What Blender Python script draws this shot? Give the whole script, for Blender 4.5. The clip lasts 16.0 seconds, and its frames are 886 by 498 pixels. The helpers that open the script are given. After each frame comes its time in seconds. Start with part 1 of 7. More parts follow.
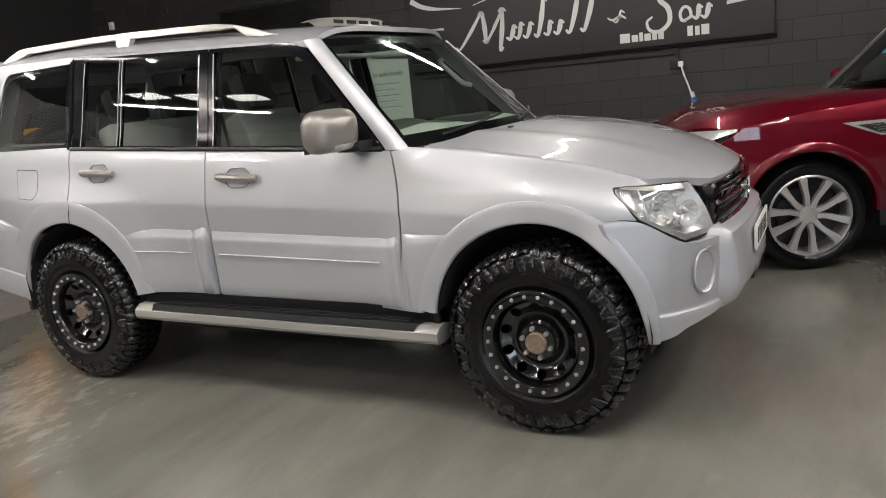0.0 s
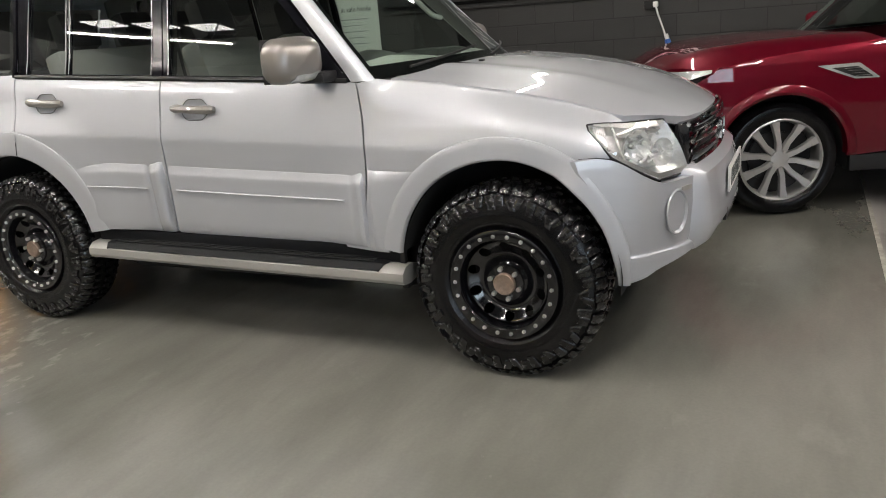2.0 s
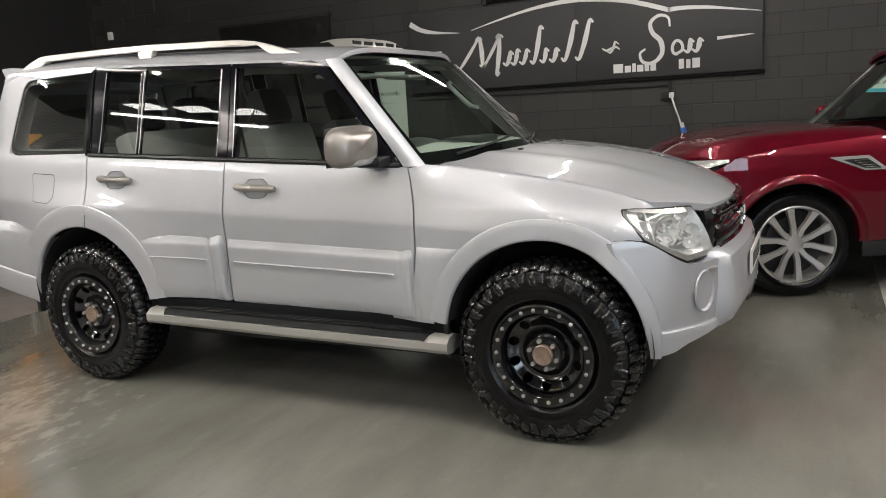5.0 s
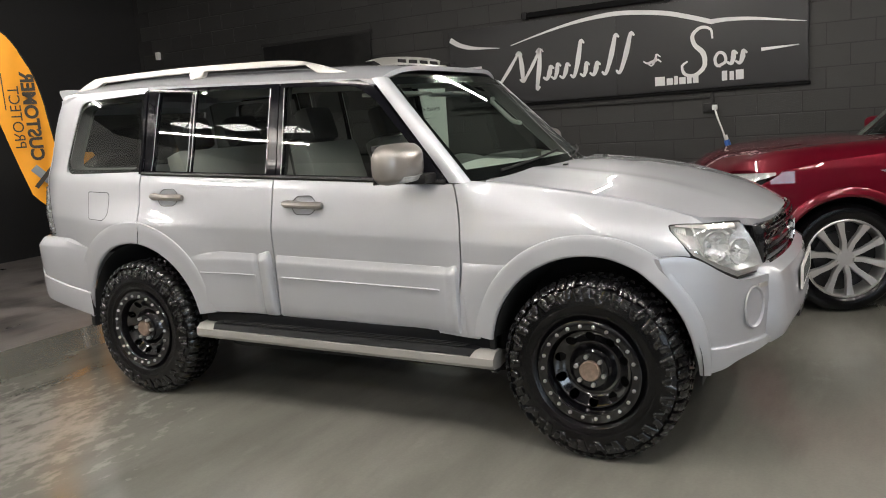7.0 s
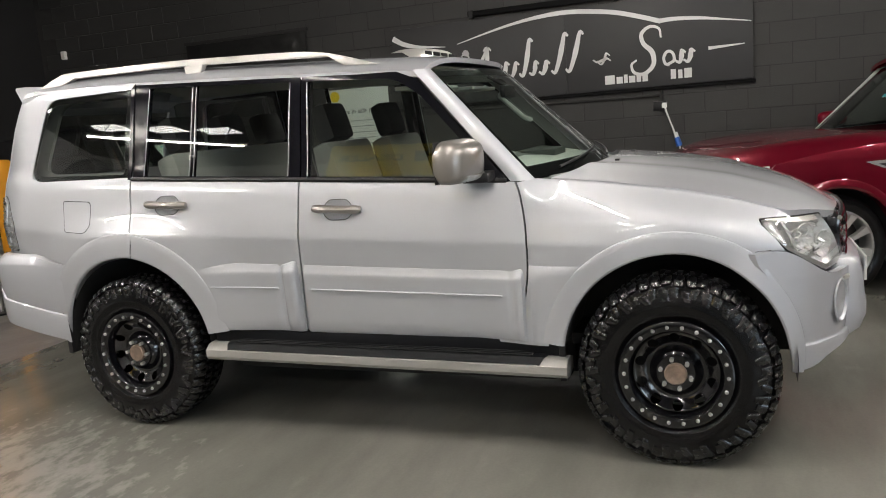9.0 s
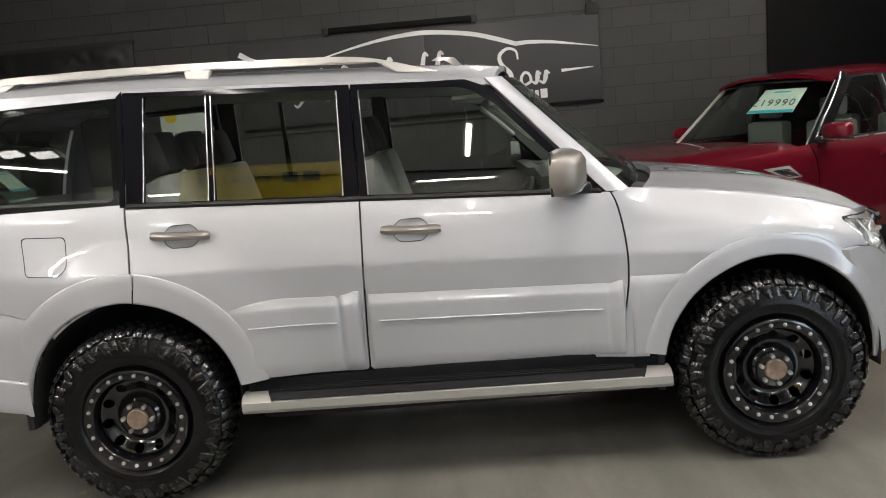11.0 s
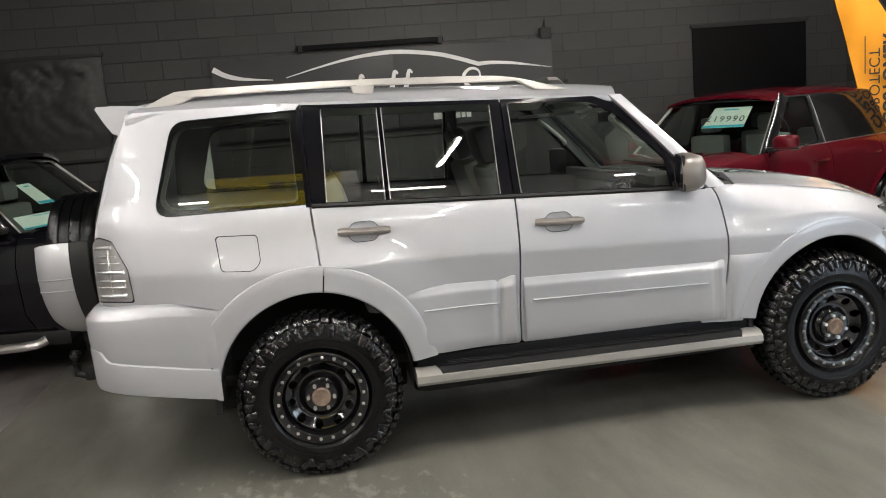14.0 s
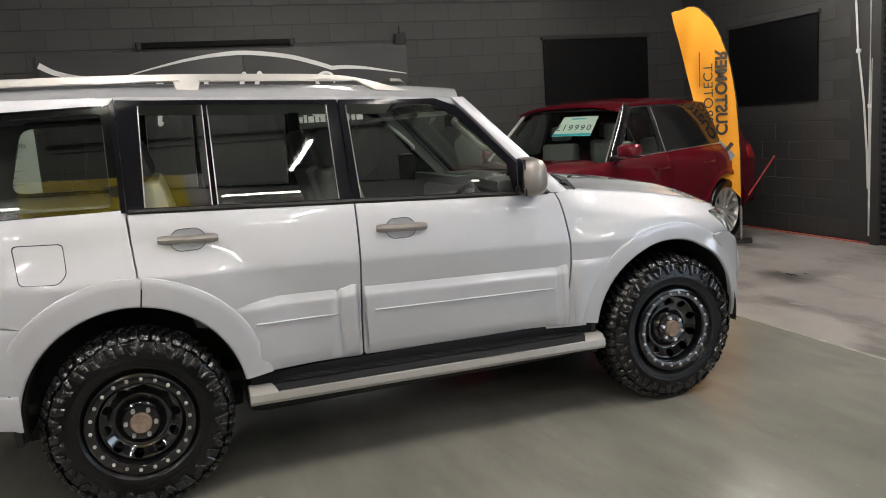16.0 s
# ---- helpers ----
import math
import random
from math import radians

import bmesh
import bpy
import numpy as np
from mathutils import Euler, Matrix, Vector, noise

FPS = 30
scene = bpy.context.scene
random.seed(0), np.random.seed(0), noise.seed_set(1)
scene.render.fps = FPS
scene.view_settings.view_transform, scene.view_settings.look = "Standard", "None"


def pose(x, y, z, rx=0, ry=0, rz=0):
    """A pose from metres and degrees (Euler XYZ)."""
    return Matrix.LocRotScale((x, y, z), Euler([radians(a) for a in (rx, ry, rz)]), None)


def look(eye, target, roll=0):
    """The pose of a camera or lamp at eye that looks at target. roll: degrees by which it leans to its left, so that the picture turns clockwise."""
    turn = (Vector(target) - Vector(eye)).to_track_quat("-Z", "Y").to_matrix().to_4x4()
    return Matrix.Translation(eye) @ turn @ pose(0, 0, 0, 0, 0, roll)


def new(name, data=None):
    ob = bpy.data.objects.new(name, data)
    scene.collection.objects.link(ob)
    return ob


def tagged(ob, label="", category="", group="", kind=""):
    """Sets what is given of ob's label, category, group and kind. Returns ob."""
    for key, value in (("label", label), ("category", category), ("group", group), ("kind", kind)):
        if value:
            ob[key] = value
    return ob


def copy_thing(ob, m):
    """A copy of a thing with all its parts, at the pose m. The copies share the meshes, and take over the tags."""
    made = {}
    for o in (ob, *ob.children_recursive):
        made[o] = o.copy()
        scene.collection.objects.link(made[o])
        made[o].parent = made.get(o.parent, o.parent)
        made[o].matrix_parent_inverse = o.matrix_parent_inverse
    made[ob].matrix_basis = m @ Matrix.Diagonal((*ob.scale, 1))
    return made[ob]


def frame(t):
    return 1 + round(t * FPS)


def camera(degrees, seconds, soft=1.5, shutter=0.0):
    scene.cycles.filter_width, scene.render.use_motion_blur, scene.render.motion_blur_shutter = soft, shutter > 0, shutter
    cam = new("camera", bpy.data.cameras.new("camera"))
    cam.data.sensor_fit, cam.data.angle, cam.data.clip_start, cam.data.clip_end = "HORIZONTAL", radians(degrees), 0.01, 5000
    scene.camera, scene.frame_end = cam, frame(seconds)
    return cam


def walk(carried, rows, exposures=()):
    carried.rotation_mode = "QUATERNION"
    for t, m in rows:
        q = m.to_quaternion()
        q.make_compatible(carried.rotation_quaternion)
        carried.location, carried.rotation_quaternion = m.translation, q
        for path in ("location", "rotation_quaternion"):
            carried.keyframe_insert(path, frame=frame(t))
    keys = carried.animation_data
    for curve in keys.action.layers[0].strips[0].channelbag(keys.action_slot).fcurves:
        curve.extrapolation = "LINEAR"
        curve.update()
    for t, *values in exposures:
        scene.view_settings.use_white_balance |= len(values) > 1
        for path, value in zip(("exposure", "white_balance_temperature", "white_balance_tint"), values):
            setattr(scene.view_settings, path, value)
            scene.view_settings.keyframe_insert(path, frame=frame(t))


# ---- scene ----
cam = camera(59.7, 16.0, soft=1.0)
PATH = [
    (0, (2.51, -3.748, 1.473), (1.589, -2.021, 1.064), -5.6),
    (0.5, (2.486, -3.683, 1.439), (1.593, -1.955, 0.975), -5.3),
    (1, (2.474, -3.646, 1.424), (1.607, -1.919, 0.909), -5.0),
    (1.5, (2.47, -3.647, 1.422), (1.618, -1.922, 0.878), -4.7),
    (2, (2.47, -3.662, 1.422), (1.626, -1.935, 0.868), -4.5),
    (2.5, (2.471, -3.683, 1.426), (1.631, -1.952, 0.882), -4.2),
    (3, (2.465, -3.737, 1.435), (1.626, -1.996, 0.923), -3.8),
    (3.5, (2.458, -3.839, 1.457), (1.616, -2.086, 0.99), -3.5),
    (4, (2.449, -3.928, 1.474), (1.6, -2.167, 1.052), -3.3),
    (6.5, (2.446, -3.973, 1.492), (1.507, -2.236, 1.171), -3.9),
    (7, (2.426, -3.992, 1.501), (1.464, -2.268, 1.181), -4.0),
    (7.5, (2.379, -4.003, 1.501), (1.412, -2.283, 1.176), -4.1),
    (8, (2.237, -3.994, 1.488), (1.301, -2.258, 1.157), -4.4),
    (8.5, (1.949, -3.983, 1.508), (1.094, -2.206, 1.176), -4.5),
    (9, (1.62, -4.077, 1.515), (0.916, -2.234, 1.184), -4.6),
    (9.2, (1.518, -4.099, 1.527), (0.864, -2.238, 1.198), -4.7),
    (11.3, (-0.154, -4.13, 1.574), (-0.108, -2.157, 1.247), -4.8),
    (11.5, (-0.317, -4.165, 1.568), (-0.209, -2.196, 1.236), -4.6),
    (12, (-0.663, -4.239, 1.605), (-0.465, -2.278, 1.266), -4.4),
    (12.5, (-0.975, -4.198, 1.62), (-0.729, -2.241, 1.288), -4.5),
    (13, (-1.205, -4.338, 1.637), (-0.935, -2.383, 1.31), -4.7),
    (13.5, (-1.309, -4.538, 1.66), (-1.02, -2.585, 1.341), -4.8),
    (14, (-1.313, -4.596, 1.658), (-1.003, -2.645, 1.346), -4.9),
    (14.5, (-1.297, -4.574, 1.653), (-0.947, -2.63, 1.342), -4.8),
    (15, (-1.257, -4.569, 1.647), (-0.849, -2.636, 1.335), -4.8),
    (15.5, (-1.232, -4.557, 1.643), (-0.729, -2.648, 1.325), -4.3),
    (16, (-1.143, -4.452, 1.612), (-0.5, -2.584, 1.296), -4.0),
]
walk(cam, [(t, look(eye, target, roll)) for t, eye, target, roll in PATH], ((0, 0.04), (4, 0.05), (7.2, 0.10), (9, 0.04), (12, 0.05), (14, 0.07), (16, 0.02)))
from mathutils.geometry import tessellate_polygon

# ---------------------------------------------------------------- light and exposure
world = bpy.data.worlds.new("world")
scene.world = world
world.use_nodes = True
world.node_tree.nodes["Background"].inputs[0].default_value = (0.6, 0.7, 0.8, 1)
world.node_tree.nodes["Background"].inputs[1].default_value = 0.02


# ---------------------------------------------------------------- materials
def nodes_of(name):
    m = bpy.data.materials.new(name)
    m.use_nodes = True
    nt = m.node_tree
    return m, nt, nt.nodes["Principled BSDF"]


def noise_tex(nt, scale, detail=4.0, rough=0.55, src="Object", squash=None):
    co = nt.nodes.new("ShaderNodeTexCoord")
    tex = nt.nodes.new("ShaderNodeTexNoise")
    tex.inputs["Scale"].default_value = scale
    tex.inputs["Detail"].default_value = detail
    tex.inputs["Roughness"].default_value = rough
    if squash:
        mp = nt.nodes.new("ShaderNodeMapping")
        mp.inputs["Scale"].default_value = squash
        nt.links.new(co.outputs[src], mp.inputs[0])
        nt.links.new(mp.outputs[0], tex.inputs["Vector"])
    else:
        nt.links.new(co.outputs[src], tex.inputs["Vector"])
    return tex


def ramp(nt, src, stops):
    r = nt.nodes.new("ShaderNodeValToRGB")
    e = r.color_ramp.elements
    while len(e) < len(stops):
        e.new(0.5)
    for k, (p, c) in zip(e, stops):
        k.position = p
        k.color = (*c, 1) if len(c) == 3 else c
    nt.links.new(src, r.inputs[0])
    return r


def grey(v):
    return (v, v, v)


def material(name, color, rough=0.5, metal=0.0, coat=0.0, vary=0.12, scale=3.0, grain=60.0, bump=0.0, rvary=0.1,
             spec=0.5, emit=None, strength=0.0, squash=None, src="Object", coat_rough=0.03):
    """One surface: a base colour that drifts at two scales, with roughness that drifts too and fine relief."""
    m, nt, b = nodes_of(name)
    b.inputs["Metallic"].default_value = metal
    b.inputs["Coat Weight"].default_value = coat
    b.inputs["Coat Roughness"].default_value = coat_rough
    b.inputs["Specular IOR Level"].default_value = spec
    big = noise_tex(nt, scale, 5.0, src=src, squash=squash)
    fine = noise_tex(nt, grain, 3.0, src=src)
    mix = nt.nodes.new("ShaderNodeMath")
    mix.operation = "MULTIPLY_ADD"
    nt.links.new(fine.outputs[0], mix.inputs[0])
    mix.inputs[1].default_value = 0.35
    nt.links.new(big.outputs[0], mix.inputs[2])
    lo = tuple(c * (1 - vary) for c in color)
    hi = tuple(min(1, c * (1 + vary)) for c in color)
    r = ramp(nt, mix.outputs[0], [(0.4, lo), (0.95, hi)])
    nt.links.new(r.outputs[0], b.inputs["Base Color"])
    rr = ramp(nt, mix.outputs[0], [(0.4, grey(max(0.02, rough - rvary * rough))), (0.95, grey(min(1, rough + rvary * rough)))])
    nt.links.new(rr.outputs[0], b.inputs["Roughness"])
    if bump:
        bp = nt.nodes.new("ShaderNodeBump")
        bp.inputs["Strength"].default_value = bump
        bp.inputs["Distance"].default_value = 0.01
        nt.links.new(fine.outputs[0], bp.inputs["Height"])
        nt.links.new(bp.outputs[0], b.inputs["Normal"])
    if emit:
        b.inputs["Emission Color"].default_value = (*emit, 1)
        b.inputs["Emission Strength"].default_value = strength
    return m


def glass_material(name, tint, gloss_rough=0.0, base=0.075):
    """A thin pane: clear tinted light through it, gloss on it that grows at a slant."""
    m = bpy.data.materials.new(name)
    m.use_nodes = True
    nt = m.node_tree
    nt.nodes.clear()
    out = nt.nodes.new("ShaderNodeOutputMaterial")
    mix = nt.nodes.new("ShaderNodeMixShader")
    tr = nt.nodes.new("ShaderNodeBsdfTransparent")
    gl = nt.nodes.new("ShaderNodeBsdfGlossy")
    lw = nt.nodes.new("ShaderNodeLayerWeight")
    lw.inputs[0].default_value = 0.5
    pw = nt.nodes.new("ShaderNodeMath")
    pw.operation = "POWER"
    pw.inputs[1].default_value = 4.5
    nt.links.new(lw.outputs["Facing"], pw.inputs[0])
    fr = nt.nodes.new("ShaderNodeMath")
    fr.operation = "MULTIPLY_ADD"
    fr.inputs[1].default_value, fr.inputs[2].default_value = 0.9, base
    nt.links.new(pw.outputs[0], fr.inputs[0])
    tr.inputs[0].default_value = (*tint, 1)
    gl.inputs["Color"].default_value = (1, 1, 1, 1)
    gl.inputs["Roughness"].default_value = gloss_rough
    nt.links.new(fr.outputs[0], mix.inputs[0])
    nt.links.new(tr.outputs[0], mix.inputs[1])
    nt.links.new(gl.outputs[0], mix.inputs[2])
    nt.links.new(mix.outputs[0], out.inputs[0])
    return m


def floor_material(name, dark, light, rough_lo, rough_hi, patch=0.5, detail=2.0, scuff=0.25, relief=0.0, pale=(0.36, 0.35, 0.33), worn=0.35, streak=0.07, flecked=()):
    """Worn painted or bare concrete: broad clouds, long scuffs two ways, pale rubbed spots, fine grain, and gloss that drifts."""
    m, nt, b = nodes_of(name)
    b.inputs["Specular IOR Level"].default_value = 0.65

    def turned(scale, angle, squash, det):
        co = nt.nodes.new("ShaderNodeTexCoord")
        mp = nt.nodes.new("ShaderNodeMapping")
        mp.inputs["Rotation"].default_value = (0, 0, radians(angle))
        mp.inputs["Scale"].default_value = squash
        tex = nt.nodes.new("ShaderNodeTexNoise")
        tex.inputs["Scale"].default_value, tex.inputs["Detail"].default_value, tex.inputs["Roughness"].default_value = scale, det, 0.62
        nt.links.new(co.outputs["Object"], mp.inputs[0])
        nt.links.new(mp.outputs[0], tex.inputs["Vector"])
        return tex

    def mixed(kind, fac, a, c):
        mx = nt.nodes.new("ShaderNodeMix")
        mx.data_type, mx.blend_type = "RGBA", kind
        if isinstance(fac, float):
            mx.inputs[0].default_value = fac
        else:
            nt.links.new(fac, mx.inputs[0])
        nt.links.new(a, mx.inputs[6])
        if isinstance(c, tuple):
            mx.inputs[7].default_value = (*c, 1)
        else:
            nt.links.new(c, mx.inputs[7])
        return mx.outputs[2]

    big = noise_tex(nt, patch, detail, 0.5)
    mid = turned(2.4, 20, (1.0, 0.4, 1.0), 5.0)
    a = nt.nodes.new("ShaderNodeMath")
    a.operation = "MULTIPLY_ADD"
    nt.links.new(mid.outputs[0], a.inputs[0])
    a.inputs[1].default_value = scuff
    nt.links.new(big.outputs[0], a.inputs[2])
    mean = 0.5 + 0.5 * scuff
    col = ramp(nt, a.outputs[0], [(mean - 0.24, dark), (min(1.0, mean + 0.26), light)]).outputs[0]
    # long tyre scuffs, one way and the other
    s1 = turned(3.0, -62, (1.0, 0.22, 1.0), 5.0)
    s2 = turned(2.6, -14, (1.0, 0.25, 1.0), 5.0)
    col = mixed("MULTIPLY", 1.0, col, ramp(nt, s1.outputs[0], [(0.32, grey(1 - streak)), (0.52, grey(1.0))]).outputs[0])
    col = mixed("MULTIPLY", 1.0, col, ramp(nt, s2.outputs[0], [(0.48, grey(1.0)), (0.75, grey(1 + streak))]).outputs[0])
    # pale rubbed spots
    spot = turned(3.4, 35, (1.0, 0.6, 1.0), 6.0)
    rub = ramp(nt, spot.outputs[0], [(0.62, grey(0.0)), (0.74, grey(worn))])
    col = mixed("MIX", rub.outputs[0], col, pale)
    # small pale scales, thicker towards the middle of each given circle
    for cx, cy, rad, amount in flecked:
        co = nt.nodes.new("ShaderNodeTexCoord")
        dist = nt.nodes.new("ShaderNodeVectorMath")
        dist.operation = "DISTANCE"
        dist.inputs[1].default_value = (cx, cy, 0)
        nt.links.new(co.outputs["Object"], dist.inputs[0])
        near = nt.nodes.new("ShaderNodeMapRange")
        near.inputs[1].default_value, near.inputs[2].default_value = rad, rad * 0.25
        near.inputs[3].default_value, near.inputs[4].default_value = 0.0, 0.30
        nt.links.new(dist.outputs["Value"], near.inputs[0])
        scale_ = turned(12.0, 28, (1.0, 0.55, 1.0), 8.0)
        add = nt.nodes.new("ShaderNodeMath")
        nt.links.new(near.outputs[0], add.inputs[0])
        nt.links.new(scale_.outputs[0], add.inputs[1])
        bare = ramp(nt, add.outputs[0], [(0.68, grey(0.0)), (0.74, grey(amount * 0.5)), (0.84, grey(amount))])
        col = mixed("MIX", bare.outputs[0], col, pale)
    fine = noise_tex(nt, 70.0, 4.0)
    col = mixed("MULTIPLY", 1.0, col, ramp(nt, fine.outputs[0], [(0.3, grey(0.955)), (0.7, grey(1.03))]).outputs[0])
    nt.links.new(col, b.inputs["Base Color"])
    rsum = nt.nodes.new("ShaderNodeMath")
    rsum.operation = "MULTIPLY_ADD"
    nt.links.new(s1.outputs[0], rsum.inputs[0])
    rsum.inputs[1].default_value = 0.4
    nt.links.new(big.outputs[0], rsum.inputs[2])
    rr = ramp(nt, rsum.outputs[0], [(0.5, grey(rough_lo)), (0.9, grey(rough_hi))])
    nt.links.new(rr.outputs[0], b.inputs["Roughness"])
    swell = turned(6.0, 10, (1.0, 0.7, 1.0), 3.0)
    bp = nt.nodes.new("ShaderNodeBump")
    bp.inputs["Strength"].default_value = 0.03 + relief
    bp.inputs["Distance"].default_value = 0.01
    nt.links.new(swell.outputs[0], bp.inputs["Height"])
    nt.links.new(bp.outputs[0], b.inputs["Normal"])
    return m


def block_material(name, base):
    """Black masonry paint on rough concrete block; every block a shade of its own."""
    m, nt, b = nodes_of(name)
    inf = nt.nodes.new("ShaderNodeObjectInfo")
    geo = nt.nodes.new("ShaderNodeNewGeometry")
    add = nt.nodes.new("ShaderNodeMath")
    nt.links.new(inf.outputs["Random"], add.inputs[0])
    nt.links.new(geo.outputs["Random Per Island"], add.inputs[1])
    fr = nt.nodes.new("ShaderNodeMath")
    fr.operation = "FRACT"
    nt.links.new(add.outputs[0], fr.inputs[0])
    n = noise_tex(nt, 40.0, 5.0, 0.7)
    big = noise_tex(nt, 1.3, 4.0)
    a = nt.nodes.new("ShaderNodeMath")
    a.operation = "MULTIPLY_ADD"
    nt.links.new(fr.outputs[0], a.inputs[0])
    a.inputs[1].default_value = 0.35
    nt.links.new(big.outputs[0], a.inputs[2])
    r = ramp(nt, a.outputs[0], [(0.3, grey(base * 0.8)), (0.9, (base * 1.25, base * 1.22, base * 1.2))])
    nt.links.new(r.outputs[0], b.inputs["Base Color"])
    b.inputs["Roughness"].default_value = 0.55
    bp = nt.nodes.new("ShaderNodeBump")
    bp.inputs["Strength"].default_value = 0.5
    bp.inputs["Distance"].default_value = 0.006
    nt.links.new(n.outputs[0], bp.inputs["Height"])
    nt.links.new(bp.outputs[0], b.inputs["Normal"])
    return m


SILVER = material("silver_paint", (0.480, 0.492, 0.526), rough=0.52, metal=0.52, coat=1.0, vary=0.02, scale=1.0, grain=900, rvary=0.05, coat_rough=0.02)
SILVER_TRIM = material("silver_trim", (0.43, 0.42, 0.40), rough=0.38, metal=0.55, coat=0.2, vary=0.05, grain=200)
MIRROR_PAINT = material("champagne_shell", (0.27, 0.25, 0.235), rough=0.38, metal=0.6, coat=0.5, vary=0.05, grain=400)
BLACK_GLOSS = material("black_gloss", (0.008, 0.008, 0.009), rough=0.12, coat=0.6, vary=0.2)
BLACK_SATIN = material("black_satin", (0.006, 0.006, 0.008), rough=0.12, vary=0.2, spec=0.14)
BLACK_PLASTIC = material("black_plastic", (0.013, 0.013, 0.014), rough=0.45, vary=0.2, grain=300, bump=0.12, spec=0.3)
STEP_MAT = material("step_rubber", (0.006, 0.0065, 0.008), rough=0.5, vary=0.3, grain=250, bump=0.15, spec=0.14)
WELL = material("wheel_well", (0.010, 0.010, 0.010), rough=0.8, vary=0.4)
RUBBER = material("tyre_rubber", (0.003, 0.003, 0.0035), rough=0.12, vary=0.35, scale=12, grain=160, spec=0.30, bump=0.16, rvary=0.5)
TREAD = material("tyre_dressing", (0.0025, 0.0025, 0.003), rough=0.24, vary=0.35, scale=14, grain=30, spec=0.7, bump=0.28, rvary=0.6)
RIM_BLACK = material("rim_black", (0.003, 0.003, 0.004), rough=0.14, coat=0.5, vary=0.2, spec=0.5, coat_rough=0.02)
STEEL = material("bright_steel", (0.62, 0.61, 0.60), rough=0.28, metal=0.9, vary=0.1, grain=200)
RUSTY = material("rusty_hub", (0.23, 0.17, 0.13), rough=0.55, metal=0.5, vary=0.4, scale=30, grain=150, bump=0.3)
CHROME = material("chrome", (0.78, 0.78, 0.79), rough=0.08, metal=1.0, vary=0.03)
GLASS = glass_material("side_glass", (0.80, 0.84, 0.81))
GLASS_PRIV = glass_material("rear_glass", (0.68, 0.71, 0.68))
SCREEN_GLASS = glass_material("windscreen_glass", (0.78, 0.87, 0.82))
LENS = glass_material("lamp_lens", (0.97, 0.975, 0.98), 0.03)
REFLECTOR = material("lamp_reflector", (0.86, 0.86, 0.85), rough=0.14, metal=0.6, vary=0.15, scale=40, grain=45, bump=0.7)
LAMP_GREY = material("lamp_housing", (0.66, 0.66, 0.65), rough=0.25, metal=0.6, vary=0.2, scale=30)
SEAT_PALE = material("seat_grey", (0.15, 0.155, 0.148), rough=0.6, vary=0.15, grain=150, bump=0.2)
SEAT = material("seat_leather", (0.30, 0.30, 0.29), rough=0.5, vary=0.15, grain=150, bump=0.2)
SEAT_DARK = material("headrest_black", (0.016, 0.016, 0.017), rough=0.55, vary=0.2, grain=150, bump=0.2)
TRIM_BEIGE = material("cabin_trim", (0.50, 0.51, 0.48), rough=0.6, vary=0.08, grain=150, bump=0.1)
DASH = material("dashboard", (0.05, 0.052, 0.05), rough=0.5, vary=0.1, grain=200, bump=0.15)
RED = material("red_paint", (0.125, 0.0016, 0.011), rough=0.40, metal=0.4, coat=1.0, vary=0.04, grain=900, spec=0.1, coat_rough=0.015)
DARK_PAINT = material("dark_paint", (0.003, 0.003, 0.005), rough=0.12, metal=0.0, spec=0.3, coat=0.35, vary=0.05)
ALLOY = material("alloy_wheel", (0.56, 0.555, 0.55), rough=0.30, metal=0.75, vary=0.08)
ALLOY_DARK = material("alloy_dark", (0.03, 0.03, 0.032), rough=0.4, metal=0.4, vary=0.1)
FLOOR_MAT = floor_material("painted_floor", (0.112, 0.112, 0.098), (0.218, 0.213, 0.190), 0.13, 0.24, scuff=0.5, relief=0.02, worn=0.12, streak=0.13, pale=(0.45, 0.425, 0.40), flecked=((-1.75, -1.80, 1.45, 0.34),))
CONCRETE = floor_material("bare_concrete", (0.068, 0.062, 0.059), (0.26, 0.243, 0.232), 0.26, 0.55, patch=1.1, detail=7.0, scuff=1.0, relief=0.3, pale=(0.46, 0.44, 0.42), worn=0.75, streak=0.10)
CONCRETE_DARK = floor_material("stained_concrete", (0.040, 0.036, 0.036), (0.18, 0.165, 0.160), 0.26, 0.5, patch=1.3, detail=7.0, scuff=1.0, relief=0.3, pale=(0.34, 0.32, 0.31), worn=0.6, streak=0.08)
WALL_PAINT = block_material("black_blockwork", 0.0235)
MORTAR = material("mortar_black", (0.018, 0.018, 0.018), rough=0.8, vary=0.2)
WALL_PLAIN = material("black_wall_paint", (0.012, 0.012, 0.013), rough=0.7, vary=0.25, scale=0.8, grain=30, bump=0.2)
CEIL = material("ceiling_black", (0.02, 0.02, 0.021), rough=0.85, vary=0.2)
PALE_WALL = material("pale_wall", (0.37, 0.37, 0.365), rough=0.8, vary=0.1)
WALL_GREY = material("pale_grey_wall", (0.36, 0.36, 0.355), rough=0.8, vary=0.15)
SIGN_BOARD = material("sign_board", (0.024, 0.024, 0.026), rough=0.5, vary=0.15, scale=0.7)
SIGN_WHITE = material("sign_white", (0.72, 0.72, 0.72), rough=0.5, vary=0.03)
SHEET = material("black_sheet", (0.0025, 0.0025, 0.003), rough=0.6, spec=0.12, vary=0.25, scale=3)
SHEET_WORN = material("creased_sheet", (0.009, 0.009, 0.009), rough=0.34, spec=0.3, vary=0.3, scale=3)
ORANGE = material("flag_orange", (0.80, 0.33, 0.01), rough=0.7, vary=0.06, scale=4, grain=400, bump=0.05)
FLAG_INK = material("flag_ink", (0.03, 0.024, 0.018), rough=0.7, vary=0.1)
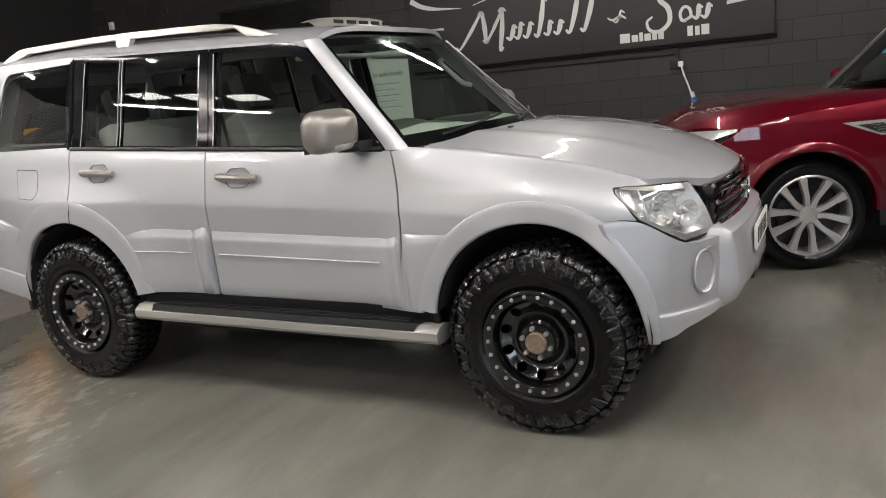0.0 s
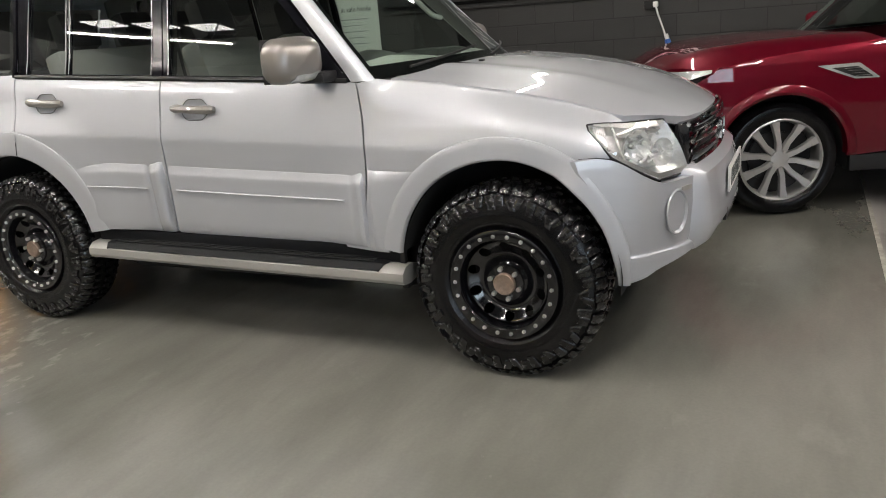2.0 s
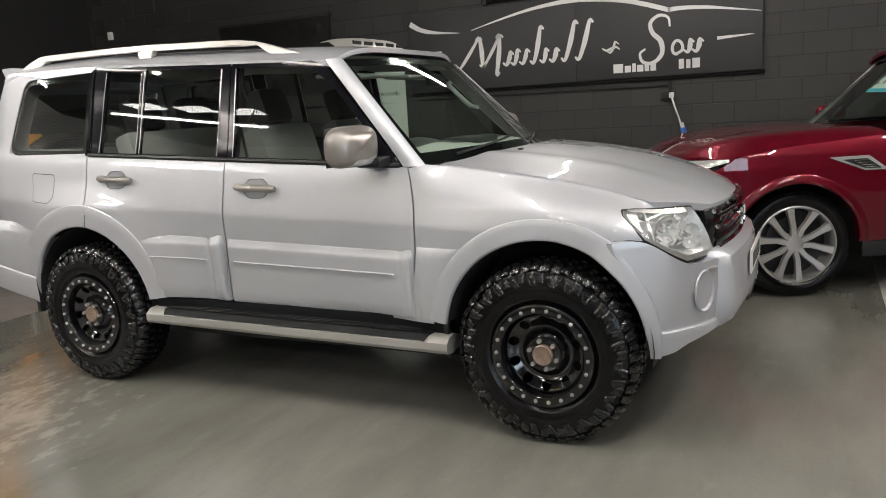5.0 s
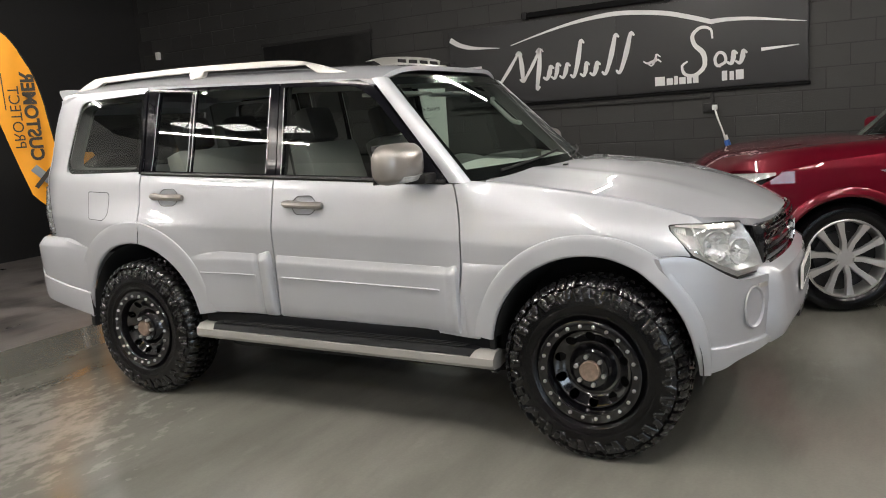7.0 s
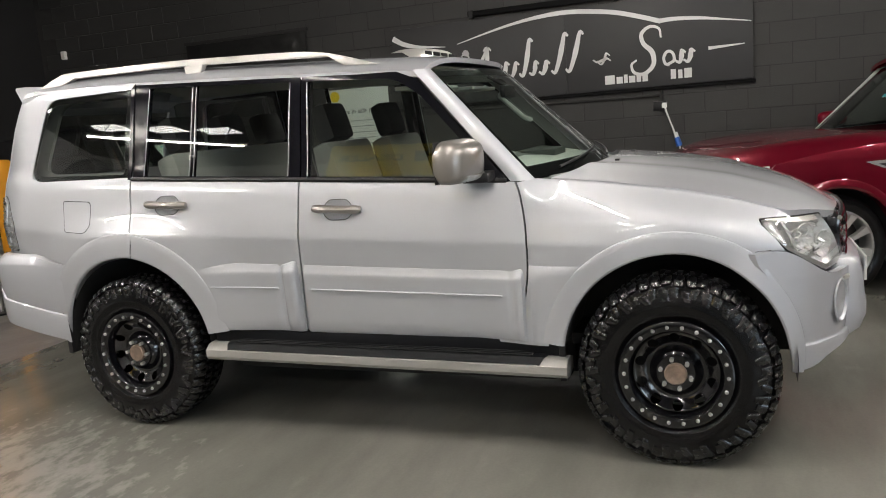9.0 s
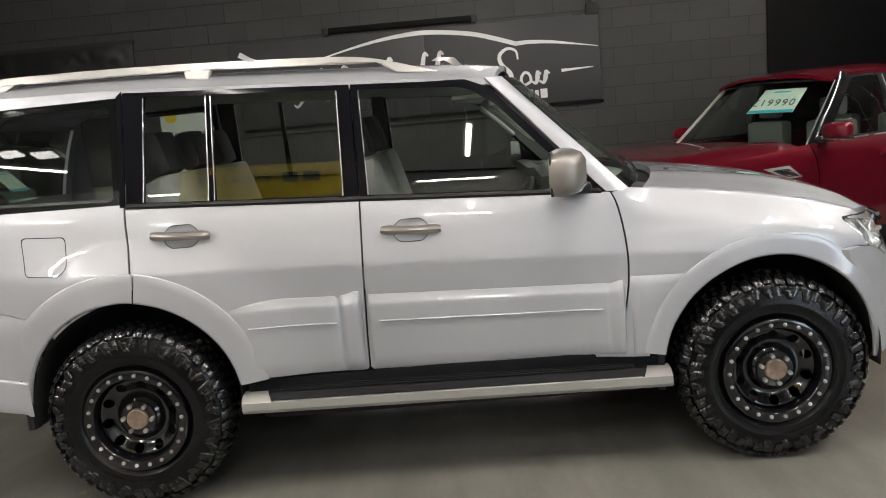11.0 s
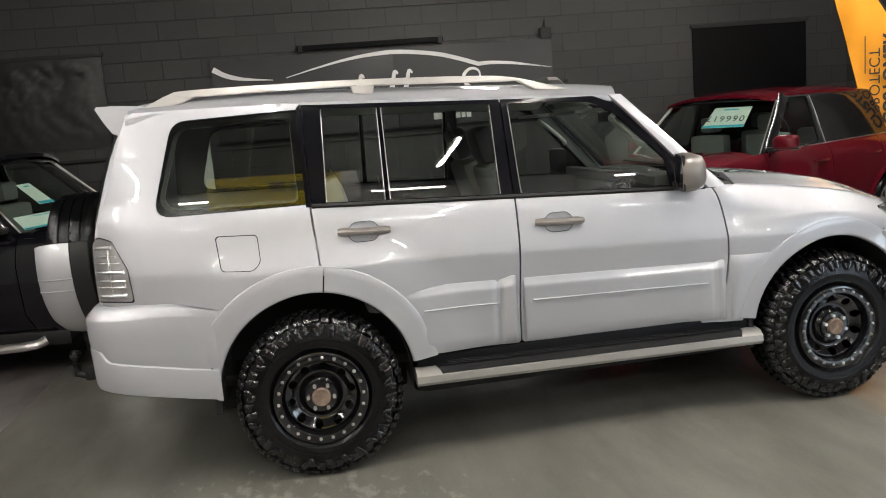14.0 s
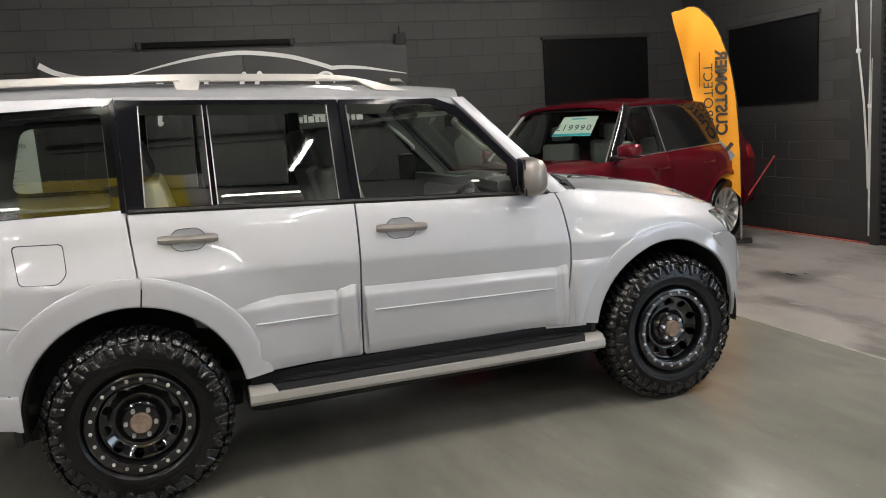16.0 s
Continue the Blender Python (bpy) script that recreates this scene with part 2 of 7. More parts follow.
FLAG_GREY = material("flag_grey", (0.22, 0.24, 0.27), rough=0.7, vary=0.1)
YELLOW = material("banner_yellow", (0.86, 0.66, 0.008), rough=0.6, vary=0.05)
PAPER = material("paper", (0.72, 0.78, 0.73), rough=0.8, vary=0.02)
INK = material("ink", (0.06, 0.07, 0.07), rough=0.8, vary=0.05)
CYAN = material("card_cyan", (0.05, 0.42, 0.55), rough=0.6, vary=0.03)
WHITE_PLASTIC = material("white_plastic", (0.72, 0.72, 0.70), rough=0.4, vary=0.04)
BLUE_PLASTIC = material("blue_plastic", (0.03, 0.13, 0.50), rough=0.4, vary=0.06)
TUBE = material("tube_light", (0.9, 0.9, 0.9), rough=0.5, emit=(1.0, 0.937, 0.858), strength=170.0)
PANEL_LIGHT = material("roof_light", (0.9, 0.9, 0.9), rough=0.5, emit=(1.0, 0.965, 0.91), strength=9.0)
# glow of the added fill panel on the east wall
COOL_FILL = material("cool_fill_glow", (0.8, 0.85, 0.9), rough=0.3, emit=(0.70, 0.85, 1.0), strength=6.6)
FITTING = material("light_fitting", (0.55, 0.55, 0.54), rough=0.5, vary=0.05)


# ---------------------------------------------------------------- mesh helpers
def part(name, bm, mat, parent=None, label="", smooth=True, angle=35):
    """Link a bmesh as one mesh object, under a thing or a part."""
    bm.normal_update()
    me = bpy.data.meshes.new(name)
    lim = radians(angle)
    for e in bm.edges:
        if len(e.link_faces) == 2 and e.calc_face_angle(0) > lim:
            e.smooth = False
    for f in bm.faces:
        f.smooth = smooth
    lay = bm.verts.layers.float_vector.get("true_normal")
    held = []
    if lay:
        for f in bm.faces:
            for v in f.verts:
                n = v[lay]
                held.append(n.copy() if n.dot(f.normal) > 0.25 else f.normal.copy())
        bm.verts.layers.float_vector.remove(lay)
    bm.to_mesh(me)
    bm.free()
    if held:
        me.normals_split_custom_set(held)
    me.materials.append(mat)
    ob = new(name, me)
    if parent is not None:
        ob.parent = parent
    if label:
        ob["label"] = label
    return ob


def thing(name, label, category, at=None, group="", kind=""):
    ob = new(name)
    ob.empty_display_size = 0.1
    if at is not None:
        ob.matrix_world = at
    return tagged(ob, label, category, group, kind)


def box(bm, x0, x1, y0, y1, z0, z1, bev=0.0, m=None):
    vs = [bm.verts.new((x, y, z)) for x in (x0, x1) for y in (y0, y1) for z in (z0, z1)]
    a, b, c, d, e, f, g, h = vs
    faces = [bm.faces.new(q) for q in ((a, b, d, c), (e, g, h, f), (a, e, f, b), (c, d, h, g), (a, c, g, e), (b, f, h, d))]
    if bev:
        edges = list({ed for fc in faces for ed in fc.edges})
        res = bmesh.ops.bevel(bm, geom=edges, offset=bev, segments=2, profile=0.6, affect="EDGES")
        vs = list({v for f in res["faces"] for v in f.verts} | {v for v in vs if v.is_valid})
    if m is not None:
        for v in vs:
            v.co = m @ v.co
    return bm


def boxed(x0, x1, y0, y1, z0, z1, bev=0.0):
    return box(bmesh.new(), x0, x1, y0, y1, z0, z1, bev)


def grid_mesh(rows, bm=None, close=False):
    """A sheet through rows of points."""
    bm = bm or bmesh.new()
    vs = [[bm.verts.new(p) for p in row] for row in rows]
    n = len(vs[0])
    for a, b in zip(vs, vs[1:]):
        for i in range(n if close else n - 1):
            j = (i + 1) % n
            bm.faces.new((a[i], a[j], b[j], b[i]))
    return bm


def rim_in(bm, vec, depth):
    """Fold the open edges of a sheet in by depth along vec, so that it has thickness."""
    edges = [e for e in bm.edges if len(e.link_faces) == 1]
    res = bmesh.ops.extrude_edge_only(bm, edges=edges)
    for v in res["geom"]:
        if isinstance(v, bmesh.types.BMVert):
            v.co += Vector(vec) * depth
    return bm


def shell(bm, t):
    """Give a sheet a real thickness t along its normals."""
    bm.normal_update()
    bmesh.ops.solidify(bm, geom=bm.faces[:], thickness=t)
    return bm


def arc(cx, cz, r, a0, a1, n=14):
    return [(cx + r * math.cos(radians(a0 + (a1 - a0) * i / n)), cz + r * math.sin(radians(a0 + (a1 - a0) * i / n))) for i in range(n + 1)]


def smooth_line(points, n=6):
    """Catmull-Rom through points of any size."""
    p = [np.array(q, float) for q in points]
    p = [2 * p[0] - p[1]] + p + [2 * p[-1] - p[-2]]
    out = []
    for a, b, c, d in zip(p, p[1:], p[2:], p[3:]):
        for i in range(n):
            t = i / n
            out.append(0.5 * (2 * b + (c - a) * t + (2 * a - 5 * b + 4 * c - d) * t * t + (3 * b - a - 3 * c + d) * t ** 3))
    out.append(p[-2])
    return [tuple(q) for q in out]


def rounded(points, r, n=4):
    """A polygon with its corners rounded by r (one radius, or one for each corner)."""
    out = []
    k = len(points)
    rs = r if isinstance(r, (list, tuple)) else [r] * k
    for i in range(k):
        p, a, b = (np.array(points[j % k], float) for j in (i, i - 1, i + 1))
        ra = min(rs[i], np.linalg.norm(a - p) * 0.45, np.linalg.norm(b - p) * 0.45)
        s = p + (a - p) / np.linalg.norm(a - p) * ra
        e = p + (b - p) / np.linalg.norm(b - p) * ra
        for j in range(n + 1):
            t = j / n
            out.append(tuple((1 - t) ** 2 * s + 2 * t * (1 - t) * p + t * t * e))
    return out


def panel(outline, surf, side=-1, step=0.06, thick=0.018, hole=None, true=True):
    """A body panel: an outline in (x, z), laid on the surface y = side * surf(x, z), with folded edges; hole: an opening in it."""
    bm = bmesh.new()
    loops = [list(outline)] + ([list(hole)] if hole else [])
    loops = [[p for p, q in zip(l, l[1:] + l[:1]) if abs(p[0] - q[0]) + abs(p[1] - q[1]) > 1e-6] for l in loops]
    flat = [p for l in loops for p in l]
    vs = [bm.verts.new((x, 0, z)) for x, z in flat]
    for tri in tessellate_polygon([[Vector((x, z, 0)) for x, z in l] for l in loops]):
        try:
            bm.faces.new([vs[k] for k in tri])
        except ValueError:
            pass
    bmesh.ops.remove_doubles(bm, verts=bm.verts[:], dist=1e-5)
    xs = [p[0] for p in outline]
    zs = [p[1] for p in outline]
    for axis, lo, hi in ((0, min(xs), max(xs)), (2, min(zs), max(zs))):
        st = step if axis == 0 else step * 0.6
        for k in range(int(math.floor(lo / st)) + 1, int(math.ceil(hi / st))):
            co, no = [0, 0, 0], [0, 0, 0]
            co[axis], no[axis] = k * st, 1
            bmesh.ops.bisect_plane(bm, geom=bm.verts[:] + bm.edges[:] + bm.faces[:], plane_co=co, plane_no=no, dist=1e-5)
    lay = bm.verts.layers.float_vector.new("true_normal") if true else None
    for v in bm.verts:
        x, z = v.co.x, v.co.z
        v.co.y = side * surf(x, z)
        if true:
            e = 0.009
            v[lay] = Vector((surf(x - e, z) - surf(x + e, z), side * 2 * e, surf(x, z - e) - surf(x, z + e))).normalized()
    bmesh.ops.recalc_face_normals(bm, faces=bm.faces[:])
    bm.normal_update()
    if sum(f.normal.y for f in bm.faces) * side < 0:
        bmesh.ops.reverse_faces(bm, faces=bm.faces[:])
    if thick:
        rim_in(bm, (0, -side, 0), thick)
    return bm


def sweep(points, radius, segs=8, flat=1.0, caps=True):
    """A tube along points."""
    bm = bmesh.new()
    pts = [Vector(p) for p in points]
    rows = []
    up = Vector((0, 0, 1))
    for i, p in enumerate(pts):
        d = (pts[min(i + 1, len(pts) - 1)] - pts[max(i - 1, 0)]).normalized()
        s = d.cross(up)
        s = s.normalized() if s.length > 1e-3 else Vector((1, 0, 0))
        u = s.cross(d)
        r = radius[i] if isinstance(radius, (list, tuple)) else radius
        rows.append([p + r * (math.cos(2 * math.pi * k / segs) * s + flat * math.sin(2 * math.pi * k / segs) * u) for k in range(segs)])
    grid_mesh(rows, bm, close=True)
    bm.verts.ensure_lookup_table()
    if caps:
        bm.faces.new(bm.verts[:segs][::-1])
        bm.faces.new(bm.verts[-segs:])
    return bm


def lathe(profile, segs=48, bm=None):
    """Turn a profile of (radius, y) about the y axis."""
    rows = []
    for k in range(segs + 1):
        a = 2 * math.pi * k / segs
        rows.append([(r * math.cos(a), y, r * math.sin(a)) for r, y in profile])
    bm = grid_mesh(rows, bm)
    bmesh.ops.remove_doubles(bm, verts=bm.verts[:], dist=1e-5)
    bmesh.ops.recalc_face_normals(bm, faces=bm.faces[:])
    return bm


def disc(bm, r, depth, m, segs=12):
    bmesh.ops.create_cone(bm, cap_ends=True, segments=segs, radius1=r, radius2=r, depth=depth, matrix=m)
    return bm


def text_mesh(name, body, size, mat, m, parent=None, mirror=False, extrude=0.001, shear=0.0, align="CENTER", bold=0.0, spread=1.0):
    cu = bpy.data.curves.new(name, "FONT")
    cu.body, cu.size, cu.extrude, cu.shear, cu.align_x, cu.offset = body, size, extrude, shear, align, bold
    cu.space_character = spread
    ob = bpy.data.objects.new(name, cu)
    scene.collection.objects.link(ob)
    me = bpy.data.meshes.new_from_object(ob.evaluated_get(bpy.context.evaluated_depsgraph_get()))
    bpy.data.objects.remove(ob)
    me.materials.clear()
    me.materials.append(mat)
    if mirror:
        me.transform(Matrix.Scale(-1, 4, (1, 0, 0)))
        me.flip_normals()
    out = new(name, me)
    if parent is not None:
        out.parent = parent
    out.matrix_basis = m
    return out


# ---------------------------------------------------------------- the room
BACK, LEFT, RIGHT, FRONT, TOP = 5.2, -8.2, 6.08, -9.0, 4.3
floor = part("floor", boxed(-3.42, 2.87, FRONT, BACK, -0.2, 0.0), FLOOR_MAT, smooth=False)
tagged(floor, "grey painted showroom floor with a soft worn sheen", "floor", kind="structure")
floor_r = part("floor_bay", boxed(2.875, RIGHT, FRONT, BACK, -0.2, -0.004), CONCRETE, smooth=False)
tagged(floor_r, "worn bare concrete floor with pale scuffs", "floor", kind="structure")
floor_l = part("floor_bay", boxed(LEFT, -3.425, FRONT, BACK, -0.2, -0.004), CONCRETE_DARK, smooth=False)
tagged(floor_l, "dark stained concrete floor with pale scuffs", "floor", kind="structure")
ceiling = part("ceiling", boxed(LEFT - 0.2, RIGHT + 0.2, FRONT - 0.2, BACK + 0.2, TOP, TOP + 0.15), CEIL, smooth=False)
tagged(ceiling, "dark painted ceiling above the showroom", "ceiling", kind="structure")
wall_north = part("wall_north", boxed(LEFT - 0.2, RIGHT + 0.2, BACK, BACK + 0.2, -0.2, TOP), MORTAR, smooth=False)
tagged(wall_north, "black painted concrete block wall", "wall", kind="structure")
wall_east = part("wall_east", boxed(RIGHT, RIGHT + 0.2, FRONT - 0.2, BACK, -0.2, TOP), MORTAR, smooth=False)
tagged(wall_east, "black painted concrete block wall", "wall", kind="structure")
wall_west = part("wall_west", boxed(LEFT - 0.2, LEFT, -3.2, BACK, -0.2, TOP), WALL_PLAIN, smooth=False)
wall_pale = part("wall_west_2", boxed(LEFT - 0.2, LEFT, FRONT - 0.2, -3.202, -0.2, TOP), PALE_WALL, smooth=False)
tagged(wall_pale, "pale painted wall", "wall", kind="structure")
tagged(wall_west, "smooth black painted wall", "wall", kind="structure")
# unseen wall; its pale tone is chosen to bounce light onto the car's flank
wall_south = part("wall_south", boxed(LEFT, RIGHT, FRONT - 0.2, FRONT, 1.15, TOP), WALL_GREY, smooth=False)
tagged(wall_south, "pale grey painted wall", "wall", kind="structure")
# unseen dark band added to darken the lower flank and the floor under the car
low_shade_wall = part("wall_south_2", boxed(LEFT, RIGHT, FRONT - 0.2, FRONT + 0.003, -0.2, 1.148), WALL_PLAIN, smooth=False)
tagged(low_shade_wall, "unseen black lower wall added to cut low bounce light", "wall", kind="structure")


def strip_light(x, y, z, length, along_x=True, turn=0.0):
    ob = thing("strip_light", "white fluorescent batten light under the ceiling, out of direct view", "ceiling light", pose(x, y, z, 0, 0, turn + (0 if along_x else 90)), "ceiling lights")
    part("fitting", boxed(-length / 2, length / 2, -0.05, 0.05, 0.02, 0.08, 0.008), FITTING, ob)
    part("tube", sweep([(-length / 2 + 0.03, 0, 0), (length / 2 - 0.03, 0, 0)], 0.025, 10), TUBE, ob)
    for sx in (-1, 1):
        part("hanger", boxed(sx * length * 0.35 - 0.01, sx * length * 0.35 + 0.01, -0.01, 0.01, 0.08, TOP - z), FITTING, ob)
    return ob


# the strip at (4.2, 0) is an added fill for the nose and the red car
for x, y, z in ((0.35, -5.15, 3.7), (0.55, 2.85, 3.7), (4.2, 0.0, 3.7)):
    strip_light(x, y, z, 1.7, False)
# two more unseen fills: one for the right-hand wall, one for the left bay
strip_light(4.8, 2.2, 3.7, 2.1, False)
strip_light(-4.7, -0.4, 3.7, 1.0, False)
strip_light(-5.0, -5.05, 3.7, 2.1, True, -32)


def roof_light(x, y, w, d):
    ob = thing("roof_light", "bright white light panel set in the ceiling", "ceiling light", pose(x, y, TOP), "roof lights")
    part("frame", rim_in(grid_mesh([[(sx * w / 2 * 1.04, sy * d / 2 * 1.04, -0.012) for sx in (-1, 1)] for sy in (-1, 1)]), (0, 0, 1), 0.012), FITTING, ob)
    part("diffuser", boxed(-w / 2, w / 2, -d / 2, d / 2, -0.03, -0.013, 0.004), PANEL_LIGHT, ob)
    return ob


# unseen row, placed and sized to balance light on the car's side and walls
for x, length in ((-5.9, 1.6), (-3.7, 1.35), (-1.5, 1.4), (0.7, 1.6), (2.9, 1.6), (5.1, 1.75)):
    strip_light(x, -2.3, 3.7, length, False)
for x in (-3.6, 0.2, 4.0):
    strip_light(x, -8.0, 3.7, 1.15)
for x in (-6.1, -5.4, -4.7):
    roof_light(x, -5.4 - 0.35 * (x + 5.4), 0.5, 0.4)

# unseen glowing panel added on the east wall, beyond the roller door, as cool fill
fill_panel = part("door_1", rim_in(grid_mesh([[(0, sy * 1.72, sz * 1.25) for sy in (-1, 1)] for sz in (-1, 1)]), (1, 0, 0), 0.02), FITTING)
fill_panel.location = (RIGHT - 0.025, -6.9, 1.40)
tagged(fill_panel, "unseen glowing panel added for cool fill light", "door", kind="structure")
for k in (-1, 0, 1):
    part("pane", boxed(-0.012, -0.004, k * 1.12 - 0.545, k * 1.12 + 0.545, -0.36, 1.2), COOL_FILL, fill_panel)
    # dark lower half keeps this added light from reaching under the car
    part("dark_fill_base", boxed(-0.016, -0.004, k * 1.12 - 0.545, k * 1.12 + 0.545, -1.2, -0.38, 0.004), BLACK_PLASTIC, fill_panel)
for k in (-0.56, 0.56):
    part("mullion", boxed(-0.03, -0.002, k - 0.015, k + 0.015, -1.22, 1.22, 0.004), FITTING, fill_panel)


# ---------------------------------------------------------------- the silver off-roader
FAX, RAX, HUBZ = 1.39, -1.39, 0.408          # front and rear axle, hub height
ZS = [0.30, 0.45, 0.55, 0.70, 0.85, 0.95, 0.997, 1.006, 1.03, 1.07, 1.12, 1.18, 1.22, 1.25, 1.28, 1.31, 1.40, 1.55, 1.70, 1.76, 1.80, 1.83]
WS = [0.841, 0.858, 0.864, 0.870, 0.880, 0.8880, 0.8918, 0.8917, 0.8885, 0.882, 0.872, 0.861, 0.853, 0.844, 0.830, 0.815, 0.792, 0.757, 0.720, 0.703, 0.680, 0.640]


ZF = np.linspace(0.24, 1.89, 331)
WF = np.interp(ZF, ZS, WS)
soft = np.convolve(np.pad(WF, 10, mode="edge"), np.hanning(23)[1:-1] / np.hanning(23).sum(), mode="valid")
WF = WF + (soft - WF) * np.clip((ZF - 1.04) / 0.05, 0, 1)


def lean(z):
    return np.interp(z, [0.4, 0.75, 1.2], [0.012, 0.028, 0.05])


def belt(x):
    return 1.258 - 0.05 * x


def win_top(x):
    return 1.733 - 0.05 * x - 0.02 * max(0.0, x + 0.1) - 0.06 * max(0.0, -x - 1.3) ** 1.5


def suv_side(x, z):
    """Half width of the body at (x, z)."""
    h = z + lean(z) * (x + 0.3)
    w = float(np.interp(h, ZF, WF))
    for cx, cz in ((FAX, 0.445), (RAX, 0.455)):
        r = math.hypot(x - cx, z - cz)
        if r < 0.86 and z < 1.2:
            k = min(1.0, (0.86 - r) / 0.30)
            w += 0.034 * k * k * (3 - 2 * k) * max(0.0, min(1.0, (1.2 - z) / 0.16))
    if x > 1.35:
        w -= 0.27 * (x - 1.35) ** 2 + 1.2 * max(0.0, x - 1.78) ** 2
    if x < -1.6:
        w -= 0.10 * (-1.6 - x) ** 2 + 1.2 * max(0.0, -2.12 - x) ** 2
    return w


suv = thing("off_roader", "silver four-wheel-drive estate car on big black off-road wheels", "car", pose(0, 0, 0))


def both(name, make, mat, parent, label=""):
    """The same panel on the near (-1) and the far (+1) side."""
    return [part(name, make(s), mat, parent, label) for s in (-1, 1)]


RZ, FZ = 0.455, 0.445                        # centres of the wheel arches
REAR_ARCH = lambda a0, a1, r=0.56, n=14: arc(RAX, RZ, r, a0, a1, n)
FRONT_ARCH = lambda a0, a1, r=0.53, n=14: arc(FAX - 0.005, FZ, r, a0, a1, n)

# hollows for the door handles
def cup_line(hx, hz, k=1.0):
    return rounded([(hx + dx * k, hz + dz * k) for dx, dz in ((-0.075, -0.02), (-0.045, -0.045), (0.045, -0.045), (0.075, -0.02), (0.075, 0.02), (0.045, 0.05), (-0.045, 0.05), (-0.075, 0.02))], 0.015, 3)


HANDLES = {"front": (-0.118, 1.133), "rear": (-1.10, 1.188)}
# front door
fd = smooth_line([(-0.325, belt(-0.325)), (-0.328, 1.1), (-0.338, 0.85), (-0.345, 0.70), (-0.348, 0.545)], 4) \
    + smooth_line([(-0.335, 0.535), (0.675, 0.512), (0.70, 0.535), (0.735, 0.62), (0.772, 0.76), (0.785, 0.90), (0.778, 1.05), (0.757, 1.17), (0.738, belt(0.738))], 4)
front_doors = both("front_door", lambda s: panel(fd, suv_side, s, 0.03, hole=cup_line(*HANDLES["front"])), SILVER, suv)
# rear door
rd = smooth_line([(-0.333, belt(-0.333)), (-0.336, 1.1), (-0.346, 0.85), (-0.353, 0.70), (-0.356, 0.545)], 4) + [(-0.37, 0.536), (-0.86, 0.545)] \
    + REAR_ARCH(9, 82) + smooth_line([(-1.318, 1.0), (-1.328, 1.15), (-1.338, belt(-1.338))], 3)
rear_doors = both("rear_door", lambda s: panel(rd, suv_side, s, 0.03, hole=cup_line(*HANDLES["rear"])), SILVER, suv)
# front wing
fw = smooth_line([(0.746, belt(0.746) - 0.002), (0.765, 1.17), (0.786, 1.05), (0.793, 0.90), (0.780, 0.76), (0.743, 0.62), (0.708, 0.535), (0.69, 0.512)], 4) \
    + [(0.86, 0.505)] + FRONT_ARCH(171, 57) + [(1.702, 0.911), (1.76, 0.914), (1.808, 0.908), (1.775, 0.955), (1.722, 1.008), (1.722, 1.030), (1.828, 1.027)] \
    + smooth_line([(1.79, 1.052), (1.6, 1.108), (1.4, 1.15), (1.15, 1.19), (0.9, 1.222), (0.83, 1.232)], 3)


def wing_side(x, z):
    """The wing rolls in over its shoulder to meet the bonnet."""
    top = float(np.interp(x, [0.74, 0.83, 0.9, 1.15, 1.4, 1.6, 1.79, 1.83], [1.24, 1.234, 1.224, 1.192, 1.152, 1.110, 1.054, 1.03]))
    edge = float(np.interp(x, [0.74, 0.83, 0.9, 1.2, 1.5, 1.7, 1.8, 1.83], [0.86, 0.815, 0.793, 0.793, 0.780, 0.752, 0.735, 0.728]))
    k = min(1.0, max(0.0, (z - top + 0.13) / 0.13))
    w = suv_side(x, z)
    return w - max(0.0, w - edge) * k ** 2.2 * min(1.0, max(0.0, (x - 0.74) / 0.16))


both("front_wing", lambda s: panel(fw, wing_side, s, 0.03, thick=0.012), SILVER, suv)
# quarter panel round the rear side window
qwin = rounded([(-1.356, belt(-1.356) + 0.015), (-1.356, win_top(-1.356)), (-1.95, win_top(-1.95) - 0.01), (-2.075, 1.345)], [0.01, 0.01, 0.07, 0.09], 5)
qp = smooth_line([(-1.345, win_top(-1.345) + 0.034), (-1.346, belt(-1.34)), (-1.336, 1.15), (-1.326, 1.0)], 4) + REAR_ARCH(83, 128, n=9) \
    + smooth_line([(-1.80, 0.89), (-1.90, 0.915), (-2.05, 0.945), (-2.30, 0.945)], 3) + [(-2.37, 0.945)] \
    + smooth_line([(-2.365, 1.1), (-2.345, 1.3), (-2.28, 1.5), (-2.215, 1.68), (-2.17, 1.80), (-2.13, win_top(-2.1) + 0.05)], 4)
both("quarter_panel", lambda s: panel(qp, suv_side, s, 0.04, hole=qwin), SILVER, suv)
# door frames in gloss black
rwin = rounded([(-0.395, belt(-0.395) + 0.02), (-0.395, win_top(-0.4)), (-1.245, win_top(-1.245)), (-1.265, belt(-1.265) + 0.02)], 0.012, 3)
rframe = [(-0.333, belt(-0.333) + 0.002), (-0.342, win_top(-0.34) + 0.03), (-1.338, win_top(-1.338) + 0.03), (-1.338, belt(-1.338) + 0.002)]
fwin = rounded([(-0.292, belt(-0.292) + 0.02), (-0.305, win_top(-0.3)), (0.155, win_top(0.155)), (0.285, 1.635), (0.645, belt(0.645) + 0.02)], [0.012, 0.012, 0.06, 0.03, 0.02], 4)
fframe = [(-0.325, belt(-0.325) + 0.002), (-0.336, win_top(-0.33) + 0.03), (0.165, win_top(0.165) + 0.03), (0.262, 1.708), (0.708, belt(0.708) + 0.002)]
inset = lambda d: (lambda x, z: suv_side(x, z) - d)
both("rear_door_frame", lambda s: panel(rframe, inset(0.004), s, thick=0.03, hole=rwin), BLACK_SATIN, suv, "gloss black door frame")
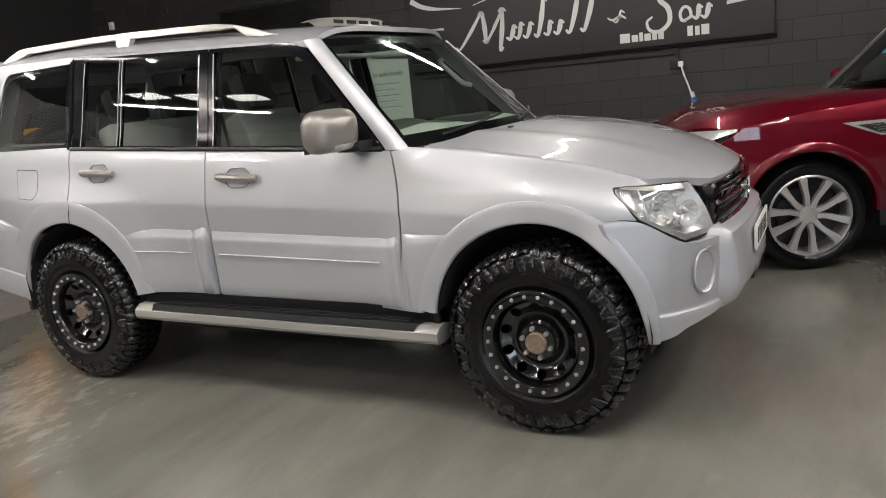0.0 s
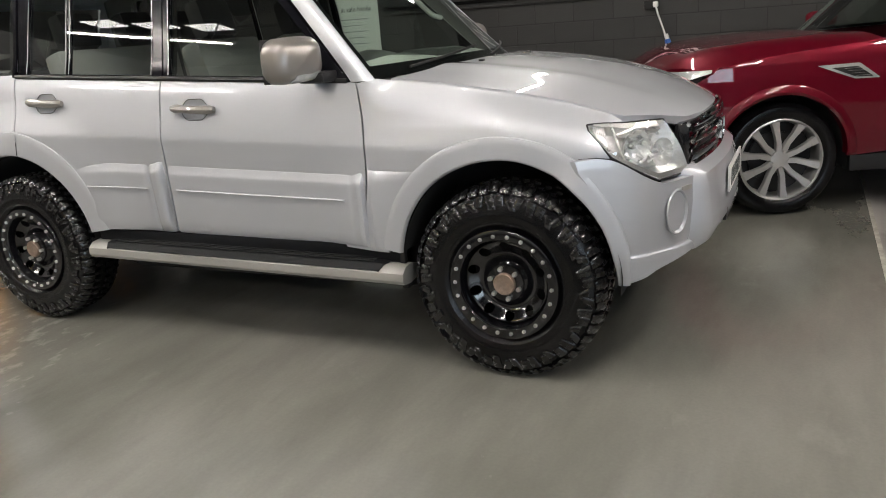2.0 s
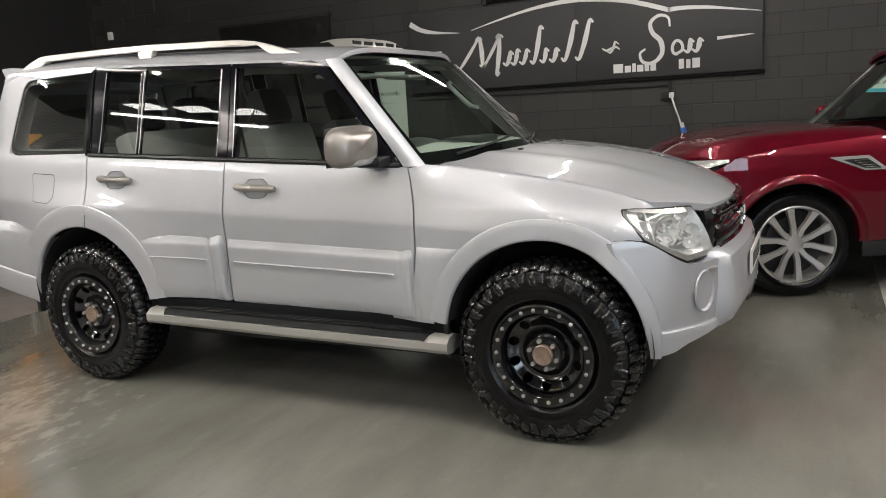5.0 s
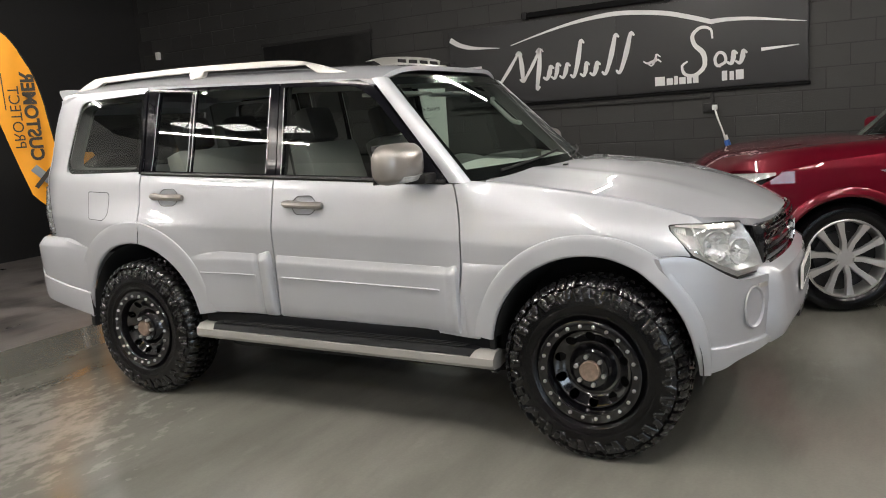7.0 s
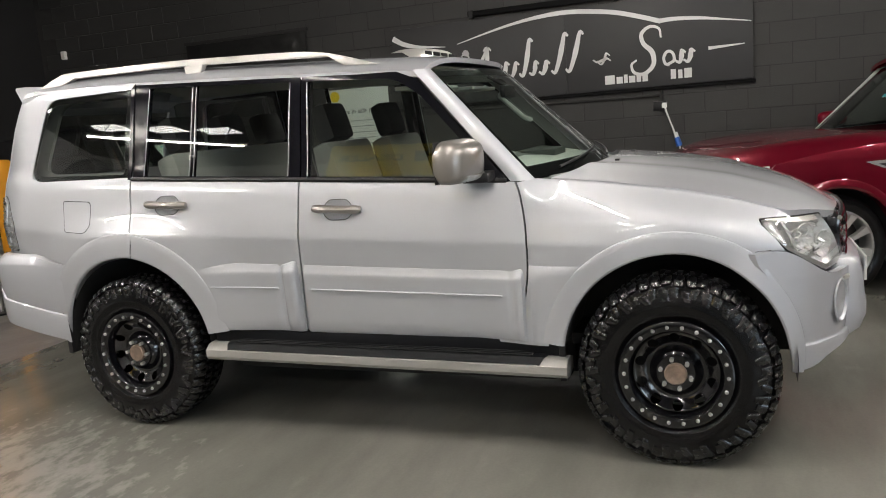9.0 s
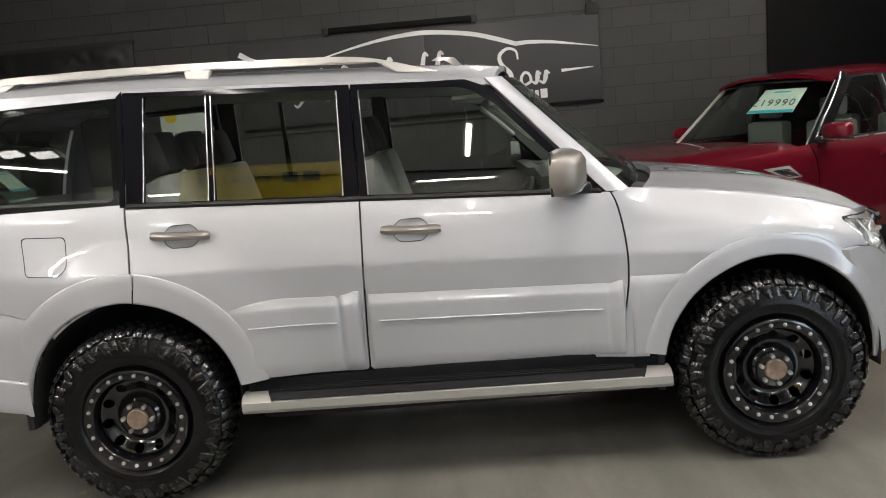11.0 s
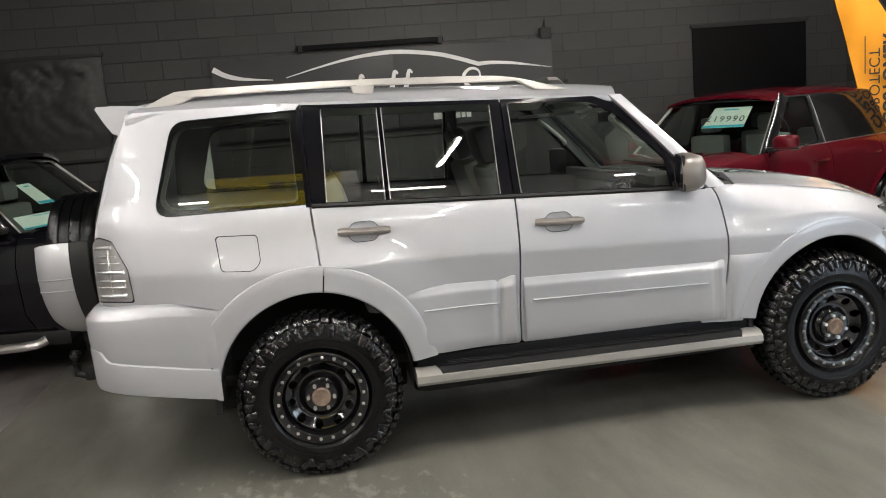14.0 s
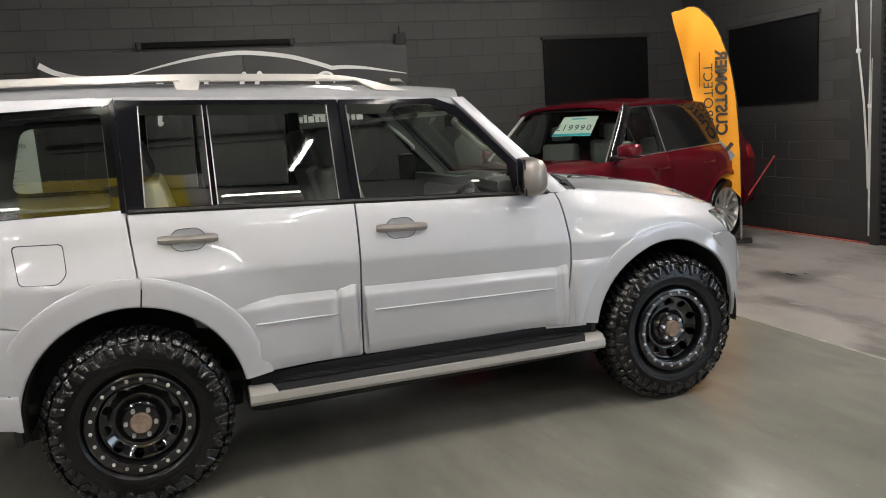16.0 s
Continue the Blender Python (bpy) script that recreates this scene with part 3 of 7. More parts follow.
both("front_door_frame", lambda s: panel(fframe, inset(0.004), s, thick=0.03, hole=fwin), BLACK_SATIN, suv, "gloss black door frame")
grow = lambda pts, k: [(sum(p[0] for p in pts) / len(pts) + (x - sum(p[0] for p in pts) / len(pts)) * k, sum(p[1] for p in pts) / len(pts) + (z - sum(p[1] for p in pts) / len(pts)) * k) for x, z in pts]


def pane(d):
    """The smooth slope of a side window, set in by d."""
    def f(x, z):
        h = z + 0.05 * (x + 0.3)
        t = (h - 1.28) / 0.48
        return 0.826 - 0.124 * t + 0.010 * t * (1 - t) * 4 - d - (0.10 * (-1.6 - x) ** 2 if x < -1.6 else 0.0)
    return f


both("pillar_strip", lambda s: panel([(-1.362, belt(-1.36) + 0.004), (-1.340, belt(-1.34) + 0.004), (-1.340, win_top(-1.34) + 0.028), (-1.362, win_top(-1.36) + 0.004)], lambda x, z: suv_side(x, z) + 0.003, s, 0.2, 0.01), BLACK_SATIN, suv, "black pillar strip")
both("rear_door_glass", lambda s: panel(grow(rwin, 1.01), pane(0.018), s, 0.04, 0), GLASS, suv)
both("front_door_glass", lambda s: panel(grow(fwin, 1.01), pane(0.018), s, 0.04, 0), GLASS, suv)
both("quarter_glass", lambda s: panel(grow(qwin, 1.005), pane(0.008), s, 0.04, 0), GLASS_PRIV, suv, "dark tinted rear side window")
qin = rounded([(-1.395, belt(-1.395) + 0.03), (-1.395, win_top(-1.395) - 0.035), (-1.935, win_top(-1.95) - 0.04), (-2.055, 1.375)], [0.03, 0.03, 0.07, 0.09], 5)
both("quarter_glass_border", lambda s: panel(grow(qwin, 1.0), pane(0.013), s, 0.06, 0, hole=qin), BLACK_GLOSS, suv, "black ceramic border of the glass")
div = [(-0.948, belt(-0.95) + 0.018), (-0.946, win_top(-0.95)), (-0.968, win_top(-0.97)), (-0.978, belt(-0.97) + 0.018)]
both("window_divider", lambda s: panel(div, inset(0.008), s, 0.2, 0.014), BLACK_SATIN, suv)
# thin bright strips standing in for the reflections along the window channels
for s in (-1, 1):
    for xa, xb in ((-0.952, -0.948), (-0.978, -0.970), (-1.262, -1.243), (-0.398, -0.398), (-0.290, -0.302)):
        za, zb = belt(xa) + 0.024, win_top(xb) - 0.006
        part("channel_glint", sweep([(xa + (xb - xa) * f, s * (suv_side(xa + (xb - xa) * f, za + (zb - za) * f) - 0.001), za + (zb - za) * f) for f in np.linspace(0, 1, 7)], 0.0022, 5), ALLOY, suv)
# belt mouldings
for s in (-1, 1):
    part("belt_moulding", sweep([(x, s * (suv_side(x, belt(x) + 0.008) + 0.003), belt(x) + 0.008) for x in np.linspace(-1.335, 0.70, 24)], 0.010, 6, 1.2), BLACK_PLASTIC, suv)

# roof and pillars
drip = lambda x: win_top(x) + 0.034


def roof_z(x, y):
    d = drip(x)
    edge = 0.688
    return d + 0.082 * (1 - min(1.0, abs(y) / edge) ** 6)


def roof_sheet():
    rows = []
    for x in np.linspace(-2.16, 0.29, 40):
        k = 1.0 - 0.02 * max(0, x)
        row = []
        for u in np.linspace(-1, 1, 37):
            y = 0.692 * u * k
            z = roof_z(x, y)
            if x > 0.10:
                z -= 0.9 * (x - 0.10) ** 2 * (0.25 + 0.75 * (1 - u * u)) * 0.6
            if x < -2.0:
                z -= 0.6 * (-2.0 - x) ** 2
            xx = x + (0.10 * (1 - u * u) if x > 0.15 else 0.0) * max(0, (x - 0.15) / 0.14)
            row.append((xx, y, z))
        rows.append(row)
    bm = grid_mesh(rows)
    return rim_in(bm, (0, 0, -1), 0.025)


part("roof", roof_sheet(), SILVER, suv)
ws_foot, ws_head = Vector((0.818, -0.812, 1.236)), Vector((0.340, -0.672, 1.735))


def a_pillar(s):
    """From the windscreen's edge round to the door frame."""
    rows = []
    for v in np.linspace(-0.02, 1.03, 22):
        q = ws_foot.lerp(ws_head, v)
        front = [q.x, q.y, q.z]
        x1 = 0.712 - 0.445 * v - 0.02 * max(0, v - 0.8)
        back = [x1, -suv_side(x1, q.z) - 0.004, q.z]
        row = []
        for t in np.linspace(0, 1, 7):
            p = Vector(front).lerp(Vector(back), t)
            p.y -= 0.011 * math.sin(math.pi * t)
            p.x += 0.007 * math.sin(math.pi * t)
            row.append((p.x, -s * p.y, p.z))
        rows.append(row)
    return rim_in(grid_mesh(rows), (-0.3, -s * 0.8, 0), 0.03)


both("windscreen_pillar", a_pillar, SILVER, suv)


def screen_point(u, v, out=0.0):
    q = ws_foot.lerp(ws_head, v)
    bow = (0.19 - 0.07 * v) * (1 - u * u)
    return (q.x + bow + out, -u * q.y, q.z + 0.010 * (1 - u * u) + out * 0.6)


part("windscreen", grid_mesh([[screen_point(u, v, -0.004) for u in np.linspace(-1, 1, 25)] for v in np.linspace(0, 1.03, 13)]), SCREEN_GLASS, suv)
border = bmesh.new()
for vs_ in ((-0.01, 0.10), (0.955, 1.03)):
    grid_mesh([[screen_point(u, v, -0.009) for u in np.linspace(-1, 1, 25)] for v in vs_], border)
for us in ((-1, -0.955), (0.955, 1)):
    grid_mesh([[screen_point(u, v, -0.009) for u in us] for v in np.linspace(0, 1.03, 13)], border)
part("windscreen_border", border, BLACK_GLOSS, suv, "black border of the windscreen")
part("cowl", grid_mesh([[(screen_point(u, 0.02)[0] + d, screen_point(u, 0)[1], 1.236 + 0.018 * (1 - u * u) - 0.02 + h) for u in np.linspace(-0.97, 0.97, 21)] for d, h in ((-0.05, 0.02), (0.03, 0.0), (0.10, -0.02))]), BLACK_PLASTIC, suv)
for y0, y1 in ((-0.62, -0.02), (0.05, 0.60)):
    pts = []
    for t in np.linspace(0, 1, 8):
        y = y0 + (y1 - y0) * t
        p = screen_point(y / 0.8, 0.03 + 0.10 * t, 0.016)
        pts.append((p[0], y, p[2]))
    part("wiper", sweep(pts, 0.006, 6), BLACK_PLASTIC, suv)


# bonnet
def bonnet_edge(x):
    return float(np.interp(x, [0.80, 0.9, 1.2, 1.5, 1.7, 1.8, 1.9, 2.0, 2.04], [0.80, 0.785, 0.785, 0.772, 0.745, 0.722, 0.68, 0.60, 0.52]))


def bonnet_z(x, u):
    e = float(np.interp(x, [0.80, 0.9, 1.15, 1.4, 1.6, 1.78, 1.9, 2.0, 2.06], [1.236, 1.229, 1.199, 1.160, 1.118, 1.060, 1.024, 0.990, 0.965]))
    c = float(np.interp(x, [0.80, 0.95, 1.15, 1.4, 1.6, 1.78, 1.9, 2.0, 2.06], [1.272, 1.275, 1.262, 1.232, 1.195, 1.145, 1.10, 1.045, 1.00]))
    ridge = 0.009 * math.exp(-((abs(u) - 0.62) / 0.09) ** 2) * max(0.0, min(1.0, (2.0 - x) * 3))
    return e + (c - e) * (1 - abs(u) ** 2.3) + ridge


rows = []
for t in np.linspace(0, 1, 34):
    row = []
    for u in np.linspace(-1, 1, 37):
        back = screen_point(u * 0.97, 0)[0] + 0.06
        front = 1.985 + 0.085 * (1 - abs(u) ** 2.4) - 0.155 * max(0, abs(u) - 0.80) / 0.2
        x = back + (front - back) * t
        row.append((x, u * bonnet_edge(x), bonnet_z(x, u)))
    rows.append(row)
part("bonnet", rim_in(grid_mesh(rows), (-0.1, 0, -1), 0.03), SILVER, suv)
for y in (-0.33, 0.33):
    nz = boxed(0, 0.022, -0.014, 0.014, 0, 0.010, 0.004)
    part("washer_jet", nz, BLACK_PLASTIC, suv).location = (1.10, y, bonnet_z(1.10, y / 0.785) - 0.002)

# nose: bumper along a plan line, lamps and grille
plan = smooth_line([(1.70, -0.930), (1.80, -0.880), (1.88, -0.835), (1.96, -0.752), (2.03, -0.645), (2.077, -0.50)], 8)
plan_s = [0.0]
for p, q in zip(plan, plan[1:]):
    plan_s.append(plan_s[-1] + math.dist(p, q))


def plan_at(s):
    return float(np.interp(s, plan_s, [p[0] for p in plan])), float(np.interp(s, plan_s, [p[1] for p in plan]))


def bumper_shell(side):
    """The painted corner from the wheel arch round to the jutting middle, with a proud lip along its foot."""
    end = plan_s[-1]
    top = smooth_line([(0.0, 0.905), (0.06, 0.911), (0.125, 0.904), (0.18, 0.880), (0.25, 0.836), (0.315, 0.803), (0.37, 0.790), (0.50, 0.790), (end - 0.03, 0.784)], 4) + [(end - 0.01, 0.774), (end, 0.750)]
    foot = smooth_line([(end, 0.495), (0.45, 0.480), (0.33, 0.458), (0.26, 0.434), (0.185, 0.416)], 4)
    rear = smooth_line([(0.178, 0.525), (0.135, 0.65), (0.062, 0.785), (0.012, 0.860)], 4)
    bm = panel(top + foot + rear, lambda x, z: 0.0, -1, 0.03, 0, true=False)
    for z0 in (0.522, 0.526, 0.530, 0.536):
        bmesh.ops.bisect_plane(bm, geom=bm.verts[:] + bm.edges[:] + bm.faces[:], plane_co=(0, 0, z0), plane_no=(0, 0, 1), dist=1e-5)
    for v in bm.verts:
        s, z = v.co.x, v.co.z
        x, y = plan_at(s)
        x2, y2 = plan_at(min(end, s + 0.01))
        x1, y1 = plan_at(max(0.0, s - 0.01))
        n = Vector((-(y1 - y2), (x1 - x2), 0)).normalized()
        o = float(np.interp(z, [0.416, 0.44, 0.50, 0.521, 0.527, 0.536, 0.56, 0.68, 0.80, 0.91], [-0.004, 0.006, 0.009, 0.008, 0.0, -0.001, 0.002, 0.010, 0.006, -0.006]))
        o += 0.006 * math.exp(-((s - 0.24) / 0.05) ** 2)
        v.co = Vector((x + n.x * o, -side * (y + n.y * o), z))
    bmesh.ops.recalc_face_normals(bm, faces=bm.faces[:])
    bm.normal_update()
    if sum(f.normal.x * f.calc_area() for f in bm.faces) < 0:
        bmesh.ops.reverse_faces(bm, faces=bm.faces[:])
    return rim_in(bm, (-0.8, -side * 0.5, 0), 0.03)


both("bumper_corner", bumper_shell, SILVER, suv)
# jutting middle of the bumper
mid_prof = [(2.02, 0.475), (2.08, 0.478), (2.125, 0.51), (2.15, 0.57), (2.15, 0.62), (2.145, 0.63), (2.135, 0.74), (2.12, 0.79), (2.08, 0.815), (2.02, 0.82)]
rows = []
for y in (-0.578, -0.570, -0.545, -0.530, -0.515, -0.40, -0.2, 0, 0.2, 0.40, 0.515, 0.530, 0.545, 0.570, 0.578):
    k = 1 - 0.10 * (abs(y) / 0.53) ** 2
    cut = float(np.interp(abs(y), [0.515, 0.530, 0.545, 0.570, 0.578], [0.0, 0.006, 0.022, 0.062, 0.12]))
    rows.append([(2.03 + (x - 2.03) * k - cut + 0.03 * (1 - (y / 0.53) ** 2), y, 0.65 + (z - 0.65) * (1 - 0.5 * cut)) for x, z in mid_prof])
part("bumper_centre", rim_in(grid_mesh(rows), (-1, 0, 0), 0.04), SILVER, suv)
for s in (-1, 1):
    part("bumper_seam", sweep([(2.046, s * 0.583, 0.500), (2.051, s * 0.583, 0.60), (2.050, s * 0.583, 0.70), (2.042, s * 0.583, 0.783)], 0.004, 6), BLACK_PLASTIC, suv)
part("bumper_intake", boxed(2.08, 2.170, -0.27, 0.27, 0.53, 0.60, 0.015), BLACK_PLASTIC, suv)
plate = part("number_plate", boxed(2.168, 2.178, -0.26, 0.26, 0.655, 0.765, 0.003), WHITE_PLASTIC, suv, "white number plate")
for k in range(6):
    part("plate_bar", boxed(2.1775, 2.1795, -0.21 + k * 0.07, -0.165 + k * 0.07, 0.675, 0.745), INK, plate)
for s in (-1, 1):
    f = part("fog_lamp_bezel", lathe([(0.079, 0.004), (0.077, -0.003), (0.073, -0.004), (0.070, -0.001), (0.067, 0.008), (0.05, 0.013), (0.03, 0.016), (0.0, 0.017)], 32), SILVER, suv)
    f.matrix_basis = Matrix.Translation((2.027, s * 0.679, 0.668)) @ Euler((0, 0, radians(64 if s < 0 else 116))).to_matrix().to_4x4() @ Matrix.Diagonal((0.85, 1, 1.15, 1))
    hw = part("washer_cover", boxed(-0.03, 0.03, -0.006, 0.006, -0.009, 0.009, 0.004), SILVER_TRIM, suv)
    hw.matrix_basis = Matrix.Translation((2.050, s * 0.622, 0.752)) @ Euler((0, 0, radians(64 if s < 0 else 116))).to_matrix().to_4x4()


LAMP_TOP = [(1.722, 0.832, 1.030), (1.775, 0.790, 1.029), (1.83, 0.736, 1.022), (1.895, 0.660, 1.018), (1.955, 0.572, 1.012)]
LAMP_LOW = [(1.727, 0.836, 1.006), (1.816, 0.846, 0.908), (1.90, 0.787, 0.846), (1.966, 0.722, 0.800), (2.044, 0.512, 0.797)]


def lamp_point(t, k, s, d=0.0):
    """On the headlamp's face: t from its rear corner (0) to its inner end (1), k from its foot (0) to its top (1)."""
    a = [float(np.interp(t, [0, 0.3, 0.5, 0.72, 1], [p[i] for p in LAMP_LOW])) for i in range(3)]
    b = [float(np.interp(t, [0, 0.3, 0.5, 0.72, 1], [p[i] for p in LAMP_TOP])) for i in range(3)]
    out = d + 0.022 * 4 * k * (1 - k) * min(1.0, t * 2.5)
    x, y, z = (p + (q - p) * k for p, q in zip(a, b))
    return (x + out * (0.55 + 0.2 * t), s * (y + out * (0.75 - 0.3 * t)), z + 0.25 * out)


LT = [0, 0.1, 0.2, 0.3, 0.4, 0.5, 0.61, 0.72, 0.8, 0.88, 0.95, 1.0]


def lamp_sheet(s, d, n=9, deep=0.0):
    rows = []
    for t in LT:
        rows.append([lamp_point(t, k / (n - 1), s, d - deep * min(1.0, 4 * t) * min(1.0, 6 * (1 - t)) * min(1, 5 * k / (n - 1), 5 * (1 - k / (n - 1)))) for k in range(n)])
    return grid_mesh(rows)


for s in (-1, 1):
    hl = part("headlight", shell(lamp_sheet(s, -0.006, 9, 0.075), 0.003), REFLECTOR, suv, "clear headlight with bright reflectors")
    part("lens", lamp_sheet(s, 0.002), LENS, hl)
    edge = [lamp_point(t, 1, s, 0.001) for t in LT] + [lamp_point(t, 0, s, 0.001) for t in LT[::-1]]
    part("lamp_seal", sweep([lamp_point(t, 1, s, -0.004) for t in LT] + [lamp_point(t, 0, s, -0.004) for t in LT[::-1]] + [lamp_point(0, 1, s, -0.004)], 0.0038, 6), BLACK_PLASTIC, hl)
    band = [[lamp_point(t, k, s, 0.0005) for t in LT[3:]] for k in (0.02, 0.11)]
    part("lamp_rim", grid_mesh(band), SILVER_TRIM, hl)
    part("lamp_rim", grid_mesh([[lamp_point(t, k, s, 0.0005) for t in LT[1:10]] for k in (0.88, 0.985)]), SILVER_TRIM, hl)
    for t, k, r in ((0.56, 0.50, 0.066), (0.82, 0.44, 0.054)):
        x, y, zz = lamp_point(t, k, s, -0.022)
        cup = part("reflector_cup", lathe([(r, -0.004), (r * 0.93, 0.004), (r * 0.78, 0.020), (r * 0.55, 0.036), (r * 0.25, 0.044), (r * 0.13, 0.040), (r * 0.12, 0.014), (0.0, 0.012)], 13), REFLECTOR, hl, smooth=False)
        cup.matrix_basis = Matrix.Translation((x, y, zz)) @ Euler((0, 0, radians(52 if s < 0 else 128))).to_matrix().to_4x4()
        part("cup_ring", lathe([(r * 1.01, -0.004), (r * 1.05, -0.001), (r * 1.01, 0.003)], 24), LAMP_GREY, hl).matrix_basis = cup.matrix_basis
    for j in range(6):
        t = 0.13 + 0.03 * j
        part("flute", sweep([lamp_point(t, 0.16, s, -0.012), lamp_point(t, 0.55, s, -0.03), lamp_point(t, 0.86, s, -0.022)], 0.007, 6), REFLECTOR, hl)
    for j in range(9):
        t, k = 0.44 + 0.06 * j, 0.14 + 0.68 * ((j * 5) % 9) / 9
        q = [lamp_point(t, k, s, -0.03), lamp_point(t + 0.02, k + 0.09, s, -0.012), lamp_point(t + 0.01, k + 0.17, s, -0.03)]
        part("facet", sweep(q, 0.010, 4), REFLECTOR, hl, smooth=False)
    part("lamp_divider", sweep([lamp_point(0.40, 0.06, s, -0.004), lamp_point(0.37, 0.5, s, -0.006), lamp_point(0.36, 0.95, s, -0.004)], 0.005, 6), LAMP_GREY, hl)

gr = part("grille", boxed(1.98, 2.045, -0.50, 0.50, 0.80, 0.985, 0.02), BLACK_GLOSS, suv, "black grille with chrome bars")
for k in range(4):
    z = 0.82 + 0.045 * k
    part("grille_bar", sweep([(2.05 + 0.045 * (1 - (y / 0.5) ** 2) + 0.004, y, z) for y in np.linspace(-0.49, 0.49, 13)], 0.011, 6), RIM_BLACK if k % 2 else CHROME, gr)
part("grille_surround", sweep([(2.040 + 0.05 * (1 - (y / 0.5) ** 2), y, 0.978 + 0.012 * (1 - (y / 0.5) ** 2)) for y in np.linspace(-0.5, 0.5, 13)], 0.011, 6), CHROME, gr)
part("grille_badge", boxed(2.10, 2.118, -0.06, 0.06, 0.85, 0.94, 0.02), CHROME, gr, "plain chrome badge")


# wheel arch flares
def flare(cx, cz, s, a0, a1, r_out, r_in, n=34, front=False):
    """A flat, slightly proud band round the arch with a crisp outer edge."""
    rows = []
    ro, ri = r_out, r_in
    for i in range(n + 1):
        deg = a0 + (a1 - a0) * i / n
        a = radians(deg)
        low = 0.882
        if front:
            ro = float(np.interp(deg, [-4, 9, 41, 57, 70], [0.488, 0.498, 0.522, 0.552, r_out]))
            ri = float(np.interp(deg, [-4, 11, 45, 80], [0.444, 0.436, 0.450, r_in]))
            low = float(np.interp(deg, [-4, 10, 50, 70], [0.836, 0.858, 0.905, 0.882]))
        prof = [(ro, -0.005), (ro - 0.002, 0.006), (ro - 0.008, 0.009), (ro - 0.03 * (ro - ri) / 0.095, 0.010), (ri + 0.03 * (ro - ri) / 0.095, 0.014), (ri + 0.010, 0.014), (ri + 0.003, 0.009), (ri, -0.002)]
        ref = suv_side(min(cx + ro * math.cos(a), 1.72), max(0.5, cz + ro * math.sin(a)))
        if front and deg < 60:
            ref = low
        rows.append([(cx + r * math.cos(a), s * (max(ref, low) + o + (0.25 * (cx + ro * math.cos(a) - cx - r * math.cos(a)) if front and deg < 60 else 0.0)), cz + r * math.sin(a)) for r, o in prof])
    bm = grid_mesh(rows)
    bmesh.ops.recalc_face_normals(bm, faces=bm.faces[:])
    return bm


both("front_flare", lambda s: flare(FAX, FZ, s, -4, 172, 0.558, 0.463, 40, True), SILVER, suv)
both("rear_door_flare", lambda s: flare(RAX, RZ, s, 8, 82, 0.603, 0.472), SILVER, suv)
both("rear_flare", lambda s: flare(RAX, RZ, s, 82.6, 177, 0.603, 0.472), SILVER, suv)
# wheel wells and floor pan
for cx, cz in ((FAX, FZ), (RAX, RZ)):
    for s in (-1, 1):
        rows = []
        for i in range(25):
            a = radians(-8 + 196 * i / 24)
            rows.append([(cx + 0.465 * math.cos(a), s * y, cz + 0.465 * math.sin(a)) for y in (0.885, 0.45)])
        bm = grid_mesh(rows)
        ring = [bm.verts.new((cx + 0.465 * math.cos(radians(-8 + 196 * i / 24)), s * 0.45, cz + 0.465 * math.sin(radians(-8 + 196 * i / 24)))) for i in range(25)]
        bm.faces.new(ring)
        part("wheel_well", bm, WELL, suv)
part("floor_pan", boxed(-2.10, 1.75, -0.72, 0.72, 0.46, 0.52, 0.02), WELL, suv)
# plain box added low and wide to block light under the car
part("chassis_shade_box", boxed(-0.92, 0.92, -0.72, 0.72, 0.265, 0.46, 0.09), WELL, suv)
part("skid_plate", boxed(0.35, 1.72, -0.42, 0.42, 0.22, 0.40, 0.03), WELL, suv)
part("rear_frame", boxed(-1.95, -0.92, -0.52, 0.52, 0.27, 0.46, 0.03), WELL, suv)
part("axle", sweep([(RAX, -0.7, 0.40), (RAX, 0.7, 0.40)], 0.05, 10), WELL, suv)
part("axle", sweep([(FAX, -0.7, 0.40), (FAX, 0.7, 0.40)], 0.05, 10), WELL, suv)
for s in (-1, 1):
    part("sill", boxed(-0.90, 0.93, min(s * 0.80, s * 0.872), max(s * 0.80, s * 0.872), 0.44, 0.532, 0.01), STEP_MAT, suv)
    part("mud_flap", boxed(RAX - 0.50, RAX - 0.47, min(s * 0.66, s * 0.90), max(s * 0.66, s * 0.89), 0.385, 0.62, 0.006), BLACK_PLASTIC, suv)
    part("mud_flap", boxed(FAX - 0.49, FAX - 0.46, min(s * 0.66, s * 0.88), max(s * 0.66, s * 0.88), 0.34, 0.60, 0.006), BLACK_PLASTIC, suv)


# side steps
def step_body(s):
    prof = [(0.80, 0.0), (0.80, 0.055), (0.86, 0.075), (0.915, 0.07), (0.945, 0.045), (0.948, 0.012), (0.935, -0.005), (0.88, -0.012), (0.80, 0.0)]
    rows = []
    for x in np.linspace(-0.915, 0.945, 22):
        z0 = 0.403 - 0.012 * (x + 0.9)
        rows.append([(x, s * y, z0 + z) for y, z in prof])
    bm = grid_mesh(rows)
    bm.verts.ensure_lookup_table()
    n = len(prof)
    bm.faces.new(bm.verts[:n - 1])
    bm.faces.new(bm.verts[-n:-1])
    bmesh.ops.recalc_face_normals(bm, faces=bm.faces[:])
    return bm


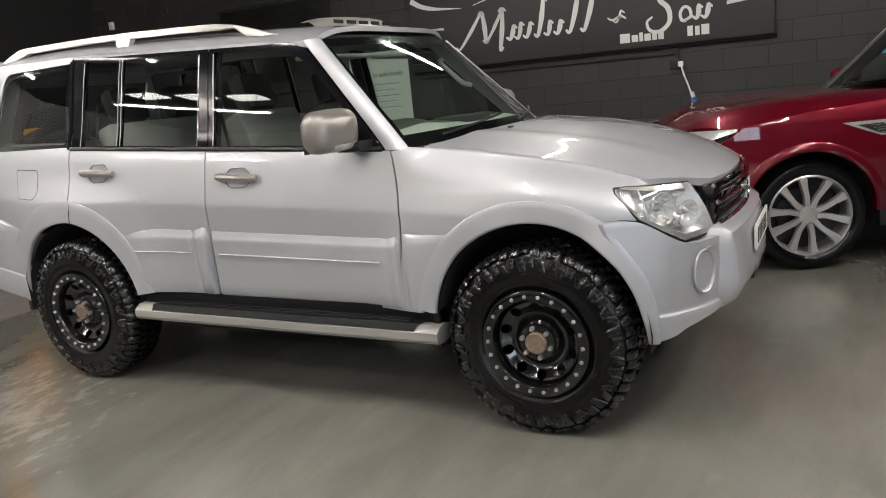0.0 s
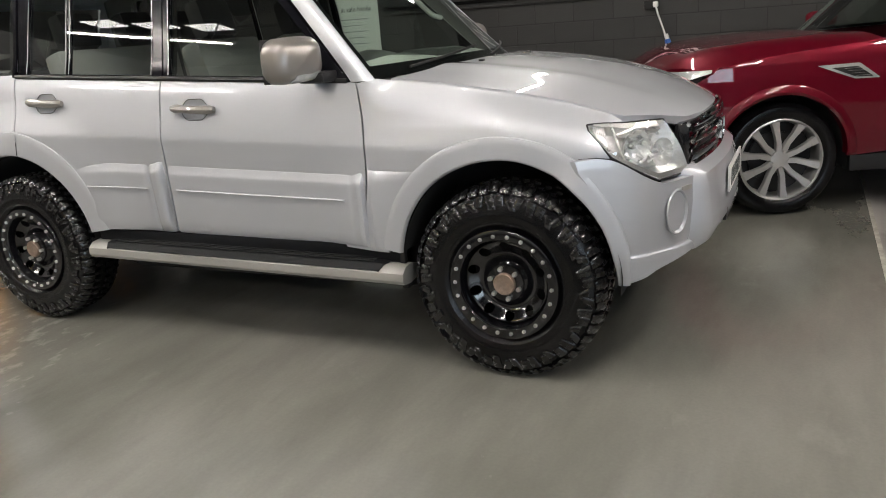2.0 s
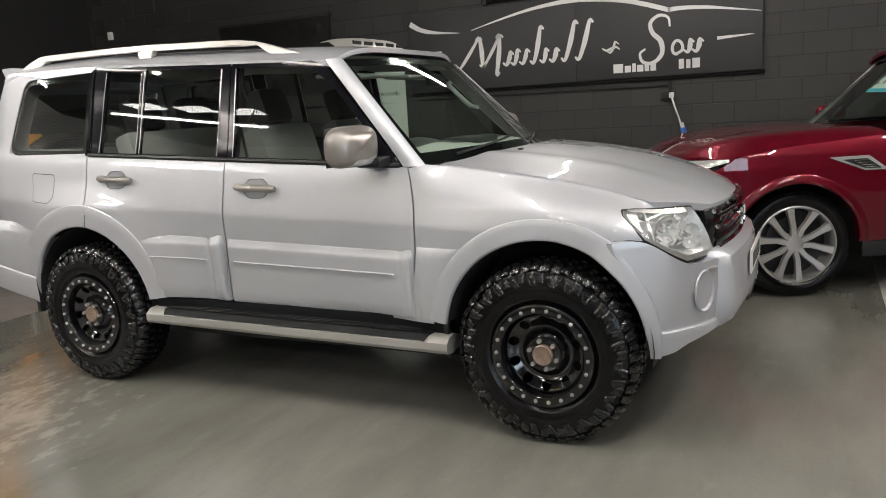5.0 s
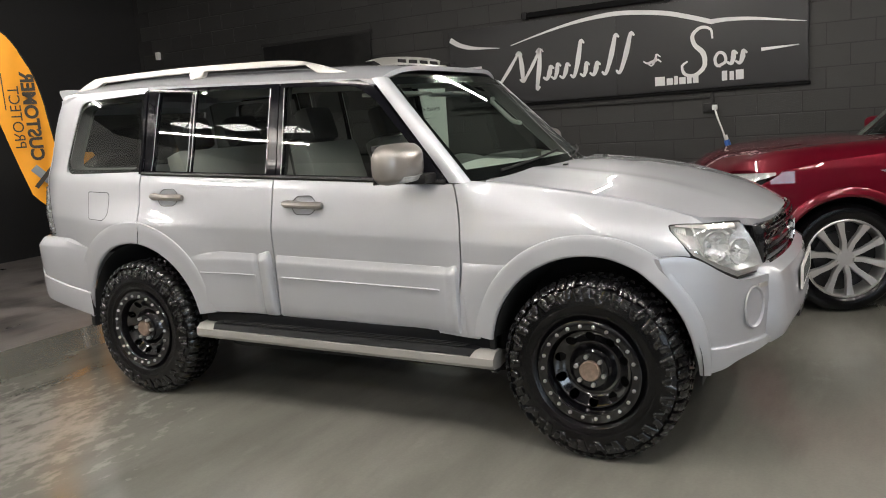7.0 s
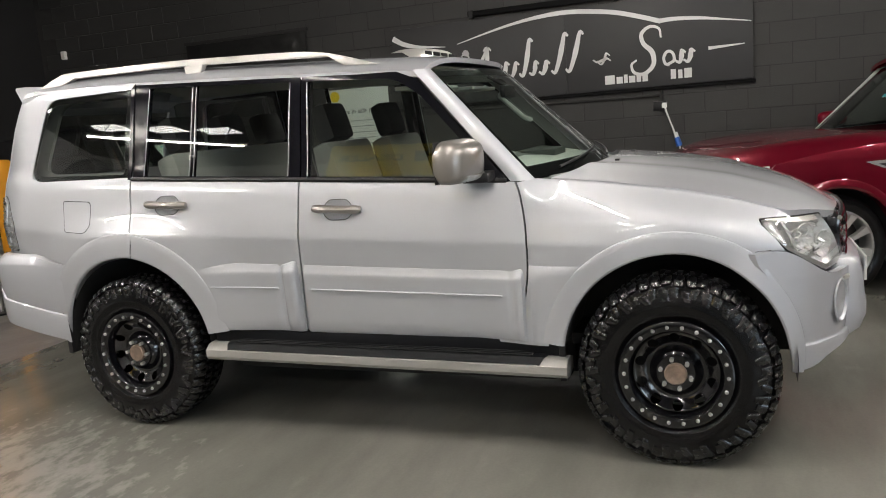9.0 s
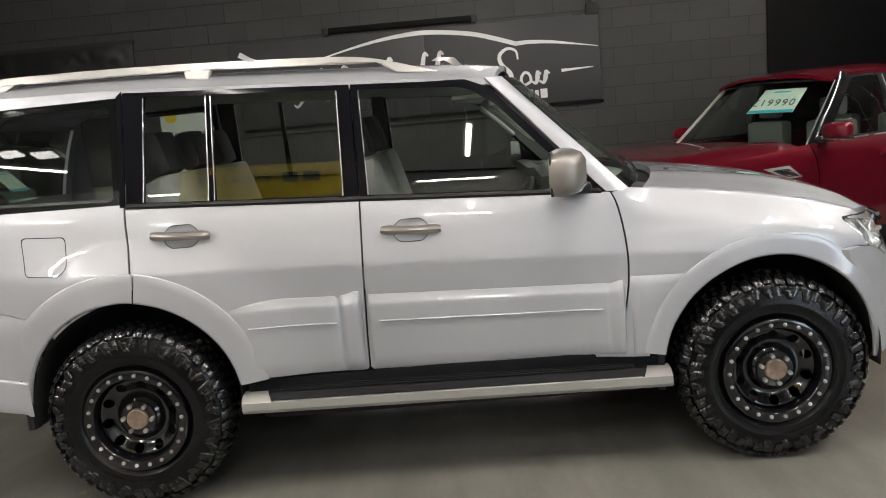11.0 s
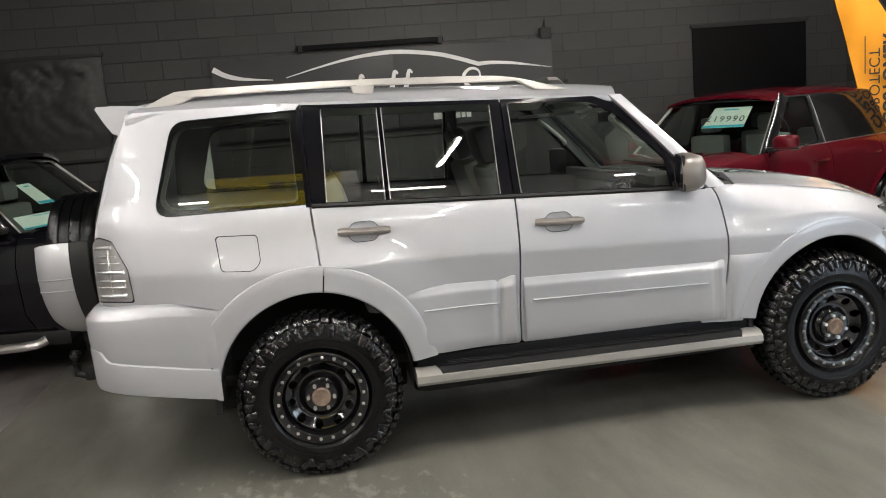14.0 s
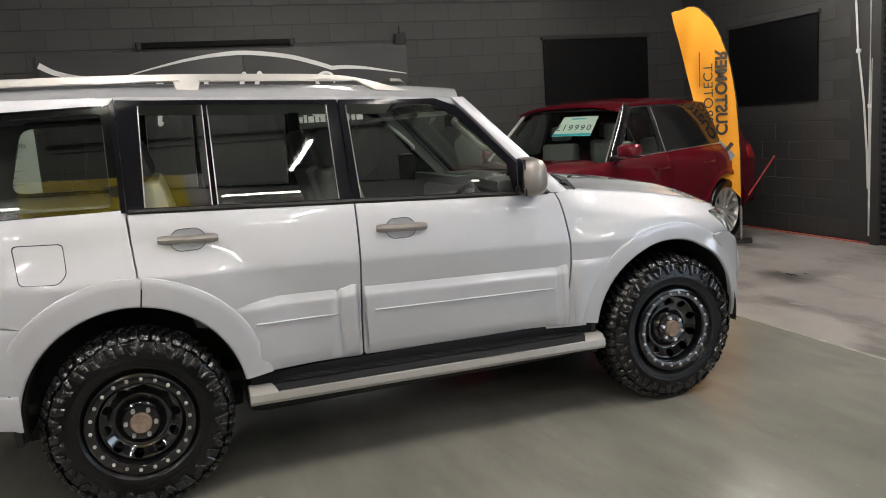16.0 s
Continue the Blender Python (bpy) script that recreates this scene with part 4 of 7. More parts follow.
for s in (-1, 1):
    st = part("side_step", step_body(s), SILVER_TRIM, suv, "pale silver running board")
    rows = []
    for x, sh in [(-0.80, 0.0)] + [(x, 1.0) for x in np.linspace(-0.785, 0.825, 9)] + [(0.84, 0.0)]:
        z0 = 0.403 - 0.012 * (x + 0.9) + 0.080 + 0.004 * sh
        slip = 0.05 if x < 0 else -0.05
        rows.append([(x - slip * 0.6, s * 0.80, z0 - 0.012), (x - slip * 0.3, s * 0.86, z0 - 0.001), (x, s * 0.918, z0 - 0.005), (x + slip * 0.3, s * 0.945, z0 - 0.030)])
    tread = part("tread_mat", shell(grid_mesh(rows), 0.004), STEP_MAT, st, "black ribbed rubber tread")
    for y in (0.83, 0.85, 0.87, 0.89, 0.91):
        part("tread_rib", sweep([(x, s * y, 0.403 - 0.012 * (x + 0.9) + 0.090 - abs(y - 0.86) * 0.10) for x in (-0.75, 0.79)], 0.004, 5), STEP_MAT, tread)

# lower door mouldings with a scooped end
strip_z = lambda x: 0.757 - 0.028 * (x + 0.3)


def moulding(x0, x1, s, lip, grow_in=0.03, flared=1.22):
    """The swollen lower door: chamfered top edge, flat face, and a rounded lip beyond a groove at its front end."""
    def swell(x):
        g = x1 - lip
        if x < g - 0.012:
            return 1.0 if grow_in == 0 else min(1.0, 0.2 + 0.8 * (x - x0) / grow_in)
        return float(np.interp(x, [g - 0.012, g + 0.008, g + 0.030, x1 - 0.032, x1 - 0.010, x1], [1.0, 1.55 - 0.61 * flared, 0.78 * flared, flared, 0.85 * flared, 0.0]))
    xs = sorted(set(list(np.linspace(x0, x1 - lip - 0.012, 18)) + list(np.linspace(x1 - lip - 0.012, x1, 16))))
    rows = []
    for x in xs:
        t = max(0.0, (x - (x1 - lip)) / lip)
        zt = strip_z(x) + 0.118 - 0.006 * (x + 0.3) + 0.014 * (flared / 1.22) * min(t, 0.7) ** 2 * 1.6 - (0.02 * max(0.0, 1 - (x - x0) / grow_in) if grow_in else 0.0)
        zb = 0.537 - 0.012 * (x + 0.3)
        row = []
        for f, o in ((0.0, -0.004), (0.010, 0.001), (0.055, 0.0055), (0.10, 0.0112), (0.118, 0.0135), (0.14, 0.0150), (0.18, 0.0158), (0.5, 0.017), (0.82, 0.016), (0.86, 0.0145), (0.97, 0.009), (1.0, 0.005)):
            z = zt + (zb - zt) * f
            row.append((max(x, RAX + math.sqrt(max(0.0, 0.505 ** 2 - (z - RZ) ** 2))), s * (suv_side(x, z) + (o + 0.005) * swell(x) - 0.005), z))
        rows.append(row)
    return grid_mesh(rows)


for s, door, rdoor in ((-1, front_doors[0], rear_doors[0]), (1, front_doors[1], rear_doors[1])):
    part("door_moulding", moulding(-0.326, 0.770, s, 0.075, 0), SILVER, door)
    part("door_moulding", moulding(-0.985, -0.360, s, 0.105, 0.26, 1.85), SILVER, rdoor)
    part("bright_strip", sweep([(x, s * (suv_side(x, strip_z(x)) + 0.025), strip_z(x)) for x in np.linspace(-0.286, 0.667, 12)], 0.0045, 6), SILVER, door)
    part("bright_strip", sweep([(x, s * (suv_side(x, strip_z(x)) + 0.025), strip_z(x)) for x in np.linspace(-0.85, -0.47, 8)], 0.0045, 6), SILVER, rdoor)

    rows = []
    for z, o in ((0.866, -0.003), (0.860, 0.003), (0.818, 0.017), (0.70, 0.019), (0.60, 0.016), (0.52, 0.010)):
        end = FAX - math.sqrt(0.525 ** 2 - (z - FZ) ** 2)
        rows.append([(x, s * (suv_side(x, z) + o * min(1.0, (x - 0.795) / 0.02 + 0.1) * (1 - 0.85 * (x - 0.795) / (end - 0.795))), z) for x in np.linspace(0.795, end, 8)])
    wm = grid_mesh(rows)
    part("wing_moulding", wm, SILVER, suv)

# handles, fuel flap
for s, door, hx, hz in ((-1, front_doors[0], -0.118, 1.133), (1, front_doors[1], -0.118, 1.133), (-1, rear_doors[0], -1.10, 1.188), (1, rear_doors[1], -1.10, 1.188)):
    y = suv_side(hx, hz)
    dish = lambda x, z: suv_side(x, z) - 0.003 - 0.011 * max(0, 1 - ((x - hx) / 0.072) ** 2) * max(0, 1 - ((z - hz) / 0.046) ** 2)
    part("handle_cup", panel(cup_line(hx, hz, 1.03), dish, s, 0.015, 0), SILVER, door)
    # dark line drawn round the cup for the shade in its gap
    lip = [(x, s * (suv_side(x, z) + 0.001), z) for x, z in cup_line(hx, hz)]
    part("cup_shade_line", sweep(lip + lip[:2], 0.0018, 5), DASH, door)
    pts = [(hx + dx, s * (y + 0.012 + 0.018 * math.cos(dx / 0.125 * math.pi / 2)), hz + 0.007 - 0.05 * dx) for dx in np.linspace(-0.125, 0.125, 13)]
    hb = part("door_handle", sweep(pts, [0.015, 0.020, 0.021] + [0.019] * 7 + [0.021, 0.020, 0.015], 10, 1.0), MIRROR_PAINT, door, "champagne door handle")
    if hx > -0.5:
        kh = part("key_hole", disc(bmesh.new(), 0.007, 0.006, Euler((radians(90), 0, 0)).to_matrix().to_4x4(), 12), BLACK_PLASTIC, hb)
        kh.location = (hx - 0.095, s * (y + 0.031), hz + 0.012)
flap = rounded([(-1.795, 1.235), (-1.782, 1.075), (-1.637, 1.065), (-1.602, 1.10), (-1.607, 1.225)], 0.02, 4)
part("fuel_flap_gap", panel(grow(flap, 1.045), lambda x, z: suv_side(x, z) + 0.0008, -1, 0.06, 0), BLACK_PLASTIC, suv)
part("fuel_flap", panel(flap, lambda x, z: suv_side(x, z) + 0.0022, -1, 0.05, 0.002), SILVER, suv)


# door mirrors
def mirror_shell():
    rows = []
    prof = [(0.0, 0.02), (0.012, 0.55), (0.035, 0.82), (0.08, 0.97), (0.12, 1.0), (0.155, 0.99), (0.168, 0.95)]
    for dx, k in prof:
        row = []
        for i in range(24):
            a = 2 * math.pi * i / 24
            c, sn = math.cos(a), math.sin(a)
            y = 0.130 * k * math.copysign(abs(c) ** 0.5, c)
            z = 0.094 * k * math.copysign(abs(sn) ** 0.6, sn)
            row.append((-dx * 0.78, y, z + 0.006 * c))
        rows.append(row)
    bm = grid_mesh(rows, close=True)
    bm.verts.ensure_lookup_table()
    bm.faces.new(bm.verts[:24][::-1])
    bmesh.ops.recalc_face_normals(bm, faces=bm.faces[:])
    return bm


for s in (-1, 1):
    mir = part("door_mirror", mirror_shell(), MIRROR_PAINT, suv, "champagne metallic mirror housing")
    mir.matrix_basis = Matrix.Translation((0.618, s * 0.995, 1.333)) @ Euler((0, 0, radians(17 * s))).to_matrix().to_4x4()
    part("mirror_bezel", boxed(-0.128, -0.118, -0.124, 0.124, -0.088, 0.088, 0.004), BLACK_PLASTIC, mir)
    part("mirror_glass", grid_mesh([[(-0.1290, y, z) for y in (-0.108, 0.108)] for z in (-0.078, 0.078)]), CHROME, mir)
    part("mirror_seam", sweep([(-0.115, y, -0.052) for y in (-0.122, 0.0, 0.122)] + [(-0.04, 0.122 * (1 if s > 0 else 1), -0.052)], 0.0025, 5), BLACK_PLASTIC, mir)
    lens = []
    for dx, k in ((0.016, 0.62), (0.024, 0.74), (0.036, 0.84), (0.056, 0.90)):
        row = []
        for a in np.linspace(radians(-42), radians(-104), 9):
            c, sn = math.cos(a), math.sin(a)
            row.append((-dx * 0.78 + 0.003, -s * 0.132 * k * math.copysign(abs(c) ** 0.5, c), -0.0965 * k * abs(sn) ** 0.6))
        lens.append(row)
    part("indicator_lens", shell(grid_mesh(lens), 0.003), LAMP_GREY, mir, "clear indicator strip")
    part("mirror_arm", boxed(0.52, 0.65, min(s * 0.79, s * 0.93), max(s * 0.79, s * 0.93), 1.232, 1.278, 0.016), BLACK_PLASTIC, suv)
    part("mirror_sail", panel([(0.515, belt(0.515) + 0.012), (0.70, belt(0.7) + 0.012), (0.492, 1.455)], lambda x, z: suv_side(x, z) + 0.004, s, 0.2, 0.01), BLACK_SATIN, suv)

# roof rails, roof vent, spoiler
def rail_blade(s):
    """A flat bar on a broad rear foot, a middle foot and a long pointed front foot."""
    seat_z = lambda x: roof_z(x, 0.595) - 0.012
    top = smooth_line([(-2.085, seat_z(-2.085)), (-2.03, 1.892), (-1.96, 1.923), (-1.85, 1.937), (-1.2, 1.933), (-0.6, 1.911), (-0.32, 1.893), (-0.18, 1.866), (-0.05, 1.828), (0.06, seat_z(0.06))], 5)
    low = lambda x: float(np.interp(x, [-1.9, -1.2, -0.6, -0.3], [1.902, 1.900, 1.879, 1.862]))
    under = [(x, seat_z(x)) for x in (-0.02, -0.10)] + [(-0.13, seat_z(-0.13)), (-0.22, low(-0.26)), (-0.30, low(-0.30))]
    under += [(x, low(x)) for x in (-0.5, -0.75, -0.96)] + [(-0.972, seat_z(-0.972)), (-1.068, seat_z(-1.068)), (-1.08, low(-1.08))]
    under += [(x, low(x)) for x in (-1.3, -1.6, -1.80)] + smooth_line([(-1.845, low(-1.845)), (-1.89, low(-1.88) - 0.022), (-1.925, seat_z(-1.925))], 3) + [(-2.0, seat_z(-2.0))]
    bm = panel(top + under, lambda x, z: 0.612 - 0.25 * max(0.0, x + 0.25) ** 2 - 0.35 * (z - 1.9), s, 0.15, 0.034, true=False)
    bmesh.ops.bevel(bm, geom=[e for e in bm.edges if len(e.link_faces) == 2 and e.calc_face_angle(0) > 1.0], offset=0.005, segments=2, affect="EDGES")
    return bm


for s in (-1, 1):
    part("roof_rail", rail_blade(s), SILVER_TRIM, suv, "flat pale silver roof rail")
hatch = part("sunroof_deflector", grid_mesh([[(x, y, 1.0) for y in np.linspace(-0.40, 0.40, 13)] for x in (0.0, 0.06, 0.10)]), SILVER_TRIM, suv, "raised sunroof wind deflector")
for v in hatch.data.vertices:
    y = v.co.y
    x0 = v.co.x
    v.co.x = 0.02 + x0 + 0.06 * (1 - (y / 0.4) ** 2)
    v.co.z = roof_z(0.05, y) - 0.006 + (0.055 if x0 < 0.03 else (0.05 if x0 < 0.08 else 0.0)) * (1 - 0.5 * (abs(y) / 0.4) ** 4)
for k in range(6):
    y = -0.30 + k * 0.12
    part("deflector_vent", boxed(0.165, 0.172, y, y + 0.08, roof_z(0.1, y) + 0.008, roof_z(0.1, y) + 0.026), BLACK_PLASTIC, hatch)
prof = [(-2.02, 1.880), (-2.14, 1.898), (-2.26, 1.908), (-2.335, 1.908), (-2.342, 1.896), (-2.31, 1.83), (-2.275, 1.775), (-2.24, 1.76), (-2.12, 1.80)]
rows = []
for y in np.linspace(-0.59, 0.59, 23):
    e = (abs(y) / 0.59) ** 6
    rows.append([(x + 0.03 * e, y, z - 0.018 * (abs(y) / 0.59) ** 2) for x, z in prof])
bm = grid_mesh(rows)
bm.verts.ensure_lookup_table()
bm.faces.new(bm.verts[:len(prof)][::-1])
bm.faces.new(bm.verts[-len(prof):])
part("roof_spoiler", bm, SILVER, suv)


# tail: hatch door, bumper, lamps, spare wheel
def tail_x(z):
    return float(np.interp(z, [0.9, 1.1, 1.3, 1.5, 1.68, 1.82], [-2.385, -2.38, -2.36, -2.30, -2.235, -2.16]))


rows = []
for z in (0.93, 1.0, 1.1, 1.2, 1.28, 1.34, 1.45, 1.55, 1.64, 1.72, 1.78, 1.84):
    rows.append([(tail_x(z) - 0.035 * (1 - (u ** 4)), u * (suv_side(tail_x(z) + 0.01, z) - 0.003), z) for u in np.linspace(-1, 1, 17)])
gate = grid_mesh(rows)
bmesh.ops.delete(gate, geom=[f for f in gate.faces if 1.34 < f.calc_center_median().z < 1.72 and abs(f.calc_center_median().y) < 0.60], context="FACES")
part("tailgate", rim_in(gate, (1, 0, 0), 0.02), SILVER, suv)
rwin2 = [[(tail_x(z) - 0.042 * (1 - (u * 0.8) ** 4) - 0.004, u * 0.64, z) for u in np.linspace(-1, 1, 9)] for z in np.linspace(1.33, 1.73, 5)]
part("tailgate_glass", grid_mesh(rwin2), GLASS_PRIV, suv)
rb_plan = smooth_line([(-1.865, -0.905), (-2.0, -0.905), (-2.2, -0.893), (-2.345, -0.865), (-2.432, -0.80), (-2.463, -0.70)], 6)
rows = []
for z, o in ((0.440, -0.05), (0.446, -0.006), (0.47, 0.0), (0.584, 0.004), (0.592, 0.002), (0.597, -0.008), (0.606, -0.006), (0.70, 0.0), (0.80, 0.004), (0.890, 0.006), (0.901, 0.002), (0.935, -0.028), (0.946, -0.040), (0.95, -0.07)):
    left = []
    for i, (x, y) in enumerate(rb_plan):
        t = i / (len(rb_plan) - 1)
        zz = z
        if i == 0 and z > 0.78:
            x = max(x, -1.39 - math.sqrt(0.585 ** 2 - (min(z, 0.90) - 0.455) ** 2))
        if z > 0.8 and x > -2.05:
            zz = z - (0.952 - float(np.interp(x, [-2.05, -1.90, -1.78], [0.952, 0.921, 0.893]))) * (z - 0.8) / 0.15
        if 0.55 < z < 0.65 and t > 0.62:
            zz = z + 0.05 * min(1, (t - 0.62) / 0.07)
        zz += 0.18 * max(0.0, -1.80 - x) * min(1.0, max(0.0, (0.78 - z) / 0.18))
        ob_ = o * (1.0 if z < 0.88 else min(1.0, max(0.12, (-1.90 - x) / 0.22)))
        if i == 0 and z < 0.88 and o < 0:
            ob_ = 0.0
        if z > 0.94:
            ob_ = min(ob_, -0.045)
        left.append((x - ob_ * t, y - ob_ * (1 - t * 0.5), zz))
    rows.append(left + [(x, -y, z_) for x, y, z_ in left[::-1]])
part("rear_bumper", rim_in(grid_mesh(rows), (0.3, 0, 0), 0.05), SILVER, suv)
part("tow_bracket", sweep([(-2.30, -0.05, 0.46), (-2.69, -0.05, 0.43), (-2.75, -0.05, 0.45), (-2.75, -0.05, 0.51)], 0.026, 8), BLACK_PLASTIC, suv)
part("tow_ball", lathe([(0.0, 0.075), (0.022, 0.065), (0.03, 0.045), (0.026, 0.022), (0.016, 0.008), (0.016, -0.03)], 16), BLACK_GLOSS, suv).matrix_basis = pose(-2.75, -0.05, 0.515, 90)
part("tow_socket", boxed(-2.68, -2.60, -0.17, -0.09, 0.43, 0.50, 0.015), BLACK_PLASTIC, suv)
for s in (-1, 1):
    tl_out = rounded([(-2.385, 0.975), (-2.205, 0.972), (-2.212, 1.12), (-2.278, 1.255), (-2.345, 1.275), (-2.378, 1.25)], 0.015, 3)
    part("tail_light_seal", panel(grow(tl_out, 1.05), lambda x, z: suv_side(x, z) + 0.0015, s, 0.05, 0.004), BLACK_PLASTIC, suv)
    tl = part("tail_light", panel(tl_out, lambda x, z: suv_side(x, z) + 0.003, s, 0.05, 0.004), ALLOY, suv, "clear ribbed tail light")
    part("lens", panel(tl_out, lambda x, z: suv_side(x, z) + 0.016 + 0.002 * math.sin(z * 260), s, 0.012, 0.012), LENS, tl)
    for k in range(7):
        z = 1.0 + 0.038 * k
        part("lamp_rib", sweep([(x, s * (suv_side(x, z) + 0.004), z + 0.004 * math.sin(k * 2.1)) for x in np.linspace(-2.362, -2.228 - max(0, z - 1.12) * 0.5, 5)], 0.005 if k % 3 else 0.010, 6), LAMP_GREY, tl)
    part("lamp_rib", sweep([(-2.30, s * (suv_side(-2.30, z) + 0.004), z) for z in (0.99, 1.1, 1.24)], 0.008, 6), LAMP_GREY, tl)

# cabin
both("door_card", lambda s: panel([(-1.30, 0.98), (0.72, 0.98), (0.70, belt(0.7) + 0.01), (-1.30, belt(-1.3) + 0.01)], inset(0.09), s, 0.3, 0), DASH, suv)
both("luggage_trim", lambda s: panel([(-2.2, 0.95), (-1.32, 1.0), (-1.32, belt(-1.3) + 0.01), (-2.2, 1.36)], inset(0.08), s, 0.3, 0), TRIM_BEIGE, suv)
both("rear_pillar_trim", lambda s: panel([(-1.40, 1.35), (-1.40, 1.77), (-2.16, 1.78), (-2.20, 1.36)], inset(0.075), s, 0.2, 0.02, hole=grow(qin, 0.97)), SEAT_PALE, suv)
both("middle_pillar_trim", lambda s: panel([(-0.39, 1.26), (-0.31, 1.26), (-0.315, 1.76), (-0.385, 1.76)], inset(0.06), s, 0.2, 0.02), SEAT_DARK, suv)
both("front_pillar_trim", lambda s: panel([(0.67, 1.25), (0.75, 1.25), (0.30, 1.73), (0.19, 1.74)], inset(0.055), s, 0.2, 0.02), SEAT_PALE, suv)
both("grab_handle", lambda s: sweep(smooth_line([(0.275, s * 0.68, 1.640), (0.285, s * 0.625, 1.622), (0.355, s * 0.610, 1.560), (0.428, s * 0.615, 1.490), (0.455, s * 0.68, 1.470)], 5), 0.015, 8), TRIM_BEIGE, suv)
part("headlining", grid_mesh([[(x, y, roof_z(x, y) - 0.05) for y in np.linspace(-0.66, 0.66, 9)] for x in np.linspace(-2.1, 0.27, 10)]), TRIM_BEIGE, suv)
dash = part("dashboard", boxed(0.52, 0.97, -0.74, 0.74, 0.85, 1.232, 0.05), DASH, suv)
rows = []
for u in np.linspace(-0.90, 0.90, 31):
    foot = screen_point(u, 0.03, -0.03)
    row = []
    for f in np.linspace(0, 1, 13):
        hood = 0.040 * math.exp(-((foot[1] + 0.36) / 0.19) ** 2 - ((f - 0.22) / 0.26) ** 2)
        row.append((0.47 + (foot[0] - 0.47) * f, foot[1], 1.312 - 0.062 * f - 0.012 * max(0.0, 0.12 - f) / 0.12 + hood))
    rows.append(row)
part("dash_hood", rim_in(grid_mesh([row[:6] for row in rows]), (0, 0, -1), 0.05), DASH, dash)
part("dash_pad", rim_in(grid_mesh([row[5:] for row in rows]), (0, 0, -1), 0.01), TRIM_BEIGE, dash, "pale grey top of the dashboard")
part("dash_top_panel", boxed(0.53, 0.74, 0.0, 0.30, 1.26, 1.313, 0.012), DASH, dash)
swm = Matrix.Translation((0.37, -0.36, 1.10)) @ Euler((0, radians(-62), 0)).to_matrix().to_4x4()
ring = bmesh.new()
grid_mesh([[((0.185 + 0.016 * math.cos(b)) * math.cos(a), (0.185 + 0.016 * math.cos(b)) * math.sin(a), 0.016 * math.sin(b)) for b in np.linspace(0, 2 * math.pi, 9)[:-1]] for a in np.linspace(0, 2 * math.pi, 33)], ring, close=True)
wheelr = part("steering_wheel", ring, SEAT_DARK, suv)
wheelr.matrix_basis = swm
part("wheel_hub", boxed(-0.07, 0.07, -0.17, 0.17, -0.03, 0.02, 0.03), SEAT_DARK, wheelr)
both("sun_visor", lambda s: boxed(0.10, 0.27, min(s * 0.12, s * 0.58), max(s * 0.12, s * 0.58), 1.665, 1.685, 0.008), TRIM_BEIGE, suv)
part("centre_stack", boxed(0.46, 0.58, -0.14, 0.14, 0.80, 1.20, 0.03), DASH, dash)
part("display", boxed(0.452, 0.46, -0.10, 0.10, 1.08, 1.17, 0.003), BLACK_GLOSS, dash)
part("mirror_stem", sweep([(0.50, 0, 1.66), (0.40, 0, 1.72)], 0.010, 6), BLACK_PLASTIC, suv)
both("seat_belt", lambda s: sweep([(-0.34, s * 0.70, 1.60), (-0.30, s * 0.69, 1.25), (-0.22, s * 0.66, 0.95)], 0.018, 6, 0.2), SEAT_DARK, suv)
part("inner_mirror", boxed(0.49, 0.52, -0.11, 0.11, 1.60, 1.665, 0.014), BLACK_PLASTIC, suv)


def seat(x, y, w, dark=SEAT):
    st_ = part("seat", boxed(x - 0.22, x + 0.30, y - w / 2, y + w / 2, 0.72, 0.92, 0.06), dark, suv)
    tilt = Matrix.Translation((x - 0.20, y, 0.86)) @ Euler((0, radians(-16), 0)).to_matrix().to_4x4()
    b = part("backrest", boxed(-0.06, 0.08, -w / 2 + 0.01, w / 2 - 0.01, 0, 0.60, 0.05), dark, st_)
    b.matrix_basis = tilt
    n = 1 if w < 0.8 else 3
    for k in range(n):
        yy = 0 if n == 1 else (k - 1) * w / 3.1
        part("headrest", boxed(-0.05, 0.06, yy - 0.125, yy + 0.125, 0.605, 0.81, 0.045), SEAT_DARK, b)
        part("headrest_post", sweep([(0, yy - 0.05, 0.58), (0, yy - 0.05, 0.70)], 0.006, 6), STEEL, b)
        part("headrest_post", sweep([(0, yy + 0.05, 0.58), (0, yy + 0.05, 0.70)], 0.006, 6), STEEL, b)


seat(0.02, -0.37, 0.52, SEAT_PALE)
seat(0.02, 0.37, 0.52, SEAT_PALE)
seat(-0.90, 0.0, 1.36)


# wheels
def tyre_mesh(R, half, r_rim):
    prof = [(r_rim - 0.01, -half * 0.72), (r_rim + 0.008, -half * 0.80), (r_rim + 0.026, -half * 0.93), (r_rim + 0.034, -half * 0.965), (r_rim + 0.038, -half * 0.96), (r_rim + 0.062, -half * 0.985), (r_rim + 0.070, -half * 0.998), (r_rim + 0.076, -half * 0.988),
            (R - 0.085, -half * 0.955), (R - 0.058, -half * 0.905), (R - 0.034, -half * 0.82), (R - 0.018, -half * 0.68), (R - 0.011, -half * 0.50),
            (R - 0.008, 0), (R - 0.010, half * 0.70), (R - 0.035, half * 0.86), (r_rim + 0.06, half), (r_rim, half * 0.8)]
    return lathe(prof, 72)


